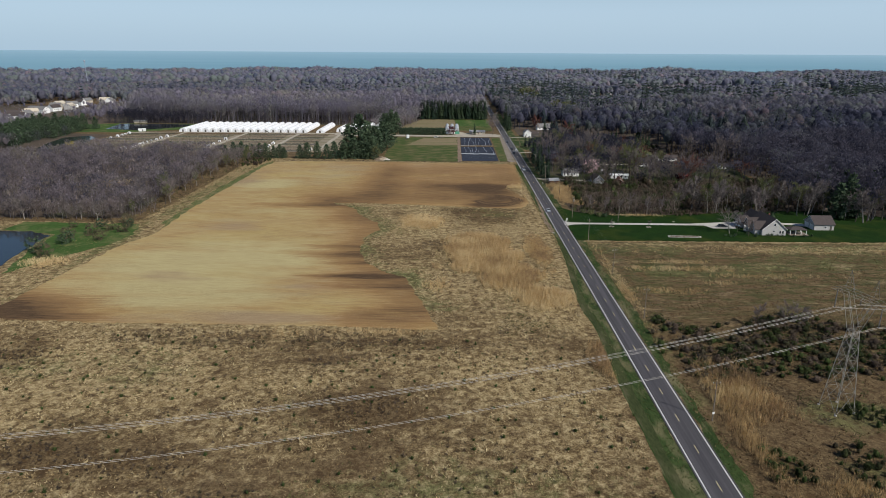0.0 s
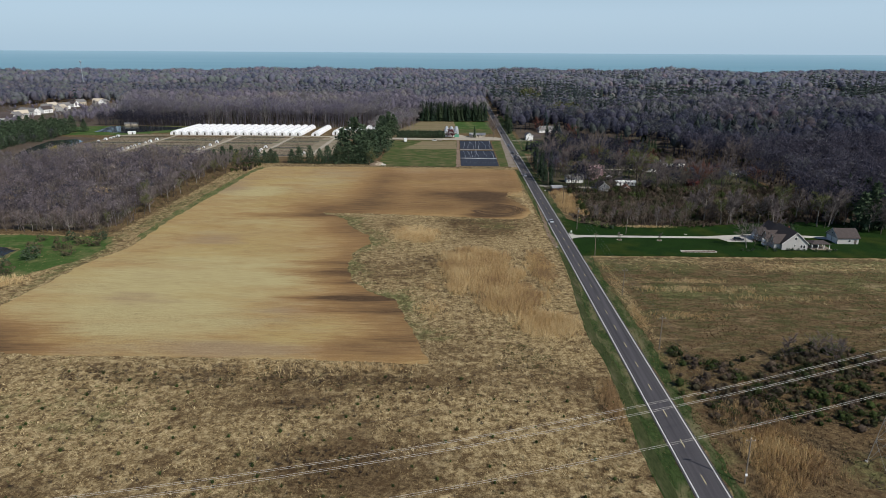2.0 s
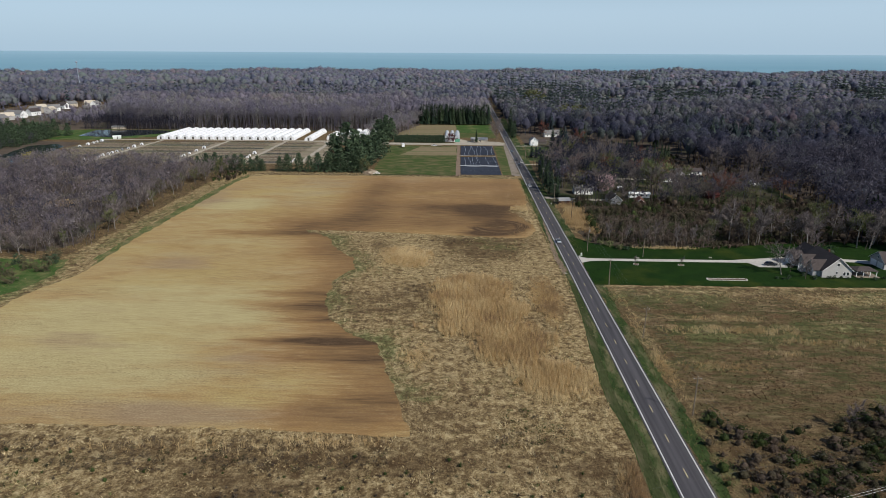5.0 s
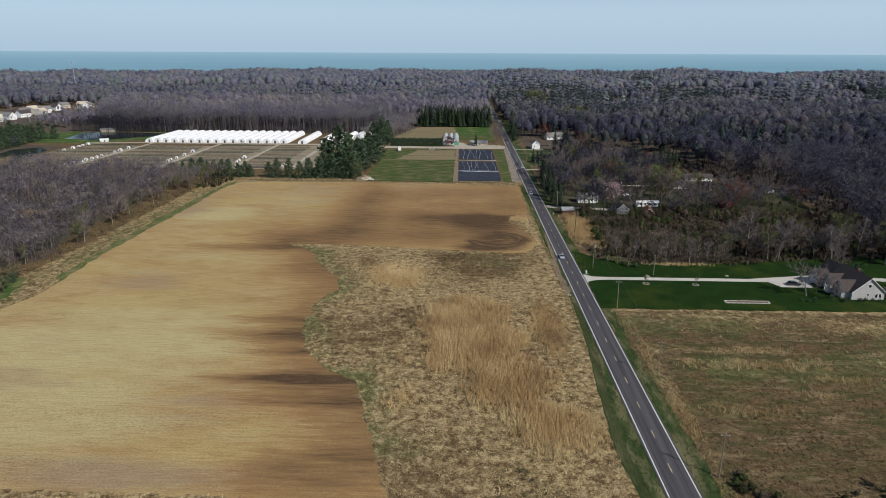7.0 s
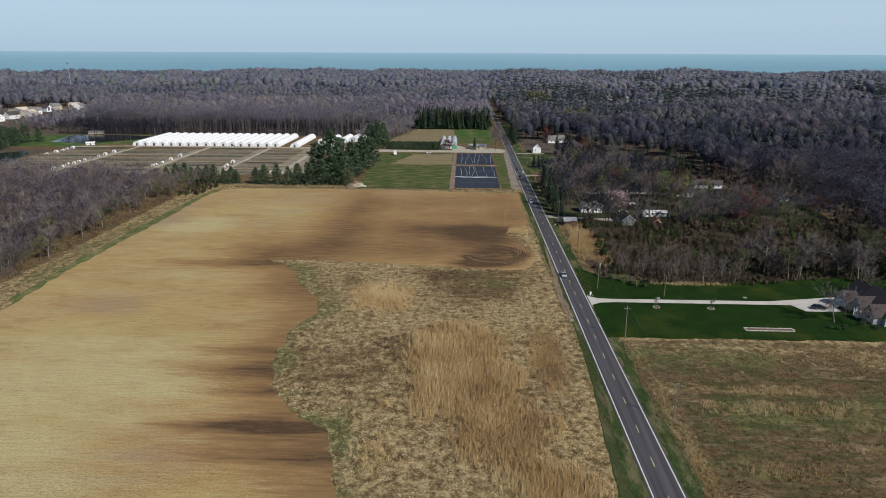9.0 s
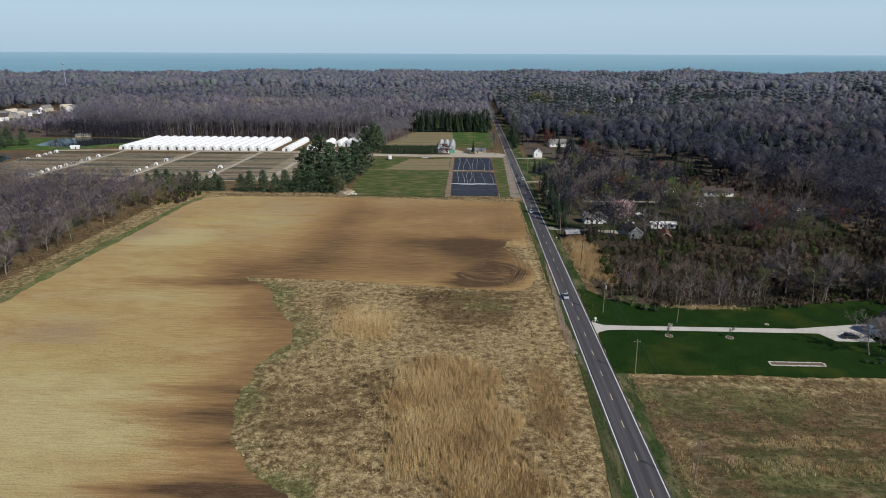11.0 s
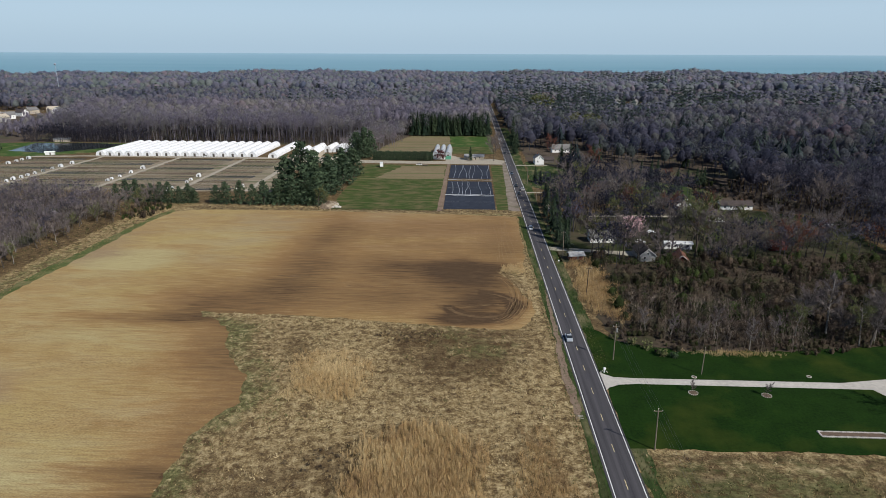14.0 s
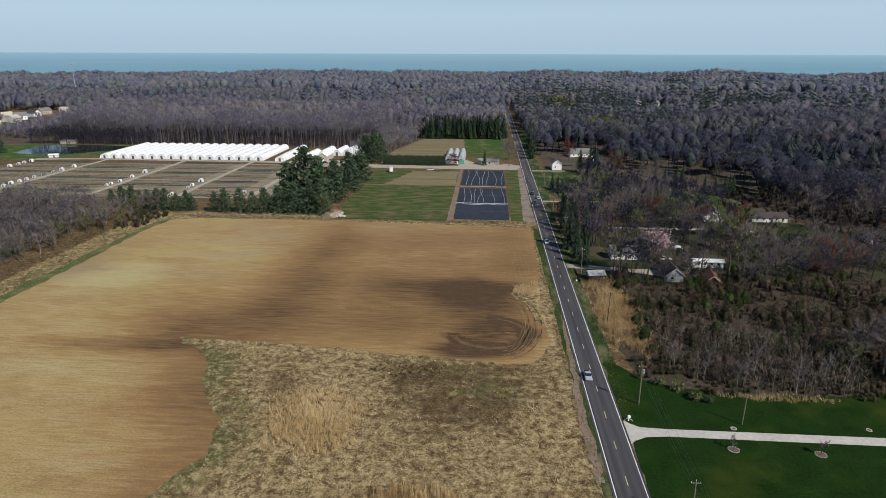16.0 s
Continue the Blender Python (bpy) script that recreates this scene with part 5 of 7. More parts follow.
def pine_crown(seed, whorls=10):
    """A soft, rounded pine crown 1 m high: needle sprays along the whorled branches."""
    r = np.random.default_rng(seed)
    V = []
    for k in range(whorls):
        f = k / (whorls - 1)
        z = 0.08 + 0.86 * f
        reach = 0.30 * (1 - f ** 1.6) ** 0.75 * r.uniform(0.85, 1.1) + 0.03
        arms = 8 if f < 0.7 else 6
        for j in range(arms):
            a = 6.283 * j / arms + k * 0.7 + r.uniform(-0.25, 0.25)
            L = reach * r.uniform(0.7, 1.15)
            for _ in range(13):
                t = r.uniform(0.2, 1.0) ** 0.7
                p = np.array([math.cos(a) * L * t, math.sin(a) * L * t, z + 0.05 * t * t - 0.02]) + r.normal(0, 0.02, 3)
                V.append(p + r.normal(0, 0.030, (3, 3)))
    V = np.array(V).reshape(-1, 3)
    V[:, 2] = np.maximum(V[:, 2], 0.01)
    return V, np.arange(len(V)).reshape(-1, 3)


def column(seed, n=620):
    """A dense clipped evergreen 1 m high, made of small leaf sprays."""
    r = np.random.default_rng(seed)
    a, z = r.uniform(0, 6.283, n), r.uniform(0.0, 1.0, n) ** 0.9
    rad = 0.185 * (1 - z ** 4) ** 0.5 * r.uniform(0.75, 1.1, n)
    p = np.stack([rad * np.cos(a), rad * np.sin(a), z * 0.98], -1)
    V = (p[:, None, :] + r.normal(0, 0.036, (n, 3, 3)) * np.array([1, 1, 1.5])).reshape(-1, 3)
    V[:, 2] = np.maximum(V[:, 2], 0)
    return V, np.arange(3 * n).reshape(-1, 3)


def trunk_only(seed, r0=0.014, top=0.95):
    r = np.random.default_rng(seed)
    V, F = [], []
    for i, z in enumerate((0, 0.3, 0.65, top)):
        c = r.normal(0, 0.006, 2) * (z > 0)
        rad = r0 * (1 - 0.85 * z)
        for j in range(6):
            V.append([c[0] + rad * math.cos(j * 1.047), c[1] + rad * math.sin(j * 1.047), z])
        if i:
            for j in range(6):
                a, b, k = (i - 1) * 6 + j, (i - 1) * 6 + (j + 1) % 6, 6
                F += [[a, b, b + k], [a, b + k, a + k]]
    return np.array(V), np.array(F)


BARE = {}
for kind, args in {"oak": dict(spread=0.42, limbs=10, fork=0.26), "maple": dict(spread=0.33, limbs=11, fork=0.28), "tall": dict(spread=0.24, limbs=9, fork=0.45), "slim": dict(spread=0.17, limbs=10, fork=0.25, sprays=8)}.items():
    for v in range(3):
        wood, crown = bare_tree(100 + 10 * len(kind) + v, **args)
        BARE[kind, v] = (mesh_np("trunk", *wood, M_BARK), {})
        BARE[kind, v][1]["crown"] = crown
CROWNS = {}


def tree(kind, v, x, y, height, label, crown_mat=None, bark=None, name="tree", category="tree", group="", wide=1.0):
    """A bare tree from a prototype; each crown material shares one mesh."""
    crown_mat, bark = crown_mat or M_TWIG, bark or M_BARK
    key = (kind, v, crown_mat.name, bark.name)
    if key not in CROWNS:
        tm = BARE[kind, v][0]
        if bark is not M_BARK:
            tm = tm.copy()
            tm.materials[0] = bark
        CROWNS[key] = (tm, mesh_np("crown", *BARE[kind, v][1]["crown"], crown_mat))
    o = empty(name, pose(x, y, -0.1, 0, 0, random.uniform(0, 360)) @ Matrix.Diagonal((height * wide, height * wide, height, 1)), label, category, group)
    for part_name, me in (("trunk", CROWNS[key][0]), ("crown", CROWNS[key][1])):
        ob = new(part_name, me)
        ob.parent = o
    return o


LEAFY = {}


def plant(key, maker, mat, x, y, height, label, name, category, group="", wide=1.0, stem=M_BARK):
    """A tree or shrub with a leafy or needled crown."""
    if (key, mat.name) not in LEAFY:
        LEAFY[key, mat.name] = (mesh_np("crown", *maker(), mat), mesh_np("trunk", *trunk_only(3), stem))
    crown, stemmesh = LEAFY[key, mat.name]
    o = empty(name, pose(x, y, -0.05, 0, 0, random.uniform(0, 360)) @ Matrix.Diagonal((height * wide, height * wide, height, 1)), label, category, group)
    for part_name, me in (("trunk", stemmesh), ("crown", crown)):
        ob = new(part_name, me)
        ob.parent = o
    return o


def spruce(x, y, h, label="dark green spruce", v=0, wide=1.0, group=""):
    return plant(("fir", v), lambda: fir(200 + v), M_FIR, x, y, h, label, "spruce_tree", "spruce", group, wide)


def pine(x, y, h, label="broad dark green pine", v=0, wide=1.0, group=""):
    return plant(("pine", v), lambda: pine_crown(230 + v), M_PINE, x, y, h, label, "pine_tree", "pine", group, wide)


# pines along the north edge of the field and down to the lane
for i, (x, y, h) in enumerate(((-188, 510, 9), (-180, 507, 12), (-172, 503, 13), (-163, 503, 11), (-152, 501, 12.5), (-145, 500, 10), (-137, 501, 9), (-141, 503, 11), (-157, 502, 12), (-168, 504, 10), (-124, 501, 11), (-118, 500, 13), (-110, 501, 13.5), (-102, 499, 12), (-96, 500, 14))):
    pine(x, y, h, "young green pine in a row behind the field", i % 3, 1.15, "pine row")
for i, (x, y, h) in enumerate(((-88, 500, 15), (-80, 501, 17), (-86, 512, 26), (-77, 514, 34), (-72, 522, 28), (-72, 503, 18), (-66, 500, 17), (-70, 516, 20), (-64, 530, 19), (-68, 545, 21), (-62, 560, 21), (-66, 575, 22), (-60, 588, 20), (-64, 600, 18), (-75, 530, 22), (-72, 560, 20))):
    pine(x, y, h, "tall dark pine in the clump beside the plot", i % 3, 1.2, "pine clump")
for x, y, h in ((-66, 668, 22), (-72, 672, 21), (-62, 676, 22), (-68, 684, 24), (-76, 682, 20)):
    pine(x, y, h, "dark pine behind the farm lane", 1, 1.0, "lane pines")
tree("slim", 0, -64, 497, 14, "bare yellowish sapling before the pines", M_BUD)
tree("slim", 1, -60, 499, 11, "bare sapling before the pines", M_BUD)

# hedge of clipped evergreens
for i in range(27):
    plant(("hedge", i % 3), lambda i=i: column(260 + i % 3), M_PINE, -56 + i * 1.78, 661 + random.uniform(-0.3, 0.3), random.uniform(6.8, 7.6), "clipped evergreen in a thick tall hedge", "hedge_shrub", "shrub", "evergreen hedge", 1.0)
plant("redleaf", lambda: leafy(5, 900, 0.035, 0.15, 0.45), M_REDLEAF, -2.5, 663, 8.5, "dark red-leaved tree before the greenhouses", "tree", "tree")
spruce(22, 664, 12, "single dark spruce before the farm shed")
tree("maple", 0, 41, 662, 24, "large bare tree at the lane's end", M_TWIG, wide=0.9)
tree("oak", 1, 44, 690, 17, "bare tree beside the road", M_TWIG)

# spruces and big bare trees among the eastern houses
for i, (x, y, h) in enumerate(((61.5, 448, 18), (63, 436, 15), (64.5, 424, 14), (66, 470, 17), (69, 455, 18), (63, 482, 16), (68, 492, 17), (65, 508, 15), (66, 577, 11), (69, 572, 10), (71, 460, 15), (60.5, 700, 17), (63, 715, 19), (61, 735, 18), (62, 760, 20), (65, 780, 19), (66, 810, 22))):
    spruce(x, y, h, "tall dark spruce beside the road", i % 3, 1.1, "roadside spruces")
for i, (x, y, h) in enumerate(((92, 640, 17), (98, 634, 19), (104, 640, 15), (165, 569, 12), (170, 566, 13), (174, 570, 12), (160, 573, 11), (178, 575, 12), (150, 600, 12), (144, 604, 11), (138, 606, 10), (156, 606, 12), (186, 640, 14), (190, 646, 15), (120, 660, 16), (126, 668, 18))):
    spruce(x, y, h, "dark spruce between the back yards", i % 3, 1.2, "yard spruces")
for i, (kind, x, y, h, mat, bark, label) in enumerate((
        ("maple", 117, 412, 29, M_BUD, M_BARK, "very tall tree in yellow-green bud"), ("tall", 121, 409, 25, M_TWIG, M_BARK, "tall bare tree with dark trunk"),
        ("maple", 75, 418, 18, M_TWIG, M_BARK, "bare tree beside the white bungalow"), ("maple", 86, 409, 22, M_TWIG, M_BARK, "tall bare tree beside the drive"),
        ("oak", 92, 407, 18, M_TWIG, M_BARK, "spreading bare tree by the grey shed"), ("tall", 108, 414, 23, M_TWIG, M_BARK, "tall bare tree by the red shed"),
        ("maple", 99, 401, 17, M_TWIG, M_BARK, "bare tree at the thicket's edge"), ("oak", 131, 416, 19, M_TWIG, M_BARK, "spreading bare tree with dark limbs"),
        ("maple", 111, 475, 19, M_BUD, M_BARK, "tree in pale bud behind the yards"), ("oak", 101, 490, 24, M_TWIG, M_BARK, "large spreading bare oak"),
        ("oak", 93, 486, 22, M_TWIG, M_BARK, "large bare tree behind the spruces"), ("oak", 111, 496, 22, M_TWIG, M_BARK, "large bare tree behind the spruces"), ("maple", 107, 488, 15, M_REDBUD, M_BARK, "maple in dark red bud"),
        ("maple", 155, 578, 11, M_REDBUD, M_BARK, "small maple in bright red bud"), ("tall", 185, 486, 26, M_TWIG, M_BARK, "tall bare tree at the woods' edge"),
        ("oak", 208, 480, 26, M_TWIG, M_BARK, "large bare oak behind the hut"), ("tall", 202, 487, 23, M_TWIG, M_BARK, "tall bare tree at the woods' edge"), ("oak", 150, 425, 14, M_TWIG, M_BARK, "low spreading bare tree"),
        ("maple", 140, 440, 17, M_TWIG, M_BARK, "bare tree in the yard"), ("maple", 165, 440, 18, M_TWIG, M_BARK, "bare tree in the yard"), ("oak", 178, 430, 17, M_TWIG, M_BARK, "bare tree in the yard"),
        ("maple", 80, 520, 20, M_TWIG, M_BARK, "bare tree behind the roadside spruces"), ("maple", 92, 535, 21, M_BUD, M_BARK, "tree in faint green bud"), ("oak", 84, 560, 18, M_TWIG, M_BARK, "spreading bare tree in a grassy yard"),
        ("maple", 100, 580, 20, M_TWIG, M_BARK, "spreading bare tree in a grassy yard"), ("maple", 112, 610, 20, M_REDBUD, M_BARK, "yard tree in reddish bud"), ("oak", 130, 585, 18, M_TWIG, M_BARK, "spreading bare tree in a grassy yard"), ("maple", 90, 690, 19, M_REDBUD, M_BARK, "tree in reddish bud by the farmhouse"),
        ("maple", 82, 470, 18, M_TWIG, M_BARK, "bare tree behind the bungalow"), ("maple", 72, 500, 17, M_TWIG, M_BARK, "bare tree behind the spruces"), ("oak", 125, 450, 18, M_TWIG, M_BARK, "spreading bare tree in a grassy yard"), ("maple", 123, 470, 18, M_REDBUD, M_BARK, "yard tree in dark red bud"),
        ("slim", 79.0, 300.0, 4.2, M_TWIG, M_BARK, "young bare tree in a mulch ring on the lawn"), ("slim", 97.2, 299.6, 4.6, M_TWIG, M_BARK, "young bare tree in a mulch ring on the lawn"),
        ("oak", 133, 290, 13.2, M_TWIG, M_PALE, "bare garden tree with pale limbs before the house"), ("oak", 141, 297.5, 9, M_TWIG, M_BARK, "spreading bare garden tree by the drive"), ("oak", 140, 285.5, 8, M_TWIG, M_BARK, "dark bare garden tree before the house"), ("maple", 160, 316, 11, M_TWIG, M_BARK, "bare tree on the lawn behind the house"), ("maple", 138, 293, 6.5, M_TWIG, M_BARK, "small bare garden tree"),
        ("slim", 90, 328, 10, M_TWIG, M_PALE, "pale slender bare tree in the thicket"), ("slim", 104, 326, 11, M_TWIG, M_PALE, "pale slender bare tree in the thicket"), ("slim", 83, 333, 9, M_TWIG, M_PALE, "pale slender bare tree in the thicket"),
        ("slim", 112, 330, 10, M_TWIG, M_PALE, "pale slender bare tree in the thicket"), ("slim", 77, 338, 9, M_TWIG, M_PALE, "pale slender bare tree in the thicket"), ("slim", 97, 335, 11, M_TWIG, M_PALE, "pale slender bare tree in the thicket"),
        ("slim", 96, 182.5, 9, M_TWIG, M_BARK, "fine bare tree in the brush"), ("oak", 104, 181, 9, M_TWIG, M_OLDWOOD, "dark bare tree with crooked limbs in the brush"), ("oak", 108, 180, 8, M_TWIG, M_OLDWOOD, "dark broken bare tree in the brush"), ("slim", 113, 184, 7, M_TWIG, M_BARK, "fine bare tree in the brush"),
)):
    tree(kind, i % 3, x, y, h, label, mat, bark)
for x, y, h in ((150, 419, 12), (154, 416, 14), (161, 420, 13), (166, 417, 15), (146, 413, 11), (171, 421, 12), (120, 402, 13), (128, 405, 15)):
    tree("maple", 0, x, y, h, "bare brown tree before the red barn", group="barn trees")
for i in range(46):
    x, y = 70 + (i * 53 % 140), 400 + (i * 31 % 96)
    if not (x > 140 and y > 428) and not any(inside(np.array([x]), np.array([y]), c)[0] for c in ([(70, 424), (106, 424), (106, 448), (70, 448)], [(88, 398), (123, 398), (123, 434), (88, 434)], [(133, 468), (184, 468), (184, 517), (133, 517)], [(56, 398), (78, 398), (78, 430), (56, 430)])):
        tree(("maple", "oak", "tall")[i % 3], i % 3, x, y + 0.06 * (x - 70), 13 + (i * 7 % 9), "bare yard tree with dark branching crown", (M_TWIG, M_BUD, M_TWIG, M_REDBUD, M_TWIG)[i % 5], M_BARK, group="yard trees")
plant("magnolia", lambda: leafy(9, 900, 0.03, 0.2, 0.5), M_BLOSSOM, 97, 440, 11, "magnolia in full pink blossom", "tree", "tree")
plant("magnolia", lambda: leafy(9, 900, 0.03, 0.2, 0.5), M_BLOSSOM, 104, 667, 8, "small tree in pink blossom", "tree", "tree")
M_DULL = plain("dull_leaf", (0.085, 0.075, 0.04), 0.9)
# front row of the western thicket and of the eastern woods
for i in range(34):
    y = 312 + i * 5.2
    tree(("slim", "maple", "tall")[i % 3], i % 3, -167 - 5 * math.sin(i * 0.8) - 0.022 * (y - 312) + random.uniform(-3, 3), y, random.uniform(8.5, 14), "bare brown tree at the thicket's edge", M_TWIG if i % 5 else M_BUD, M_BARK if i % 3 else M_PALE, group="thicket edge trees")
for i in range(13):
    tree(("maple", "slim", "oak")[i % 3], i % 3, -167 + 6 * math.sin(i * 1.9) + 0.5 * i, 454 + 3.6 * i, random.uniform(9, 14), "bare brown tree at the thicket's corner", M_TWIG if i % 4 else M_BUD, group="thicket edge trees")
for i in range(22):
    tree(("slim", "maple")[i % 2], i % 3, -170 - i * 3.2, 304 + random.uniform(-3, 4), random.uniform(8, 13), "bare brown tree above the pond lawn", M_TWIG, M_BARK if i % 3 else M_PALE, group="thicket edge trees")
for i in range(40):
    x = 122 + i * 2.6
    tree(("tall", "slim", "maple")[i % 3], i % 3, x, 336 + 7 * math.sin(i * 0.7) - max(0, x - 180) * 0.55, random.uniform(12, 22), "bare tree at the front of the woods", M_TWIG if i % 6 else M_BUD, M_BARK if i % 2 else M_PALE, group="woods edge trees")
for i in range(30):
    (pine if i % 3 == 0 else spruce)(202 + (i * 37 % 70), 322 + (i * 23 % 48), random.uniform(15, 23), "dark evergreen in the woods behind the garage", i % 3, 1.0, "garage evergreens")
for i, (x, y) in enumerate(((-172, 262), (-168, 276), (-160, 268), (-178, 250), (-156, 282), (-164, 284), (-158, 291), (-176, 270), (-184, 288), (-172, 290), (-162, 297), (-170, 243))):
    plant("bankbush", lambda: leafy(31, 500, 0.05, 0.0, 0.6), M_DULL if i % 3 else M_PINE, x, y, random.uniform(3.5, 6.5), "rounded dull shrub on the pond bank", "shrub", "shrub", "pond bank shrubs")
for i, (x, y, h) in enumerate(((151, 285.6, 1.5), (153.6, 285.6, 1.3), (149, 285.4, 1.5), (144, 286, 1.6), (141, 288.5, 1.6), (143, 284.5, 1.3), (156, 285.5, 1.2), (161, 285, 1.3), (166, 284.8, 1.4), (170, 286, 1.2), (129, 285, 1.2), (133, 284.6, 1.1), (131, 284.2, 1.2), (134.5, 286.5, 1.2))):
    plant("gardenbush", lambda: leafy(33, 220, 0.09, 0.0, 0.6), M_PINE, x, y, h, "low dark evergreen garden bush", "shrub", "shrub", "garden bushes")
for i, (x, y, h) in enumerate(((77, 320.5, 2.6), (80, 319.5, 2.2), (74, 325, 2.8), (70, 327.5, 2.6), (66, 331, 2.4), (163, 312, 5.5))):
    plant("gardenbush", lambda: leafy(33, 220, 0.09, 0.0, 0.6), M_PINE if i in (1, 5) else M_BUD, x, y, h, "green shrub at the thicket's edge", "shrub", "shrub")
plant("willow", lambda: leafy(35, 1200, 0.04, 0.1, 0.5), M_WILLOW, -317, 513, 10, "willow in yellow-green leaf by the pond", "tree", "tree")
for i in range(60):
    pine(-394 - (i * 29 % 56), 552 + (i * 41 % 140), random.uniform(13, 18), "green pine in the plantation before the estate", i % 3, 1.1, "pine plantation")

# ---- woods ----
B_TREES = [dome_bits(100, s, base=0.30, rx=0.25 + 0.03 * (s % 3), size=0.042, lobes=5, trunk=0.011, twig=0.55) for s in range(6)]
TALL = [crown_bits(70, 20 + s, base=0.45, rx=0.16, length=0.11, width=0.0075, trunk=0.0105) for s in range(4)] + [dome_bits(90, 24 + s, base=0.50, rx=0.18, size=0.036, lobes=4, trunk=0.0105, twig=0.5) for s in range(4)]
STEMS = [crown_bits(34, 40 + s, base=0.12, rx=0.21, length=0.2, width=0.0068, trunk=0.009, limbs=7) for s in range(5)]
SAPS = STEMS[:4] + [dome_bits(52, 44 + s, base=0.2, rx=0.25, size=0.05, lobes=4, trunk=0.009, twig=0.65) for s in range(3)]
LIGHT = [dome_bits(64, 50 + s, base=0.36, rx=0.26, size=0.042, lobes=5, trunk=0.011, twig=0.55) for s in range(4)] + [dome_bits(48, 54 + s, base=0.34, rx=0.27, size=0.045, lobes=5, trunk=0.011, twig=0.5, core=5) for s in range(3)]
FUZZ = [dome_bits(20, 60 + s, base=0.25, rx=0.34, size=0.06, lobes=4, trunk=0.012, twig=0.5, core=4) for s in range(9)]
FAR = [dome_bits(12, 70 + s, base=0.25, rx=0.36, size=0.075, lobes=2, trunk=0.015, twig=0.5, core=4) for s in range(9)]
SPRUCE = [conifer_bits(9, 7, 80 + s) for s in range(4)]
FARSPRUCE = [fir(90 + s, 6, 5, radius=0.20) for s in range(3)]


def woods(name, region, spacing, sizes, label, protos, mat=None, clear=(), wide=1.0, hue=None, roll=0.0):
    px, py = [p[0] for p in region], [p[1] for p in region]

    def keep(x, y):
        k = inside(x, y, region) & ~((x > 44) & (x < 63) & (y < 1240))
        for c in clear:
            k &= ~inside(x, y, c)
        return k

    x, y = scatter(min(px), max(px), min(py), max(py), spacing, keep)
    s = rng.uniform(sizes[0], sizes[1], len(x)) * (1 + 0.14 * wobble(x, y, 25) + roll * wobble(x, y, 110))
    tint = np.clip(0.08 + rng.beta(1.2, 1.3, len(x)) * 0.88 * (1 if hue is None else 0.65) + 0.17 * wobble(x, y, 60) + (hue or 0.0), 0, 1)
    return sown(name, protos, x, y, s, tint, mat or M_WOODS, label, "woodland", wide=s * wide * rng.uniform(0.85, 1.2, len(x)))


ESTATE = [(-660, 740), (-478, 740), (-500, 860), (-530, 1000), (-560, 1090), (-680, 1090)]
CLEARINGS = [[(-440, 468), (-322, 482), (-314, 522), (-440, 522)], [(-232, 392), (-206, 380), (-198, 398), (-222, 412)], [(-258, 350), (-236, 346), (-240, 366)], [(-212, 440), (-196, 446), (-206, 462)]]
woods("woods", [(-166, 306), (-158, 318), (-168, 345), (-172, 402), (-176, 442), (-174, 480), (-190, 500), (-225, 512), (-330, 515), (-430, 505), (-420, 420), (-330, 302), (-240, 302)], 4.3, (6.5, 15), "bare brown thicket of young trees", SAPS + B_TREES[:2], M_BROWNWOOD, clear=CLEARINGS, roll=0.25)
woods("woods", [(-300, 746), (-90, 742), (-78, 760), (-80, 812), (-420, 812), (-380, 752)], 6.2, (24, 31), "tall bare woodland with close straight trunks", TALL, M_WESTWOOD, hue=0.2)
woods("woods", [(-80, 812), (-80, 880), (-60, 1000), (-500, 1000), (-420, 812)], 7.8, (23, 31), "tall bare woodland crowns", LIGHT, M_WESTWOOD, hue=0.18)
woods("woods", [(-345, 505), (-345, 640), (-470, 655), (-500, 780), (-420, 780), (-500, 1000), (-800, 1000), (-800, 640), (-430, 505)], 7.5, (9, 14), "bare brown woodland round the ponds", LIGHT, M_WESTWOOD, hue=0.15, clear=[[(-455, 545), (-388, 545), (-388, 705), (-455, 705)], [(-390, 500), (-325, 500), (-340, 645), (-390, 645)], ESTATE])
woods("woods", [(-345, 512), (-340, 530), (-352, 640), (-430, 640), (-450, 560), (-430, 508)], 5, (5, 13), "bare bushes and saplings round the narrow pond", SAPS, clear=[[(-390, 500), (-325, 500), (-335, 640), (-390, 640)]])
woods("woods", [(-92, 690), (-62, 690), (-46, 740), (-42, 822), (-80, 822)], 7, (13, 20), "reddish bare trees behind the nursery rows", B_TREES[:3], M_WESTWOOD, hue=0.35)
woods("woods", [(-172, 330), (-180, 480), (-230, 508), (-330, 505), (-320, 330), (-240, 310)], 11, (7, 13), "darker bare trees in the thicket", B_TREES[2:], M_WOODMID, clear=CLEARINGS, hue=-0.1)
woods("woods", [(-185, 320), (-178, 480), (-230, 508), (-330, 505), (-320, 330), (-240, 310)], 9, (9, 16), "pale-stemmed bare trees in the thicket", STEMS, M_PALEWOOD)
YARDS = [[(60, 398), (110, 396), (212, 420), (215, 480), (150, 520), (135, 560), (66, 660), (60, 440)]]
# Negative hue paints the side-lit eastern woods darker than the western ones
woods("woods", [(188, 340), (220, 312), (300, 300), (420, 400), (520, 540), (180, 560), (206, 500), (214, 420), (195, 365)], 6.5, (17, 26), "bare woodland of tall brown trees", B_TREES + TALL[:2], clear=YARDS, hue=-0.12)
GAP = [[(84, 640), (118, 640), (124, 735), (84, 735)], [(60, 520), (185, 540), (196, 612), (120, 660), (64, 730)]]
woods("woods", [(180, 540), (520, 540), (640, 700), (640, 760), (64, 760), (64, 660)], 8.8, (16, 26), "bare woodland of tall brown trees", LIGHT, M_HAZEWOOD, clear=YARDS + GAP, roll=0.12, wide=1.15)
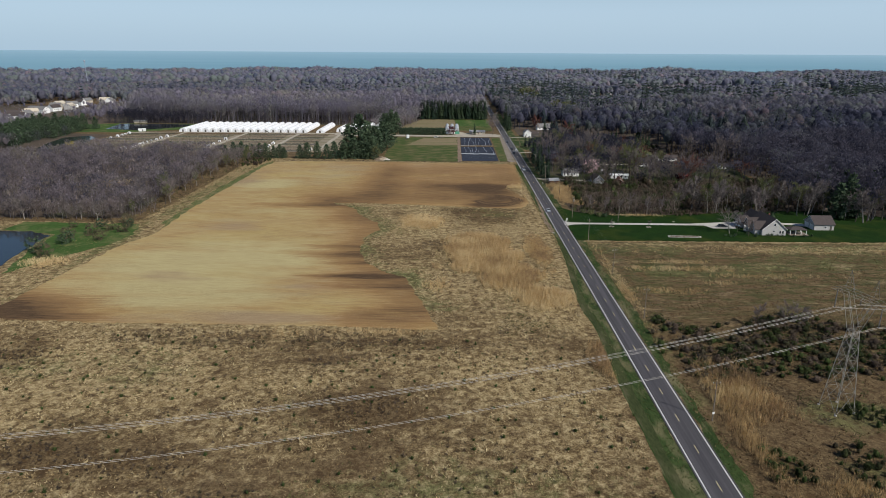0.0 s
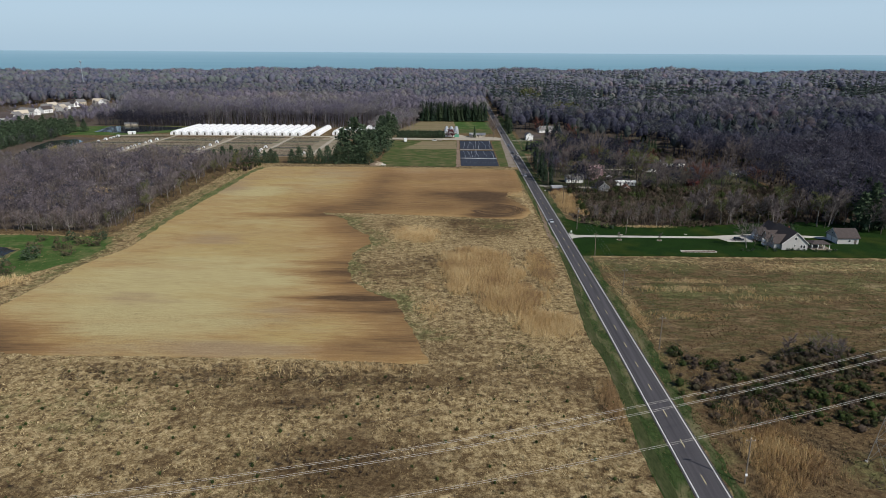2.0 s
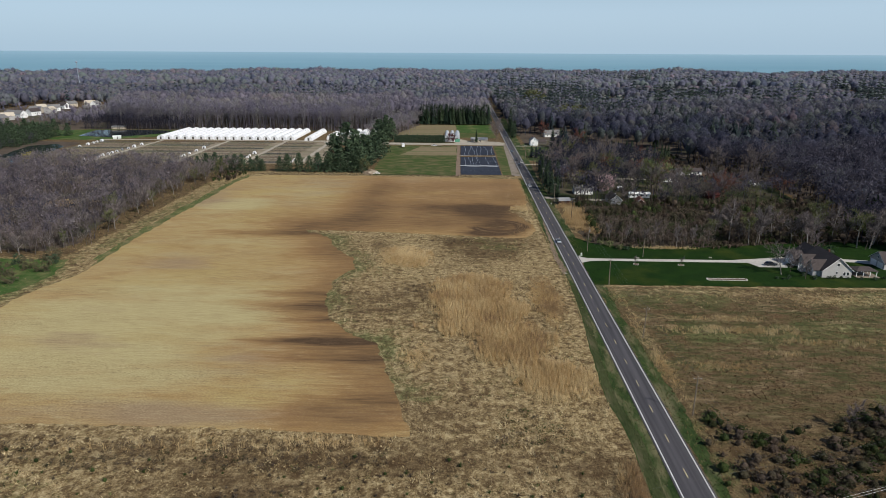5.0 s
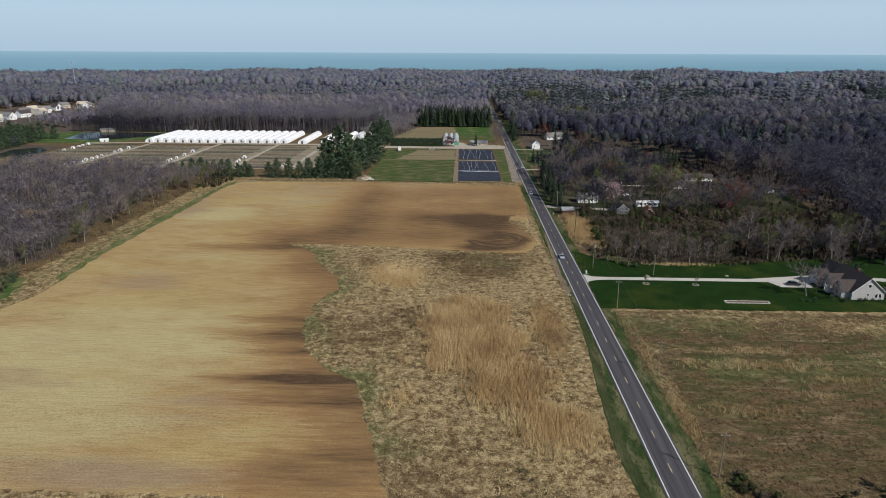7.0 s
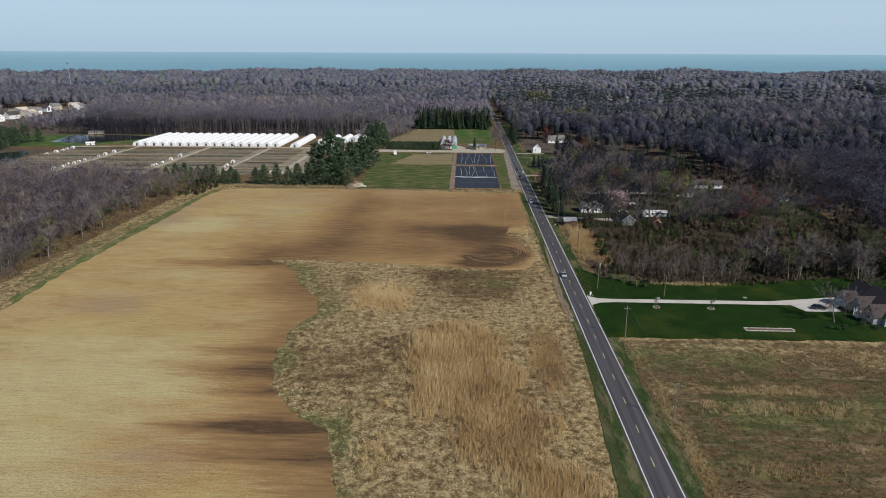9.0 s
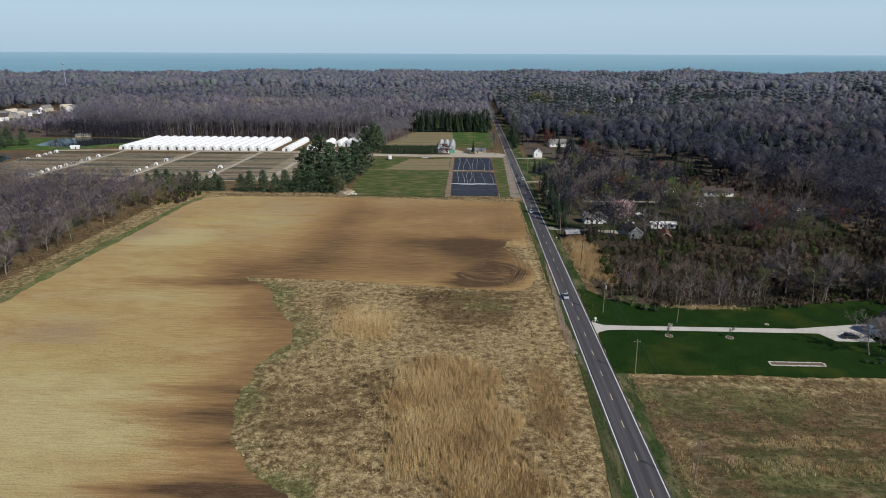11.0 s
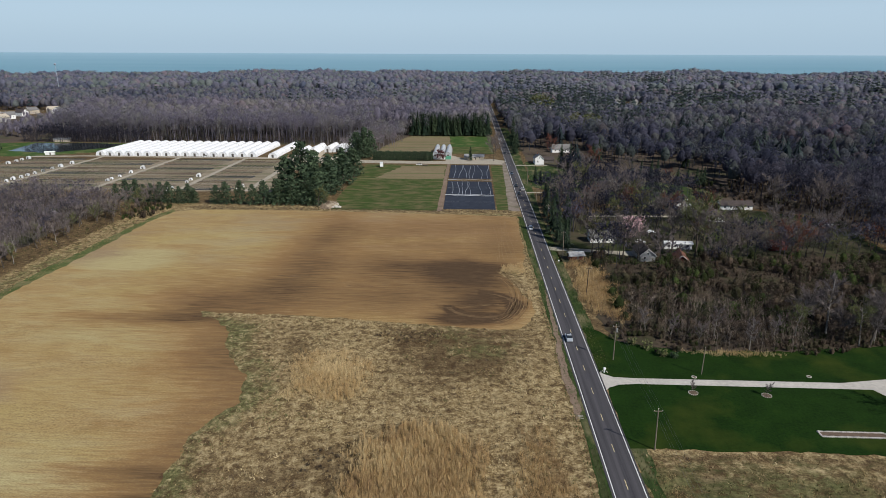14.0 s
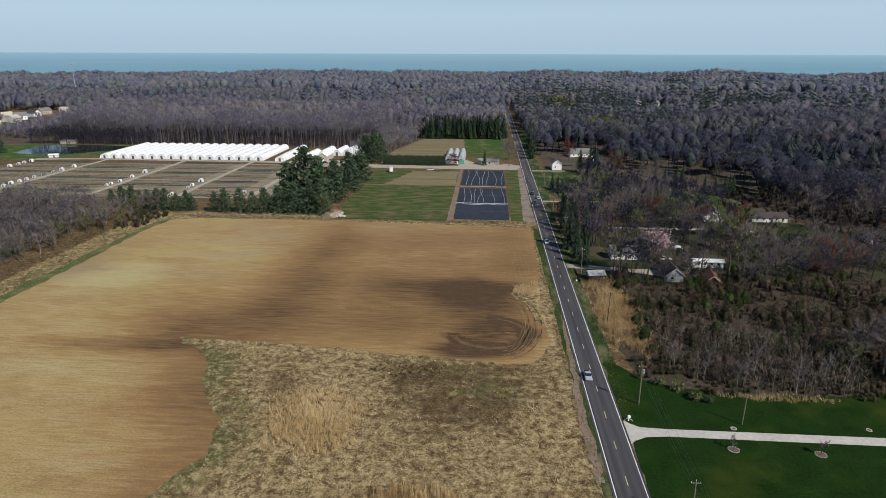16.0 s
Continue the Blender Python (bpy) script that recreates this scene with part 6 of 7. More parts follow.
woods("woods", [(64, 760), (640, 760), (640, 1000), (64, 1000)], 9.2, (15, 25), "bare woodland of brown and reddish trees", LIGHT, M_WOODMID, roll=0.16, wide=1.15)
HOUSES = [[(72, 428), (104, 428), (104, 446), (72, 446)], [(90, 400), (122, 400), (122, 432), (90, 432)], [(135, 470), (182, 470), (182, 515), (135, 515)], [(60, 398), (75, 398), (75, 440), (60, 440)]]
woods("woods", YARDS[0], 8.5, (11, 19), "loose bare trees among the yards", B_TREES, clear=HOUSES + [[(58, 535), (84, 535), (92, 664), (58, 664)], [(138, 430), (206, 434), (210, 478), (184, 486), (184, 520), (138, 500)]], hue=-0.15)
woods("woods", [(92, 505), (150, 522), (160, 540), (120, 556), (92, 560)], 8, (13, 21), "bare trees behind the eastern houses", B_TREES, hue=-0.05)
woods("woods", [(74, 332), (88, 325), (117, 324), (150, 330), (185, 337), (200, 350), (210, 400), (110, 396), (72, 400), (74, 345)], 4.8, (4, 10), "dense low thicket of bare saplings", SAPS, M_THICKET)
woods("woods", [(74, 335), (88, 325), (120, 324), (125, 334), (118, 352), (84, 366), (74, 358)], 3.2, (4, 8.5), "pale bare saplings at the thicket's front", STEMS, M_PALEWOOD)
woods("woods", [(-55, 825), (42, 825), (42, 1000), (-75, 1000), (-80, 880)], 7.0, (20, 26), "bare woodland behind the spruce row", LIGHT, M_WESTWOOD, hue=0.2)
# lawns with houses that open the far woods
LAWNS = [ESTATE]
for i, (cx, cy, rx, ry) in enumerate(((290, 1235, 34, 70), (168, 1220, 26, 60), (392, 1390, 26, 64), (620, 1700, 44, 120), (520, 1940, 44, 130), (-440, 1680, 34, 100), (860, 1500, 40, 90), (130, 1085, 18, 45))):
    LAWNS.append([(cx + rx * math.cos(a) + 0.22 * ry * math.sin(a) * cx / cy, cy + ry * math.sin(a)) for a in [math.pi * k / 6 for k in range(12)]])
    patch("lawn", LAWNS[-1], M_FARGRASS, 0.03, "green clearing with a house in the distant woods", "lawn", step=8, jitter=1.5)
    for k in range(2):
        house(cx + 0.5 * rx * (2 * k - 1) + 0.15 * ry * cx / cy, cy + 0.72 * ry, (5, 60, 100)[(i + k) % 3], 15, 9, 5, 9, (M_WHITE, M_TAN, M_GREYSIDE)[(i + 2 * k) % 3], M_GREYROOF, "pale house in a clearing of the distant woods", group="far houses", windows=2)
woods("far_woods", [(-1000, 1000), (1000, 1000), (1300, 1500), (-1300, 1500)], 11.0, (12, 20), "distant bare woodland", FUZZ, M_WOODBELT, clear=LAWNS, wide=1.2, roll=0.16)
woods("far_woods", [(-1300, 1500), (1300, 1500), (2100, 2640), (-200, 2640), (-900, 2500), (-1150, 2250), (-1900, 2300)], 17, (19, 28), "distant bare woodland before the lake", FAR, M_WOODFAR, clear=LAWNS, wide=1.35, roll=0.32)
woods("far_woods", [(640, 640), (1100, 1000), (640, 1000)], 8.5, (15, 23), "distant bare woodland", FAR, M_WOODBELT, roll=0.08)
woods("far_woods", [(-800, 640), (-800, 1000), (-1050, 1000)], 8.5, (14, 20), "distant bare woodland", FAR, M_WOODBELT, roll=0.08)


woods("woods", ESTATE, 19, (6, 9.5), "small bare trees in the estate gardens", LIGHT, M_WESTWOOD)
woods("woods", [(-410, 746), (-290, 746), (-290, 758), (-420, 758)], 2.6, (8, 17), "dense bare bushes behind the far pond", SAPS, hue=-0.2)


def grove(name, pts, sizes, label, protos=SPRUCE, mat=M_SPRUCE, tint=(0, 1), wide=(0.9, 1.2)):
    x, y = np.array([p[0] for p in pts], float), np.array([p[1] for p in pts], float)
    s = rng.uniform(sizes[0], sizes[1], len(x))
    return sown(name, protos, x, y, s, rng.uniform(tint[0], tint[1], len(x)), mat, label, "trees", wide=s * rng.uniform(wide[0], wide[1], len(x)))


x, y = scatter(-40, 42, 822, 850, 4.2)
grove("spruce_row", list(zip(x, y)), (20, 25), "dark tall spruce windbreak behind the pasture")
far_spruce = lambda x, y: (wobble(x, y, 31) + 0.5 * wobble(y, x, 90) > 0.42)
x, y = scatter(110, 1700, 1030, 2400, 19, far_spruce)
grove("far_spruces", list(zip(x, y)), (24, 37), "clumps of dark spruces in the distant woods", FARSPRUCE, M_FARSPRUCE, wide=(1.1, 1.6))
x, y = scatter(62, 260, 860, 1600, 17, lambda x, y: (wobble(x, y, 30) > -0.1) & (x > 63))
grove("far_spruces", list(zip(x, y)), (22, 32), "dark spruces along the far road", FARSPRUCE, M_FARSPRUCE, wide=(1.0, 1.4))
x, y = scatter(-700, 44, 1020, 2200, 40, lambda x, y: wobble(x, y, 70) > 0.45)
grove("far_spruces", list(zip(x, y)), (22, 32), "scattered dark spruces in the distant woods", FARSPRUCE, M_FARSPRUCE, wide=(1.1, 1.5))
x, y = scatter(110, 420, 610, 880, 21, lambda x, y: wobble(x, y, 33) > 0.35)
grove("far_spruces", list(zip(x, y)), (22, 30), "dark spruces among the eastern woods", SPRUCE, M_FARSPRUCE, wide=(1.0, 1.4))

# ---- power lines ----
def sag(p, q, drop, steps=18):
    p, q = Vector(p), Vector(q)
    return [p.lerp(q, i / steps) - Vector((0, 0, 4 * drop * (i / steps) * (1 - i / steps))) for i in range(steps + 1)]


def cable(pts, r, sides=4):
    """One unbroken tube along a bent line."""
    bm = bmesh.new()
    pts = [Vector(p) for p in pts]
    last = None
    for k, p in enumerate(pts):
        d = (pts[min(k + 1, len(pts) - 1)] - pts[max(k - 1, 0)]).normalized()
        u = d.cross(Vector((0, 0, 1))).normalized()
        v = u.cross(d)
        ring = [bm.verts.new(p + r * (math.cos(a) * u + math.sin(a) * v)) for a in [2 * math.pi * i / sides for i in range(sides)]]
        if last:
            for i in range(sides):
                bm.faces.new((last[i], last[(i + 1) % sides], ring[(i + 1) % sides], ring[i]))
        else:
            bm.faces.new(ring[::-1])
        last = ring
    bm.faces.new(last)
    bmesh.ops.recalc_face_normals(bm, faces=bm.faces[:])
    return bm


POLES = [(61.2, 128, 10.4), (62.5, 187.5, 10.3), (62.5, 230, 10.0), (62.4, 275.3, 10.1), (62.5, 317.5, 10.8), (63.2, 365, 11.5), (61.6, 412, 11), (60.8, 462, 11), (60.5, 515, 11), (60.2, 570, 11)]
for i, (x, y, h) in enumerate(POLES):
    p = empty("utility_pole", pose(x, y, 0, 0.6 * (i % 3 - 1), 1.2 * ((i * 7) % 3 - 1), 0), "weathered wooden utility pole beside the road" if i != 5 else "dark creosoted utility pole in the reeds", "utility pole", "roadside utility poles")
    wood = M_OLDWOOD if i == 5 else M_WOODPOLE
    part("pole", rod((0, 0, -0.3), (0, 0, h), 0.16, 0.11, 8), wood, p)
    arm = part("crossarm", box(-0.9, 0.9, -0.06, 0.06, h - 0.55, h - 0.42, 0.01), wood, p)
    for sx in (-0.8, 0, 0.8):
        z = h - 0.42 if sx else h
        part("insulator", rod((sx, 0, z), (sx, 0, z + 0.22), 0.05, 0.035, 6), M_TRIM, arm, "pale insulator")
    if i == 0:
        part("marker_plate", box(-0.25, 0.25, -0.20, -0.14, 1.9, 2.5, 0.02), M_TRIM, p, "white marker plate")
    if i in (4, 7):
        part("transformer", rod((0.38, 0, h - 2.2), (0.38, 0, h - 1.2), 0.26, sides=10), M_STEEL, p, "grey transformer can")
for (x0, y0, h0), (x1, y1, h1) in zip(POLES, POLES[1:]):
    s = empty("service_wires", pose(0, 0, 0), "thin dark wires strung between the road poles", "wire", "road wires")
    for dx, dz, dr in ((-0.8, -0.2, 0.7), (0, 0.22, 0.7), (0.8, -0.2, 0.7), (0.1, -2.8, 0.9)):
        part("wire", cable(sag((x0 + dx, y0, h0 + dz), (x1 + dx, y1, h1 + dz), dr, 10), 0.016), M_THINWIRE, s)
lp = empty("flagpole", pose(84.6, 310.2, 0, 0, 0.8, 0), "plain grey wooden pole on the lawn", "pole")
part("pole", rod((0, 0, -0.2), (0, 0, 8), 0.14, 0.10, 8), M_WOODPOLE, lp)
part("cap", rod((0, 0, 8), (0, 0, 8.12), 0.13, 0.04, 8), M_STEEL, lp)

M_TOWER = plain("weathered_steel", (0.27, 0.26, 0.23), 0.7, 0.2, scale=0.8, amount=0.25)
# the lattice tower and its conductors
LINE = math.degrees(math.atan2(0.225, 0.974))
tower = empty("transmission_tower", pose(93.4, 134.0, 0, 0, 0, LINE), "galvanised steel lattice transmission tower in the meadow", "transmission tower")
half = lambda z: 2.6 + (0.85 - 2.6) * z / 21
levels = [0, 5.5, 10, 13.8, 16.8, 19.2, 21]
corner = [(-1, -1), (1, -1), (1, 1), (-1, 1)]
for cx, cy in corner:
    part("leg", rod((cx * 2.6, cy * 2.6, -0.2), (cx * 0.85, cy * 0.85, 21), 0.072, 0.08, 4), M_TOWER, tower)
    part("footing", rod((cx * 2.6, cy * 2.6, -0.3), (cx * 2.6, cy * 2.6, 0.25), 0.35, 0.3, 8), M_CONCRETE, tower)
for z0, z1 in zip(levels, levels[1:]):
    a, c = half(z0), half(z1)
    for k in range(4):
        (x0, y0), (x1, y1) = corner[k], corner[(k + 1) % 4]
        bm = rod((x0 * a, y0 * a, z0), (x1 * c, y1 * c, z1), 0.040, sides=3)
        rod((x1 * a, y1 * a, z0), (x0 * c, y0 * c, z1), 0.040, sides=3, bm=bm)
        rod((x0 * c, y0 * c, z1), (x1 * c, y1 * c, z1), 0.040, sides=3, bm=bm)
        part("brace", bm, M_TOWER, tower)
# fork, bridge and peaks; the bridge lies across the line
for sy in (-1, 1):
    bm = bmesh.new()
    for sx in (-0.95, 0.95):
        rod((sx, 0.95 * sy, 21), (sx * 0.8, 3.9 * sy, 28.6), 0.054, sides=4, bm=bm)
        rod((sx, -0.2 * sy, 22.2), (sx * 0.8, 2.7 * sy, 28.6), 0.043, sides=4, bm=bm)
        rod((sx, 0.95 * sy, 21), (sx, -0.2 * sy, 22.2), 0.036, sides=3, bm=bm)
        for t in (0.25, 0.5, 0.75):
            rod((sx * 0.9, (0.95 + 2.95 * t) * sy, 21 + 7.6 * t), (sx * 0.9, (-0.2 + 2.9 * (t + 0.12)) * sy, 22.2 + 6.4 * (t + 0.12)), 0.032, sides=3, bm=bm)
    for t in (0.2, 0.5, 0.8):
        rod((-0.9, (0.95 + 2.95 * t) * sy, 21 + 7.6 * t), (0.9, (0.95 + 2.95 * t) * sy, 21 + 7.6 * t), 0.032, sides=3, bm=bm)
    part("fork", bm, M_TOWER, tower)
    bm = rod((0.8, 3.9 * sy, 30.0), (0, 3.6 * sy, 34.4), 0.043, sides=3)
    rod((-0.8, 3.9 * sy, 30.0), (0, 3.6 * sy, 34.4), 0.043, sides=3, bm=bm)
    rod((0, 1.9 * sy, 30.0), (0, 3.6 * sy, 34.4), 0.043, sides=3, bm=bm)
    for t in (0.3, 0.6):
        rod((0.8 * (1 - t), (3.9 - 0.3 * t) * sy, 30.0 + 4.4 * t), (-0.8 * (1 - t), (3.9 - 0.3 * t) * sy, 30.0 + 4.4 * t), 0.029, sides=3, bm=bm)
        rod((0, (1.9 + 1.7 * t) * sy, 30.0 + 4.4 * t), (0.8 * (1 - t), (3.9 - 0.3 * t) * sy, 30.0 + 4.4 * t), 0.029, sides=3, bm=bm)
    part("peak", bm, M_TOWER, tower)
bm = bmesh.new()
for sx in (-0.8, 0.8):
    rod((sx, -7.6, 28.7), (sx, 7.6, 28.7), 0.043, sides=4, bm=bm)
    rod((sx, -5.2, 30.0), (sx, 5.2, 30.0), 0.043, sides=4, bm=bm)
    for sy in (-1, 1):
        rod((sx, 5.2 * sy, 30.0), (sx * 0.2, 7.8 * sy, 28.7), 0.036, sides=3, bm=bm)
    for i in range(10):
        y0, y1 = -5.2 + i * 1.04, -5.2 + (i + 1) * 1.04
        rod((sx, y0, 28.7 if i % 2 else 30.0), (sx, y1, 30.0 if i % 2 else 28.7), 0.032, sides=3, bm=bm)
for i in range(8):
    rod((-0.8, -7 + 2 * i, 28.7), (0.8, -6 + 2 * i if i < 7 else 7, 28.7), 0.032, sides=3, bm=bm)
part("bridge", bm, M_TOWER, tower)
ends = []
for y, z in ((-5.9, 24.1), (-0.3, 27.4), (6.4, 24.1)):
    part("insulator_string", rod((0, y, 28.7), (0, y, z), 0.11, 0.11, 8), M_GREYROOF, tower, "dark insulator string")
    ends.append((y, z))
m, m_far = pose(93.4, 134.0, 0, 0, 0, LINE), pose(94.5, 137.4, 0, 0, 0, LINE)
for y, z in ends:
    w = empty("transmission_line", pose(0, 0, 0), "twin pale conductors of the transmission line", "power line", "transmission conductors")
    for off in (-0.23, 0.23):
        part("conductor", cable(sag(m @ Vector((0, y + off, z)), m_far @ Vector((-330, y + off, z + 1)), 12.9, 40), 0.024), M_WIRE, w)
        part("conductor", cable(sag(m @ Vector((0, y + off, z)), m_far @ Vector((300, y + off, z + 1)), 11, 24), 0.024), M_WIRE, w)
for y in (-3.6, 3.6):
    w = empty("shield_wire", pose(0, 0, 0), "thin shield wire over the transmission line", "power line", "shield wires")
    part("wire", cable(sag(m @ Vector((0, y, 34.4)), m_far @ Vector((-330, y, 34)), 9, 40), 0.006), M_THINWIRE, w)
    part("wire", cable(sag(m @ Vector((0, y, 34.4)), m_far @ Vector((300, y, 34)), 8, 24), 0.006), M_THINWIRE, w)

# ---- vehicles ----
M_TYRE = plain("tyre", (0.02, 0.02, 0.02), 0.9)
M_LAMP = plain("lamp_glass", (0.7, 0.7, 0.68), 0.2)
M_TAIL = plain("tail_lamp", (0.30, 0.02, 0.02), 0.3)
PAINT = {k: plain("paint_" + k, c, 0.3, 0.3, 0.5, 0.05, 0.5) for k, c in (("silver", (0.50, 0.53, 0.56)), ("white", (0.78, 0.78, 0.77)), ("dark", (0.035, 0.04, 0.05)), ("blue", (0.10, 0.14, 0.20)), ("red", (0.30, 0.04, 0.04)))}


def car(x, y, turn, colour, label, pickup=False, name="car", z=0.10):
    """A car 4.8 m long that faces along its own -y."""
    c = empty(name, pose(x, y, z, 0, 0, turn), label, name.replace("_", " "))
    side = [(-2.4, 0.42), (-2.4, 0.78), (-1.2, 0.95), (2.35, 0.98), (2.4, 0.45), (2.2, 0.3), (-2.2, 0.3)]
    bm = prism(side, -0.9, 0.9, axis="x")
    bmesh.ops.bevel(bm, geom=bm.edges[:], offset=0.06, segments=2, affect="EDGES")
    body = part("body", bm, PAINT[colour], c)
    cab = [(-1.15, 0.94), (-0.45, 1.5), (0.55 if pickup else 1.5, 1.52), (0.75 if pickup else 2.15, 0.96)]
    bm = prism(cab, -0.78, 0.78, axis="x")
    bmesh.ops.bevel(bm, geom=bm.edges[:], offset=0.05, segments=2, affect="EDGES")
    cabin = part("cabin", bm, M_GLASS, c, "dark glazed cabin")
    part("roof_panel", box(-0.70, 0.70, -0.42, 0.5 if pickup else 1.45, 1.51, 1.56, 0.02), PAINT[colour], cabin)
    if pickup:
        part("load_bed", box(-0.72, 0.72, 0.95, 2.25, 0.985, 1.0), M_TYRE, body, "dark load bed")
    for wx in (-0.82, 0.82):
        for wy in (-1.5, 1.45):
            wheel = part("wheel", rod((wx - 0.11, wy, 0.33), (wx + 0.11, wy, 0.33), 0.33, sides=12), M_TYRE, c)
            part("rim", rod((wx + (0.112 if wx > 0 else -0.112), wy, 0.33), (wx + (0.12 if wx > 0 else -0.12), wy, 0.33), 0.2, sides=10), M_STEEL, wheel)
        part("headlight", box(wx - 0.18 if wx > 0 else wx - 0.05, wx + 0.05 if wx > 0 else wx + 0.18, -2.42, -2.36, 0.58, 0.74, 0.01), M_LAMP, c)
        part("tail_light", box(wx - 0.06, wx + 0.06, 2.36, 2.42, 0.62, 0.9, 0.01), M_TAIL, c)
    return c


car(51.9, 330, 0, "silver", "silver pickup truck driving on the road", True, "pickup_truck")
car(51.9, 455, 0, "white", "white car on the road")
car(51.9, 535, 0, "dark", "dark car on the road")
car(52.0, 560, 0, "dark", "dark car on the far road")
car(55.0, 548, 180, "white", "white car on the far road")
car(51.9, 604, 0, "blue", "blue car on the far road")
car(52, 700, 0, "dark", "dark car on the far road")
car(51.9, 790, 0, "white", "white car on the far road")
car(100, 434, 80, "white", "white car parked beside the bungalow", z=0.03)
car(151, 474, 85, "white", "white car parked in a back yard", z=0.03)
car(134, 301, 90, "dark", "dark car parked on the concrete drive", z=0.09)
car(-18, 638, 90, "white", "white pickup parked on the farm lane", True, "pickup_truck", 0.05)
car(-104, 662, 80, "dark", "dark car parked in the nursery yard", z=0.05)
car(-98, 661, 85, "dark", "dark car parked in the nursery yard", z=0.05)
car(-112, 661, 95, "white", "white car parked in the nursery yard", z=0.05)
car(-199, 667, 90, "white", "white pickup before the hoop houses", True, "pickup_truck", 0.08)
tr = empty("box_trailer", pose(-46, 628, 0, 0, 0, 8), "white box trailer parked by the plot", "trailer")
part("box", box(-1.3, 1.3, -3, 3, 0.8, 3.6, 0.05), PAINT["white"], tr)
part("door", box(-1.2, 1.2, -3.05, -3.0, 0.9, 3.5, 0.01), M_TRIM, tr)
for wx in (-1.15, 1.15):
    for wy in (0.4, 1.4):
        part("wheel", rod((wx - 0.12, wy, 0.42), (wx + 0.12, wy, 0.42), 0.42, sides=12), M_TYRE, tr)
tl = empty("flat_trailer", pose(-13, 636, 0), "low flat farm trailer on the lane", "trailer")
part("bed", box(-2.2, 2.2, -1.1, 1.1, 0.6, 0.8, 0.02), M_WOODPOLE, tl)
for wx in (-1.2, 1.2):
    part("wheel", rod((wx, -1.0, 0.35), (wx, -0.8, 0.35), 0.35, sides=10), M_TYRE, tl)
    part("wheel", rod((wx, 0.8, 0.35), (wx, 1.0, 0.35), 0.35, sides=10), M_TYRE, tl)

# ---- black mats with their white hoses ----
M_HOSE = plain("grey_hose", (0.42, 0.44, 0.47), 0.6)
for y0, y1 in ((495, 531.2), (532.4, 575), (585, 640)):
    mat_ = empty("weed_mat", pose(0, 0, 0), "black woven weed mat pegged over the nursery plot", "ground mat", "black mats")
    bm = box(6.8, 36.2, y0, y1, 0.0, 0.10, 0.03)
    part("sheet", bm, M_TARP, mat_)
    part("seam", box(6.8, 36.2, y0 + (y1 - y0) * 0.5, y0 + (y1 - y0) * 0.5 + 0.12, 0.10, 0.112), M_GREYROOF, mat_, "grey seam")
random.seed(4)
for y0, y1, xs_ in ((534, 573, (10.5, 14.5, 17, 19.5, 21.5, 28.5, 34.2)), (586, 639, (10.5, 14.5, 18.5, 21.5, 24, 29.5, 34.5))):
    for k, x in enumerate(xs_):
        hs = empty("irrigation_hose", pose(0, 0, 0), "white irrigation hose snaking over the black mat", "hose", "irrigation hoses")
        amp, ph = random.uniform(0.4, 1.6), random.uniform(0, 6)
        part("hose", cable([(x + amp * math.sin(ph + i * 0.25) * (0.4 + i / 16), y0 + (y1 - y0) * i / 16, 0.16) for i in range(17)], 0.10), M_HOSE, hs)
for y in (532, 580):
    hs = empty("irrigation_hose", pose(0, 0, 0), "straight white supply hose across the black mats", "hose", "irrigation hoses")
    part("hose", cable([(6.5 + 30 * i / 12, y + 0.4 * math.sin(i), 0.18) for i in range(13)], 0.2 if y < 550 else 0.12), M_HOSE, hs)
for i in range(4):
    hs = empty("irrigation_hose", pose(0, 0, 0), "white hose heaped at the mat's corner", "hose", "irrigation hoses")
    part("hose", cable([(10 + i * 5 + 2.0 * k, 531 - 2.2 * abs(math.sin(k * 0.5 + i)) , 0.16) for k in range(6)], 0.12), M_HOSE, hs)

# ---- nursery beds ----
POTS = [bush_bits(3, 300 + s, leaf=0.16, spread=0.4) for s in range(4)]
M_POTGREEN = plain("nursery_evergreens", (0.055, 0.066, 0.036), 0.9, scale=0.5, amount=0.5)
M_POTBROWN = plain("nursery_dormant_shrubs", (0.150, 0.098, 0.068), 0.9, scale=0.5, amount=0.4)
n = Nodes("nursery_plants", 0.9, 0, 0.15)
M_POTS = n.done(n.mix(n.island(), n.ramp(n.luck(), (0.0, (0.045, 0.040, 0.030)), (0.35, (0.055, 0.075, 0.030)), (0.7, (0.13, 0.10, 0.06)), (1.0, (0.05, 0.06, 0.045))), n.ramp(n.luck(), (0.0, (0.17, 0.14, 0.10)), (0.5, (0.15, 0.17, 0.08)), (1.0, (0.26, 0.22, 0.15)))))


def bed_mesh(length, seed, mat_):
    r = np.random.default_rng(seed)
    k = int(length * 1.1)
    x = np.concatenate([np.linspace(0, length, k)] * 2) + r.uniform(-0.3, 0.3, 2 * k)
    y = np.concatenate([np.full(k, -0.7), np.full(k, 0.7)]) + r.uniform(-0.3, 0.3, 2 * k)
    V, F, at = [], [], 0
    for px_, py_ in zip(x, y):
        v, f = POTS[r.integers(0, 4)]
        V.append(v * r.uniform(0.7, 1.3) + np.array([px_, py_, 0.06]))
        F.append(f + at)
        at += len(v)
    return mesh_np("planting", np.concatenate(V), np.concatenate(F), mat_)


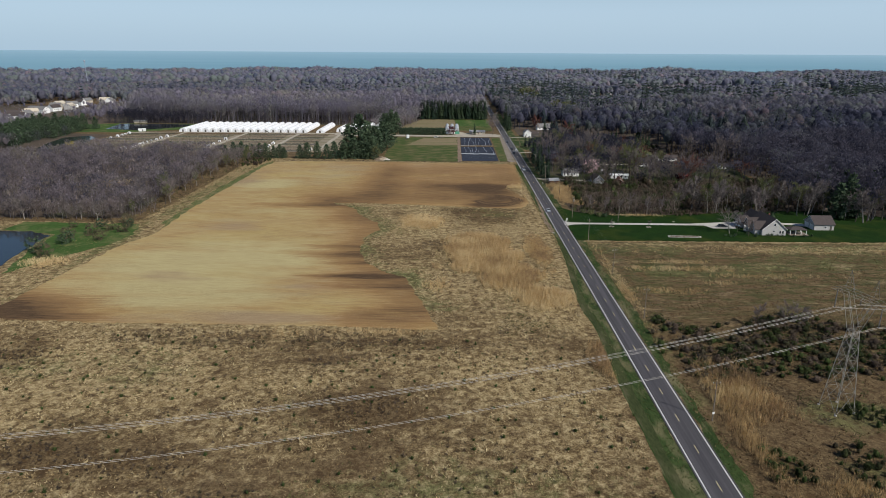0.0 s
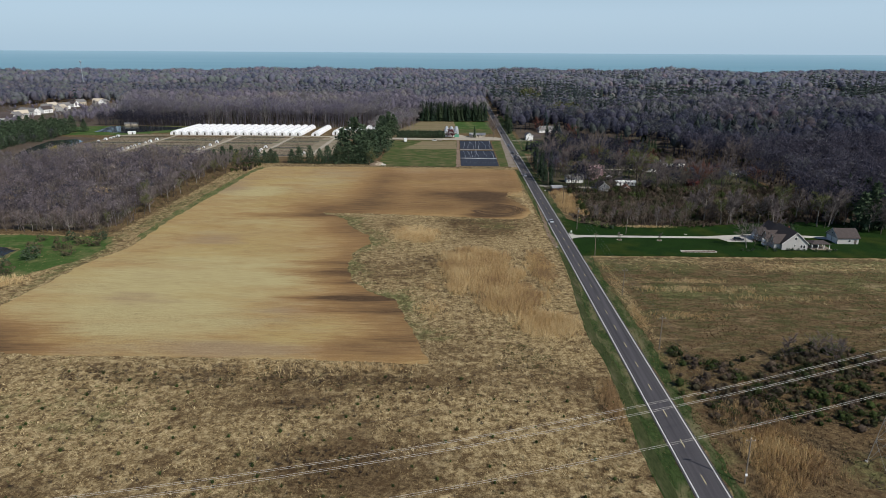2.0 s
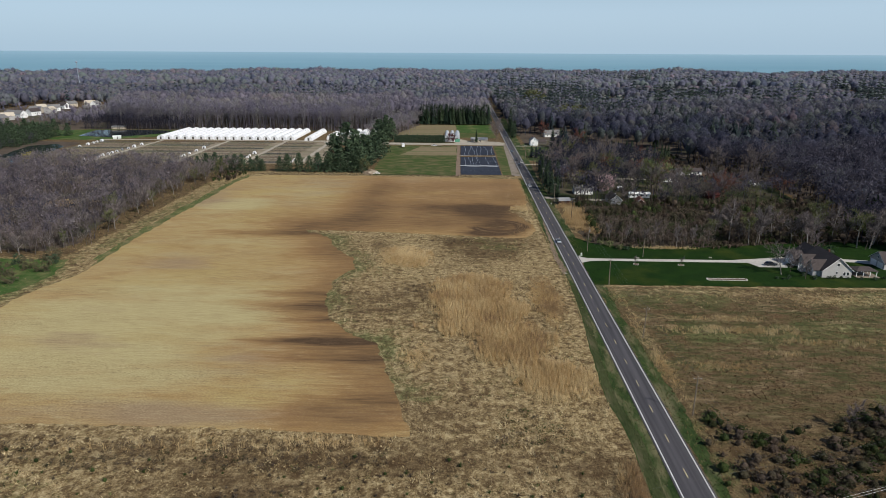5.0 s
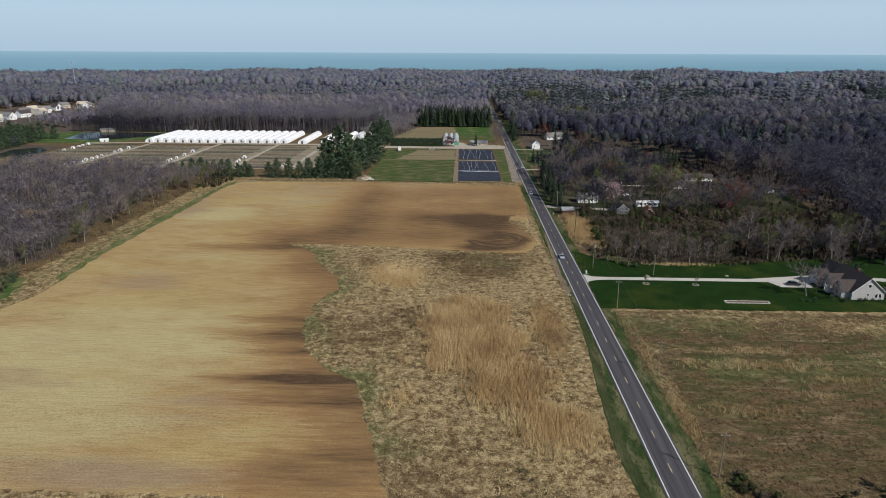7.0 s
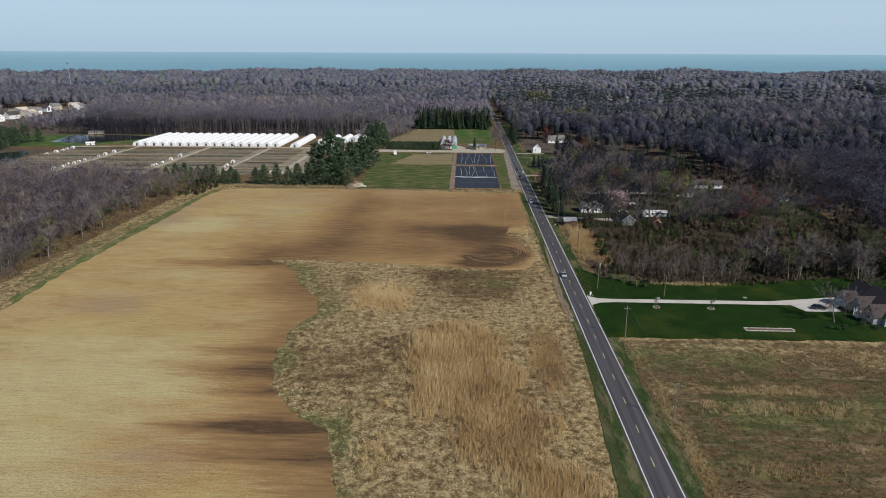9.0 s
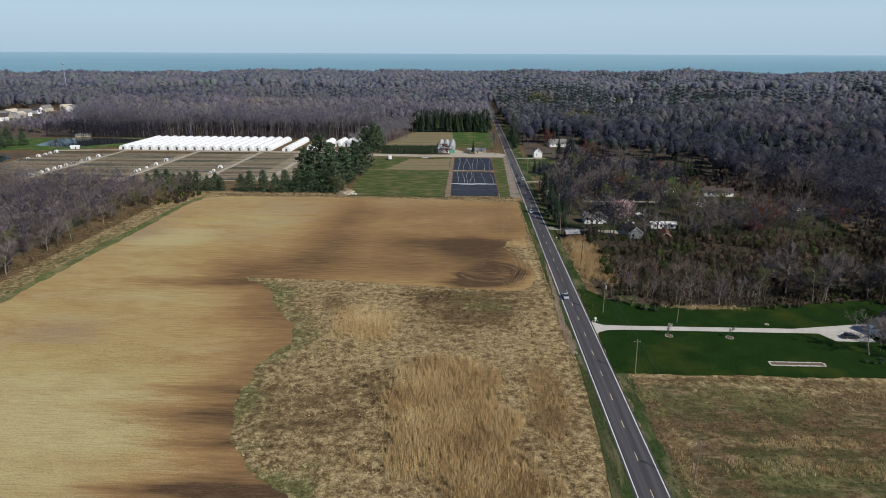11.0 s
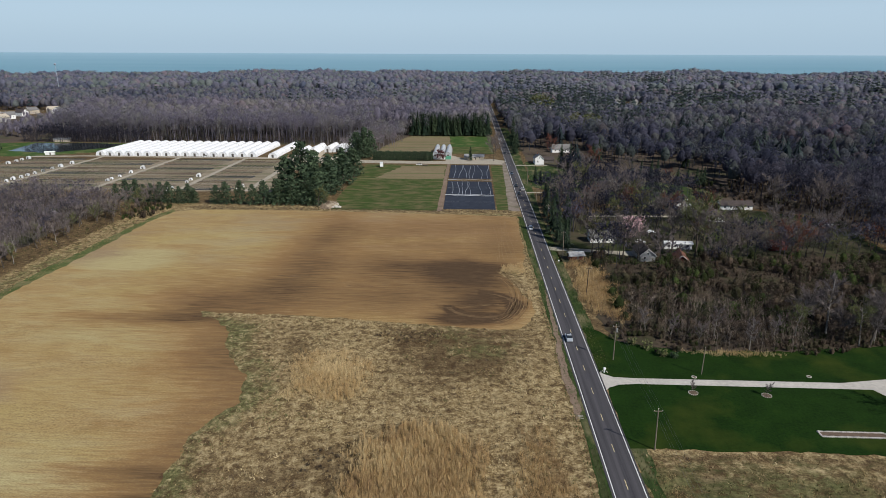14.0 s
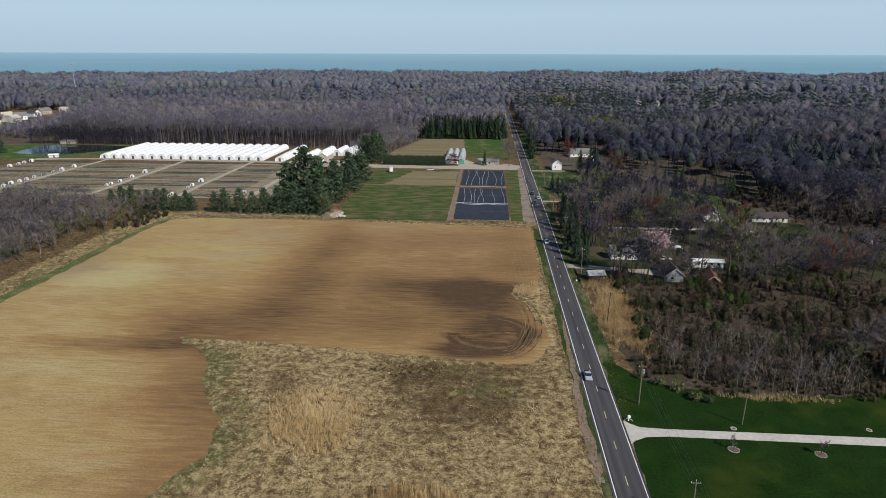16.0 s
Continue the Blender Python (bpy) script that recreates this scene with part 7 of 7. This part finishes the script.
for x0, x1, ya, yb in ((-54, -15, 668, 700), (-343, -292, 533, 652), (-281.5, -226, 534, 656), (-215.5, -171, 536, 656), (-160.5, -130, 538, 656)):
    shared = [bed_mesh(x1 - x0, s, m_) for s, m_ in ((1, M_POTGREEN), (2, M_POTS), (3, M_POTBROWN), (4, M_POTS))]
    y, i = ya, 0
    while y < yb:
        bed = empty("nursery_bed", pose(x0, y, 0), "long bed of potted nursery plants", "nursery bed", "nursery beds")
        band = (i // 2 * 5 + int(x0)) % 4
        ob = new("planting", shared[band])
        ob.parent = bed
        ob["kind"] = "stuff"
        part("edging", box(-0.5, x1 - x0 + 0.5, -1.25, -1.15, 0.02, 0.16), (M_TARP, M_GRAVEL, M_WOODPOLE)[i % 3], bed)
        part("ground_cloth", box(-0.5, x1 - x0 + 0.5, -1.1, 1.15, 0.02, 0.06), (M_TARP, M_DIRT, M_LITTER, M_NURSERY)[band], bed)
        y += 4.2 if i % 2 == 0 else 6.2
        i += 1

# ---- the lawn's small things ----
M_STONE = plain("pale_stone", (0.46, 0.43, 0.38), 0.9, scale=2.0, amount=0.3)
M_MULCH = plain("mulch", (0.12, 0.085, 0.06), 1.0, scale=3.0, amount=0.4)


def stone_mesh(seed):
    r = random.Random(seed)
    bm = bmesh.new()
    bmesh.ops.create_icosphere(bm, subdivisions=1, radius=1)
    for v in bm.verts:
        v.co *= r.uniform(0.75, 1.15)
        v.co.z *= 0.7
    me = bpy.data.meshes.new("stone")
    bm.to_mesh(me)
    bm.free()
    me.materials.append(M_STONE)
    return me


STONES = [stone_mesh(s) for s in range(4)]


def stones(parent, pts, size):
    for i, (x, y) in enumerate(pts):
        ob = new("stone", STONES[i % 4])
        ob.parent = parent
        ob.matrix_basis = pose(x, y, 0.1, 0, 0, i * 47 % 360) @ Matrix.Scale(size * (0.8 + 0.4 * ((i * 13 % 7) / 7)), 4)


bed = empty("flower_bed", pose(109.2, 283, 0.06), "long flower bed edged with pale stones", "flower bed")
part("soil", box(-7.2, 7.2, -0.9, 0.9, 0, 0.1, 0.05), M_MULCH, bed)
ring = [(-7.4 + 0.5 * i, sy * 1.0) for i in range(30) for sy in (-1, 1)] + [(sx * 7.5, -0.5 + 0.5 * i) for sx in (-1, 1) for i in range(3)]
stones(bed, ring, 0.33)
for x, y, r0 in ((79, 300, 1.15), (97.2, 299.6, 1.15), (82, 308.3, 0.6), (113, 310, 0.55)):
    mr = empty("mulch_ring", pose(x, y, 0.06), "round mulch bed edged with small stones", "mulch bed", "mulch rings")
    part("mulch", rod((0, 0, 0), (0, 0, 0.07), r0, r0 * 0.9, 14), M_MULCH, mr)
    stones(mr, [(r0 * math.cos(a), r0 * math.sin(a)) for a in [2 * math.pi * i / 14 for i in range(14)]], 0.17)
mb = empty("mailbox", pose(58.4, 309.8, 0), "white mailbox on a post in a stone ring", "mailbox")
part("post", box(-0.12, 0.12, -0.12, 0.12, 0, 1.0, 0.01), M_TRIM, mb)
part("box", box(-0.25, 0.35, -0.3, 0.3, 0.9, 1.5, 0.06), M_TRIM, mb)
stones(mb, [(0.9 * math.cos(a), 0.9 * math.sin(a)) for a in [0.6 * i for i in range(8)]], 0.2)
mb = empty("mailbox", pose(58.6, 403, 0), "white mailbox beside the road", "mailbox")
part("post", box(-0.06, 0.06, -0.06, 0.06, 0, 1.0), M_WOODPOLE, mb)
part("box", box(-0.25, 0.25, -0.3, 0.3, 0.95, 1.35, 0.06), M_TRIM, mb)
cn = empty("canopy", pose(108, 446, 0), "white fabric canopy in the yard", "canopy")
part("roof", prism([(-1.8, 2.1), (0, 2.7), (1.8, 2.1), (1.8, 2.18), (0, 2.8), (-1.8, 2.18)], -1.8, 1.8), M_FILM, cn)
for sx in (-1.7, 1.7):
    for sy in (-1.7, 1.7):
        part("leg", rod((sx, sy, 0), (sx, sy, 2.15), 0.04, sides=6), M_STEEL, cn)
pd = empty("culvert", pose(48.4, 287.5, 0.06), "pale concrete drain frame in the dirt strip", "drain")
for a in (-0.6, 0.0, 0.6):
    part("bar", box(-0.55, 0.55, a - 0.06, a + 0.06, 0, 0.12, 0.02), M_CONCRETE, pd)
M_HEAP = cover("heaped_soil", (0.13, 0.095, 0.065), (0.30, 0.235, 0.165), 0.8, patch=(0.40, 0.34, 0.26), patch_scale=0.3)
hp = empty("soil_heap", pose(-58.5, 500.5, 0), "low tan heap of dumped soil beside the plot", "soil heap")
bm = bmesh.new()
bmesh.ops.create_grid(bm, x_segments=16, y_segments=20, size=1)
for v in bm.verts:
    k = max(0.0, 1 - math.hypot(v.co.x, v.co.y))
    v.co = Vector((v.co.x * 5.5, v.co.y * 9.5, -0.1 + 2.6 * k ** 0.7 * (0.75 + 0.25 * math.sin(5 * v.co.x + 7 * v.co.y)) + (0.15 * math.sin(23 * v.co.x * v.co.y + 9 * v.co.y) if k else 0)))
part("mound", bm, M_HEAP, hp)
ms = empty("rubble_heap", pose(-56, 497, 0), "heap of pale boulders and soil beside the plot", "rubble")
stones(ms, [(0.5, -2), (2.5, -1.2), (1.5, 0.6), (-0.8, 0.8), (0.9, 2.5), (-0.4, 4.2), (1.8, 5.2), (0.2, 7), (4, -1.5)], 1.3)

# ---- brush ----
BUSH = [dome_bits(70, 320 + s, base=0.0, rx=0.5 + 0.06 * (s % 3), size=0.085, lobes=6, trunk=0.02, twig=0.65, core=4, heart=0.5) for s in range(6)]
TALLBUSH = [dome_bits(72, 360 + s, base=0.04, rx=0.40 + 0.05 * (s % 3), size=0.065, lobes=6, trunk=0.02, twig=0.7, core=4, heart=0.5) for s in range(6)]
WEED = [bush_bits(9, 340 + s, leaf=0.12) for s in range(4)]
LOW = [dome_bits(24, 380 + s, base=0.0, rx=0.6, size=0.13, lobes=4, trunk=0.03, twig=0.7) for s in range(5)]


def brush(name, x, y, sizes, label, tint, wide=1.3, protos=None):
    s = rng.uniform(sizes[0], sizes[1], len(x))
    return sown(name, protos or BUSH, x, y, s, np.clip(rng.uniform(tint[0], tint[1], len(x)) + 0.22 * wobble(x, y, 5.5) * (tint[1] > tint[0] + 0.3), 0, 1), M_BRUSH, label, "brush", wide=s * wide)


x, y = scatter(60, 160, 148, 190, 2.6, lambda x, y: (wobble(x, y, 8) + blob(x, y, 104, 165, 50, 20) * 1.5 > 0.75) & (x > 63 + 0.1 * abs(y - 170)))
brush("brush", x, y, (0.8, 2.1), "dark tangled brush with green leaf", (0.2, 1.0), wide=2.1)
x, y = scatter(62, 150, 152, 186, 4.4, lambda x, y: blob(x, y, 105, 170, 48, 12) + 0.5 * wobble(x, y, 6) > 0.45)
brush("brush", x, y, (1.0, 2.8), "thick dark bushes in new leaf below the tower line", (0.1, 1.0), wide=1.9)
x, y = scatter(62, 150, 90, 150, 2.2, lambda x, y: (blob(x, y, 70, 110, 5, 7) + blob(x, y, 88, 112, 7, 8) + blob(x, y, 101, 131, 7, 5) + blob(x, y, 76, 160, 14, 7) + 0.3 * wobble(x, y, 3)) > 0.5)
brush("brush", x, y, (0.9, 2.2), "green leafy brush near the road", (0.6, 1.0))
x, y = scatter(66, 150, 84, 148, 4.2, lambda x, y: wobble(x, y, 9) > 0.0)
brush("brush", x, y, (0.8, 2.2), "low brown and green brush round the tower", (0.0, 1.0), protos=LOW)
x, y = scatter(-100, -8, 163, 174, 1.6, lambda x, y: (wobble(x, y, 6) > -0.3) & (blob(x, y, -54, 168, 46, 5) > 0.3))
brush("brush", x, y, (0.5, 1.4), "dark brown brush below the tilled field", (0.0, 0.65), protos=LOW)
x, y = scatter(-165, 42, 80, 176, 3.2, lambda x, y: wobble(x, y, 9) > 0.05)
brush("weeds", x, y, (0.3, 1.0), "scattered low brown weeds in the meadow", (0.0, 0.55), protos=WEED)
x, y = scatter(-160, 43, 88, 172, 6.5, lambda x, y: rng.uniform(0, 1, len(x)) < 0.75 + 0.3 * wobble(x, y, 14))
brush("weeds", x, y, (0.45, 1.0), "scattered low dark green bushes in the meadow", (0.82, 1.0), wide=1.6)
for cx, cy, rx, ry in ((-7, 268, 6, 6), (2, 330, 12, 4), (-66, 109, 14, 5), (-22, 133, 12, 6), (-35, 156, 8, 3), (-121, 156, 7, 8), (-92, 112, 8, 4), (-50, 99, 14, 3), (-64, 127, 5, 3)):
    x, y = scatter(cx - rx, cx + rx, cy - ry, cy + ry, 1.5, lambda x, y: blob(x, y, cx, cy, rx, ry) + 0.35 * wobble(x, y, 2.5) > 0.45)
    brush("weeds", x, y, (0.3, 0.9), "low patch of dead brown weeds", (0.0, 0.4), protos=WEED)
x, y = scatter(-70, 45, 180, 345, 4.5, lambda x, y: (wobble(x, y, 8) > 0.2) & not_paved(x, y) & (off_line(x, y, EDGE) > 3))
brush("weeds", x, y, (0.4, 1.1), "scattered low weeds among the reeds", (0.0, 0.75), protos=LOW)
x, y = scatter(60, 210, 190, 272, 7, lambda x, y: wobble(x, y, 9) > 0.2)
brush("weeds", x, y, (0.25, 0.65), "scattered low weeds east of the road", (0.2, 1.0), protos=LOW)
x, y = scatter(10, 34, 168, 188, 2.3, lambda x, y: blob(x, y, 22, 179, 8, 7) + 0.3 * wobble(x, y, 3) > 0.4)
brush("brush", x, y, (0.8, 1.7), "dark patch of weeds in the meadow", (0.3, 0.85), protos=LOW)
x, y = scatter(74, 212, 340, 418, 4.6, lambda x, y: (y < 412 + 3 * np.sin(x / 6)) & (wobble(x, y, 7) > -0.15))
brush("brush", x, y, (2.2, 5.8), "olive and brown bushes in early leaf within the thicket", (0.1, 0.95), wide=1.6, protos=TALLBUSH)
x, y = scatter(76, 208, 336, 414, 4.6, lambda x, y: y > 338 + 4 * np.sin(x / 9))
brush("brush", x, y, (1.2, 3.6), "dense brush under the saplings with green leaf", (0.0, 0.7), protos=TALLBUSH)
x, y = scatter(66, 205, 323, 342, 2.0, lambda x, y: (y > 324 + 2 * np.sin(x / 7) + np.maximum(0, 76 - x) * 0.8 + np.maximum(0, x - 120) * 0.11) & (wobble(x, y, 5) > -0.6))
brush("brush", x, y, (0.7, 2.3), "low brown brush along the lawn", (0.0, 0.75), wide=1.6, protos=TALLBUSH)
x, y = scatter(-185, -148, 300, 492, 3.2, lambda x, y: (x < -156 - 0.02 * (y - 300)) & (wobble(x, y, 8) > -0.1))
brush("brush", x, y, (0.8, 2.0), "brown brush at the thicket's edge", (0.0, 0.8), protos=LOW)
x, y = scatter(-135, 45, 487, 492, 1.4)
brush("brush", x, y, (0.5, 1.2), "dry brown hedge-bank along the north of the field", (0.0, 0.5), protos=LOW)

x, y = scatter(-165, -140, 455, 497, 2.6, lambda x, y: (blob(x, y, -153, 474, 7, 14) + blob(x, y, -157, 492, 12, 6) + 0.35 * wobble(x, y, 4) > 0.55) & ~inside(x, y, FIELD))
brush("brush", x, y, (1.2, 3.4), "olive shrubs at the corner of the tilled field", (0.1, 0.9), protos=TALLBUSH)
x, y = scatter(-172, -143, 300, 460, 3.0, lambda x, y: (wobble(x, y, 6) > 0.35) & ~inside(x, y, FIELD))
brush("weeds", x, y, (0.5, 1.3), "low weeds and young shrubs on the field margin", (0.1, 1.0), protos=LOW)

# wheel tracks that curl round the field's corner
M_RUT = cover("rutted_soil", (0.095, 0.060, 0.034), (0.20, 0.13, 0.068), 1.2)
M_RUTDRY = cover("trampled_soil", (0.20, 0.13, 0.065), (0.31, 0.21, 0.11), 1.2)


def ribbon(path, width, mat_, label):
    bm = bmesh.new()
    last = None
    for k, (x, y) in enumerate(path):
        x0, y0 = path[max(0, k - 1)]
        x1, y1 = path[min(len(path) - 1, k + 1)]
        d = Vector((x1 - x0, y1 - y0, 0)).normalized()
        s = Vector((-d.y, d.x, 0)) * width * (0.5 + 0.25 * math.sin(k * 1.7))
        pair_ = [bm.verts.new(Vector((x, y, 0.062)) + s), bm.verts.new(Vector((x, y, 0.062)) - s)]
        if last:
            bm.faces.new((last[0], last[1], pair_[1], pair_[0]))
        last = pair_
    up_ = bmesh.ops.extrude_face_region(bm, geom=bm.faces[:])["geom"]
    for v in [q for q in up_ if isinstance(q, bmesh.types.BMVert)]:
        v.co.z += 0.015
    bmesh.ops.recalc_face_normals(bm, faces=bm.faces[:])
    return part("wheel_track", bm, mat_, field, label)


for k in range(11):
    e = 0.62 * k + 0.3 * math.sin(k * 2.1)
    ribbon([(29 - e * 0.1 + (13.6 - e) * math.sin(a) + (1.0 - math.cos(a)) * 0.8, 364 + (26.5 - e * 1.1) * -math.cos(a)) for a in [0.12 * j for j in range(1 + k % 3, 26 - (k * 5) % 4)]], 0.16 + 0.07 * (k % 3), M_RUT if k % 3 == 1 else M_RUTDRY, "curved wheel track in the soil")
for k in range(3):
    ribbon([(26 + (12.2 - 0.5 * k) * math.cos(a), 356 + (10.8 - 0.5 * k) * math.sin(a)) for a in [-2.9 + 0.13 * j for j in range(34 - 3 * k)]], 0.45, M_RUT, "dark curved furrow round the wet hollow")
for k in range(6):
    ribbon([(40.5 - 1.3 * k + 0.8 * math.sin(j * 0.5 + k), 398 + 6 * j) for j in range(1, 13)], 0.12, M_RUTDRY, "straight wheel track along the field's side")
for k in range(4):
    ribbon([(4.5 + (4.6 - k) * math.cos(a), 391.5 + (5.0 - 1.1 * k) * math.sin(a)) for a in [1.4 + 0.2 * j for j in range(14 - k)]], 0.12, M_RUT, "small curl of wheel tracks in the soil")
for k in range(5):
    ribbon([(8 + 1.6 * j, 352 + 1.1 * k + (j * 0.14) ** 2 * (1.2 - 0.3 * k)) for j in range(16)], 0.10, M_RUTDRY if k % 2 else M_RUT, "long wheel track in the soil")

for x0, x1, y in ((-53, -40, 382), (-50, -43, 412.5), (-49, -44, 381), (-24, -14, 372)):
    ribbon([(x0 + (x1 - x0) * j / 9, y + 0.25 * math.sin(j * 1.9)) for j in range(10)], 0.45, M_RUT, "short dark wet rut in the soil")

# undergrowth at the foot of the eastern woods
x, y = scatter(150, 380, 330, 585, 6.5, lambda x, y: (y > 345) & (x > np.where(y > 500, 160, 206 + 0.05 * (y - 345))))
brush("brush", x, y, (1.5, 4.0), "dark undergrowth at the foot of the woods", (0.0, 0.55))
x, y = scatter(62, 205, 402, 520, 9.0, lambda x, y: wobble(x, y, 12) > 0.25)
brush("brush", x, y, (0.8, 2.2), "low bushes among the yards", (0.0, 0.8))

# the white water tower far off by the lake
# Distance haze painted into the white as a grey-blue tone
M_HAZED = plain("hazed_white_paint", (0.36, 0.40, 0.46), 0.6, scale=0.3, amount=0.1)
wt = empty("water_tower", pose(-870, 1512, 0), "white ball-shaped water tower above the distant woods", "water tower")
part("stem", rod((0, 0, 0), (0, 0, 58), 0.8, 0.45, 12), M_HAZED, wt)
part("footing", rod((0, 0, 0), (0, 0, 3), 2.4, 1.1, 12), M_CONCRETE, wt)
bm = bmesh.new()
bmesh.ops.create_uvsphere(bm, u_segments=16, v_segments=10, radius=2.6)
bmesh.ops.scale(bm, vec=(1, 1, 0.85), verts=bm.verts[:])
bmesh.ops.translate(bm, vec=(0, 0, 60), verts=bm.verts[:])
part("tank", bm, M_HAZED, wt, "rounded white tank")
for x, y, h in ((131, 809, 27), (127, 1102, 30), (150, 835, 24)):
    plant("budtree", lambda: leafy(41, 800, 0.035, 0.2, 0.55), M_BUD, x, y, h, "tall tree in yellow-green leaf in the woods", "tree", "tree")

# ---- grasses ----
TUFTS = [blades(6, 0.55, 0.8, 0.13, s) for s in range(6)]
REEDS = [blades(17, 0.65, 0.3, 0.021, 10 + s, True) for s in range(6)]


def tufts(x0, x1, y0, y1, spacing, sizes, label, lean_green=0.0, palest=0.68):
    x, y = scatter(x0, x1, y0, y1, spacing, not_paved)
    s = rng.uniform(sizes[0], sizes[1], len(x))
    d, gshare = dark_share(x, y), green_share(x, y)
    lump = 0.6 * wobble(x, y, 2.2) + 0.4 * wobble(y + 40, x, 4.5)
    s = s * np.clip(1 + 0.6 * lump, 0.35, 1.5)
    tint = np.clip(0.58 - 0.50 * d + 0.42 * lump + rng.normal(0, 0.14, len(x)), 0, palest)
    tint = np.where(rng.uniform(0, 1, len(x)) < gshare * 0.8 + lean_green, 1.0, tint)
    return sown("meadow_grass", TUFTS, x, y, s, tint, M_STRAW, label, "grass", wide=s * 1.7)


tufts(-165, 44, 82, 182, 1.05, (0.15, 0.45), "tufted dry meadow grass")
tufts(-72, 46, 176, 348, 0.97, (0.15, 0.45), "tufted dry meadow grass inside the field's bend")
tufts(58, 215, 80, 275, 1.3, (0.15, 0.4), "tufted brown and straw grass east of the road", 0.08)
tufts(-172, -138, 180, 500, 1.2, (0.15, 0.4), "tufted grass strip beside the tilled field", 0.25, 0.4)


def reeds(cx, cy, rx, ry, spacing, sizes, label, tint=(0.2, 0.9), turn=0.0):
    c, s = math.cos(turn), math.sin(turn)
    R = max(rx, ry)

    def keep(x, y):
        u, v = (x - cx) * c + (y - cy) * s, -(x - cx) * s + (y - cy) * c
        r = np.hypot(u / rx, v / ry) * (1 + 0.25 * wobble(x, y, 5) + 0.12 * wobble(y, x, 1.7))
        return (r < 1) & (rng.uniform(0, 1, len(x)) < 1.05 - r * 0.98) & not_paved(x, y)

    x, y = scatter(cx - R, cx + R, cy - R, cy + R, spacing, keep)
    h = rng.uniform(sizes[0], sizes[1], len(x))
    return sown("reeds", REEDS, x, y, h, np.clip(rng.uniform(tint[0], tint[1], len(x)) + 0.3 * wobble(x, y, 4), 0, 1), M_REED, label, "reeds", wide=np.full(len(x), 1.3))


reeds(12, 254, 17, 28, 0.36, (1.4, 3.2), "broad stand of tall tan reeds")
reeds(22, 226, 13, 18, 0.42, (1.6, 2.8), "lower end of the broad reed stand", (0.1, 0.8))
reeds(32, 204, 12, 13, 0.45, (1.5, 2.4), "stand of pale straw-coloured reeds", (0.5, 1.0))
reeds(37, 257, 6, 26, 0.6, (1.1, 1.9), "sparse reddish-tan reeds near the verge", (0.1, 0.6))
reeds(43, 158, 5, 11, 0.5, (1.6, 2.5), "small stand of rusty reeds by the mown path", (0.0, 0.4))
reeds(-17, 305, 12, 15, 0.55, (1.2, 2.0), "stand of pale golden reeds by the field", (0.5, 1.0))
reeds(40.5, 394, 8, 5.5, 0.42, (1.0, 1.9), "patch of dry reeds on the field's corner", (0.5, 1.0))
reeds(44.5, 366, 2.2, 5, 0.5, (0.8, 1.5), "dry reeds beside the turning track", (0.5, 1.0))
reeds(69, 372, 8, 36, 0.5, (1.8, 2.8), "long stand of tan reeds along the ditch", (0.1, 0.8))
reeds(66, 118, 3.5, 20, 0.55, (1.4, 2.4), "pinkish tan reeds along the ditch", (0.1, 0.6))
reeds(80, 104, 8, 5, 0.7, (1.2, 2.0), "thin pinkish reeds in the meadow", (0.1, 0.6))
reeds(93, 245, 14, 2.0, 0.8, (0.8, 1.3), "thin row of tan stalks in the eastern meadow", (0.5, 1.0))
reeds(100, 220, 9, 2.5, 1.1, (0.9, 1.5), "loose rusty stalks in the eastern meadow", (0.2, 0.8))
reeds(62.8, 214, 2.0, 14, 0.6, (0.5, 1.0), "pale dead grass along the verge", (0.5, 1.0))
reeds(63.2, 222, 2.6, 46, 0.8, (0.3, 0.75), "pale dead grass between verge and meadow", (0.5, 1.0))
reeds(73, 141, 9, 18, 0.5, (1.6, 2.6), "rusty brown reeds beside the road", (0.0, 0.7))
reeds(-215, 395, 15, 14, 0.9, (0.8, 1.5), "tan dead grass in a thicket clearing", (0.3, 0.9))
reeds(-165, 236, 10, 8, 0.8, (1.0, 1.8), "pale reeds on the pond bank", (0.6, 1.0))
reeds(98, 322.6, 17, 1.6, 0.6, (0.8, 1.4), "pale dead grass along the lawn's edge", (0.6, 1.0))
reeds(95, 236, 26, 3.2, 0.8, (0.8, 1.4), "thin row of tan stalks in the eastern meadow", (0.5, 1.0))
reeds(120, 228, 24, 2.6, 0.9, (0.8, 1.4), "thin row of tan stalks in the eastern meadow", (0.5, 1.0))
reeds(80, 212, 14, 4, 0.9, (0.7, 1.2), "thin patch of rusty stalks in the eastern meadow", (0.1, 0.7))
reeds(135, 263, 60, 7, 1.5, (0.4, 0.8), "thin pale grass below the lawn", (0.3, 1.0))
reeds(-50, 171, 34, 4.0, 1.7, (0.9, 1.7), "thin tan stalks below the tilled field", (0.5, 1.0))
reeds(-20, 173.5, 12, 1.8, 0.8, (0.9, 1.6), "tan stalks on the field's edge", (0.5, 1.0))
reeds(-5, 215, 6, 8, 0.8, (0.9, 1.6), "small patch of golden stalks", (0.4, 0.9))

# rough grass on the verges
for x0, x1, y0, y1 in ((46.5, 49.6, 70, 480), (57.3, 61.5, 70, 275), (57.3, 60.5, 312, 480)):
    x, y = scatter(x0, x1, y0, y1, 0.75)
    s = rng.uniform(0.15, 0.45, len(x))
    sown("verge_tufts", TUFTS, x, y, s, np.where(rng.uniform(0, 1, len(x)) < 0.75, 1.0, rng.uniform(0.0, 0.6, len(x))), M_VERGETUFT, "rough grass tufts on the road verge", "grass", wide=s * 1.3)
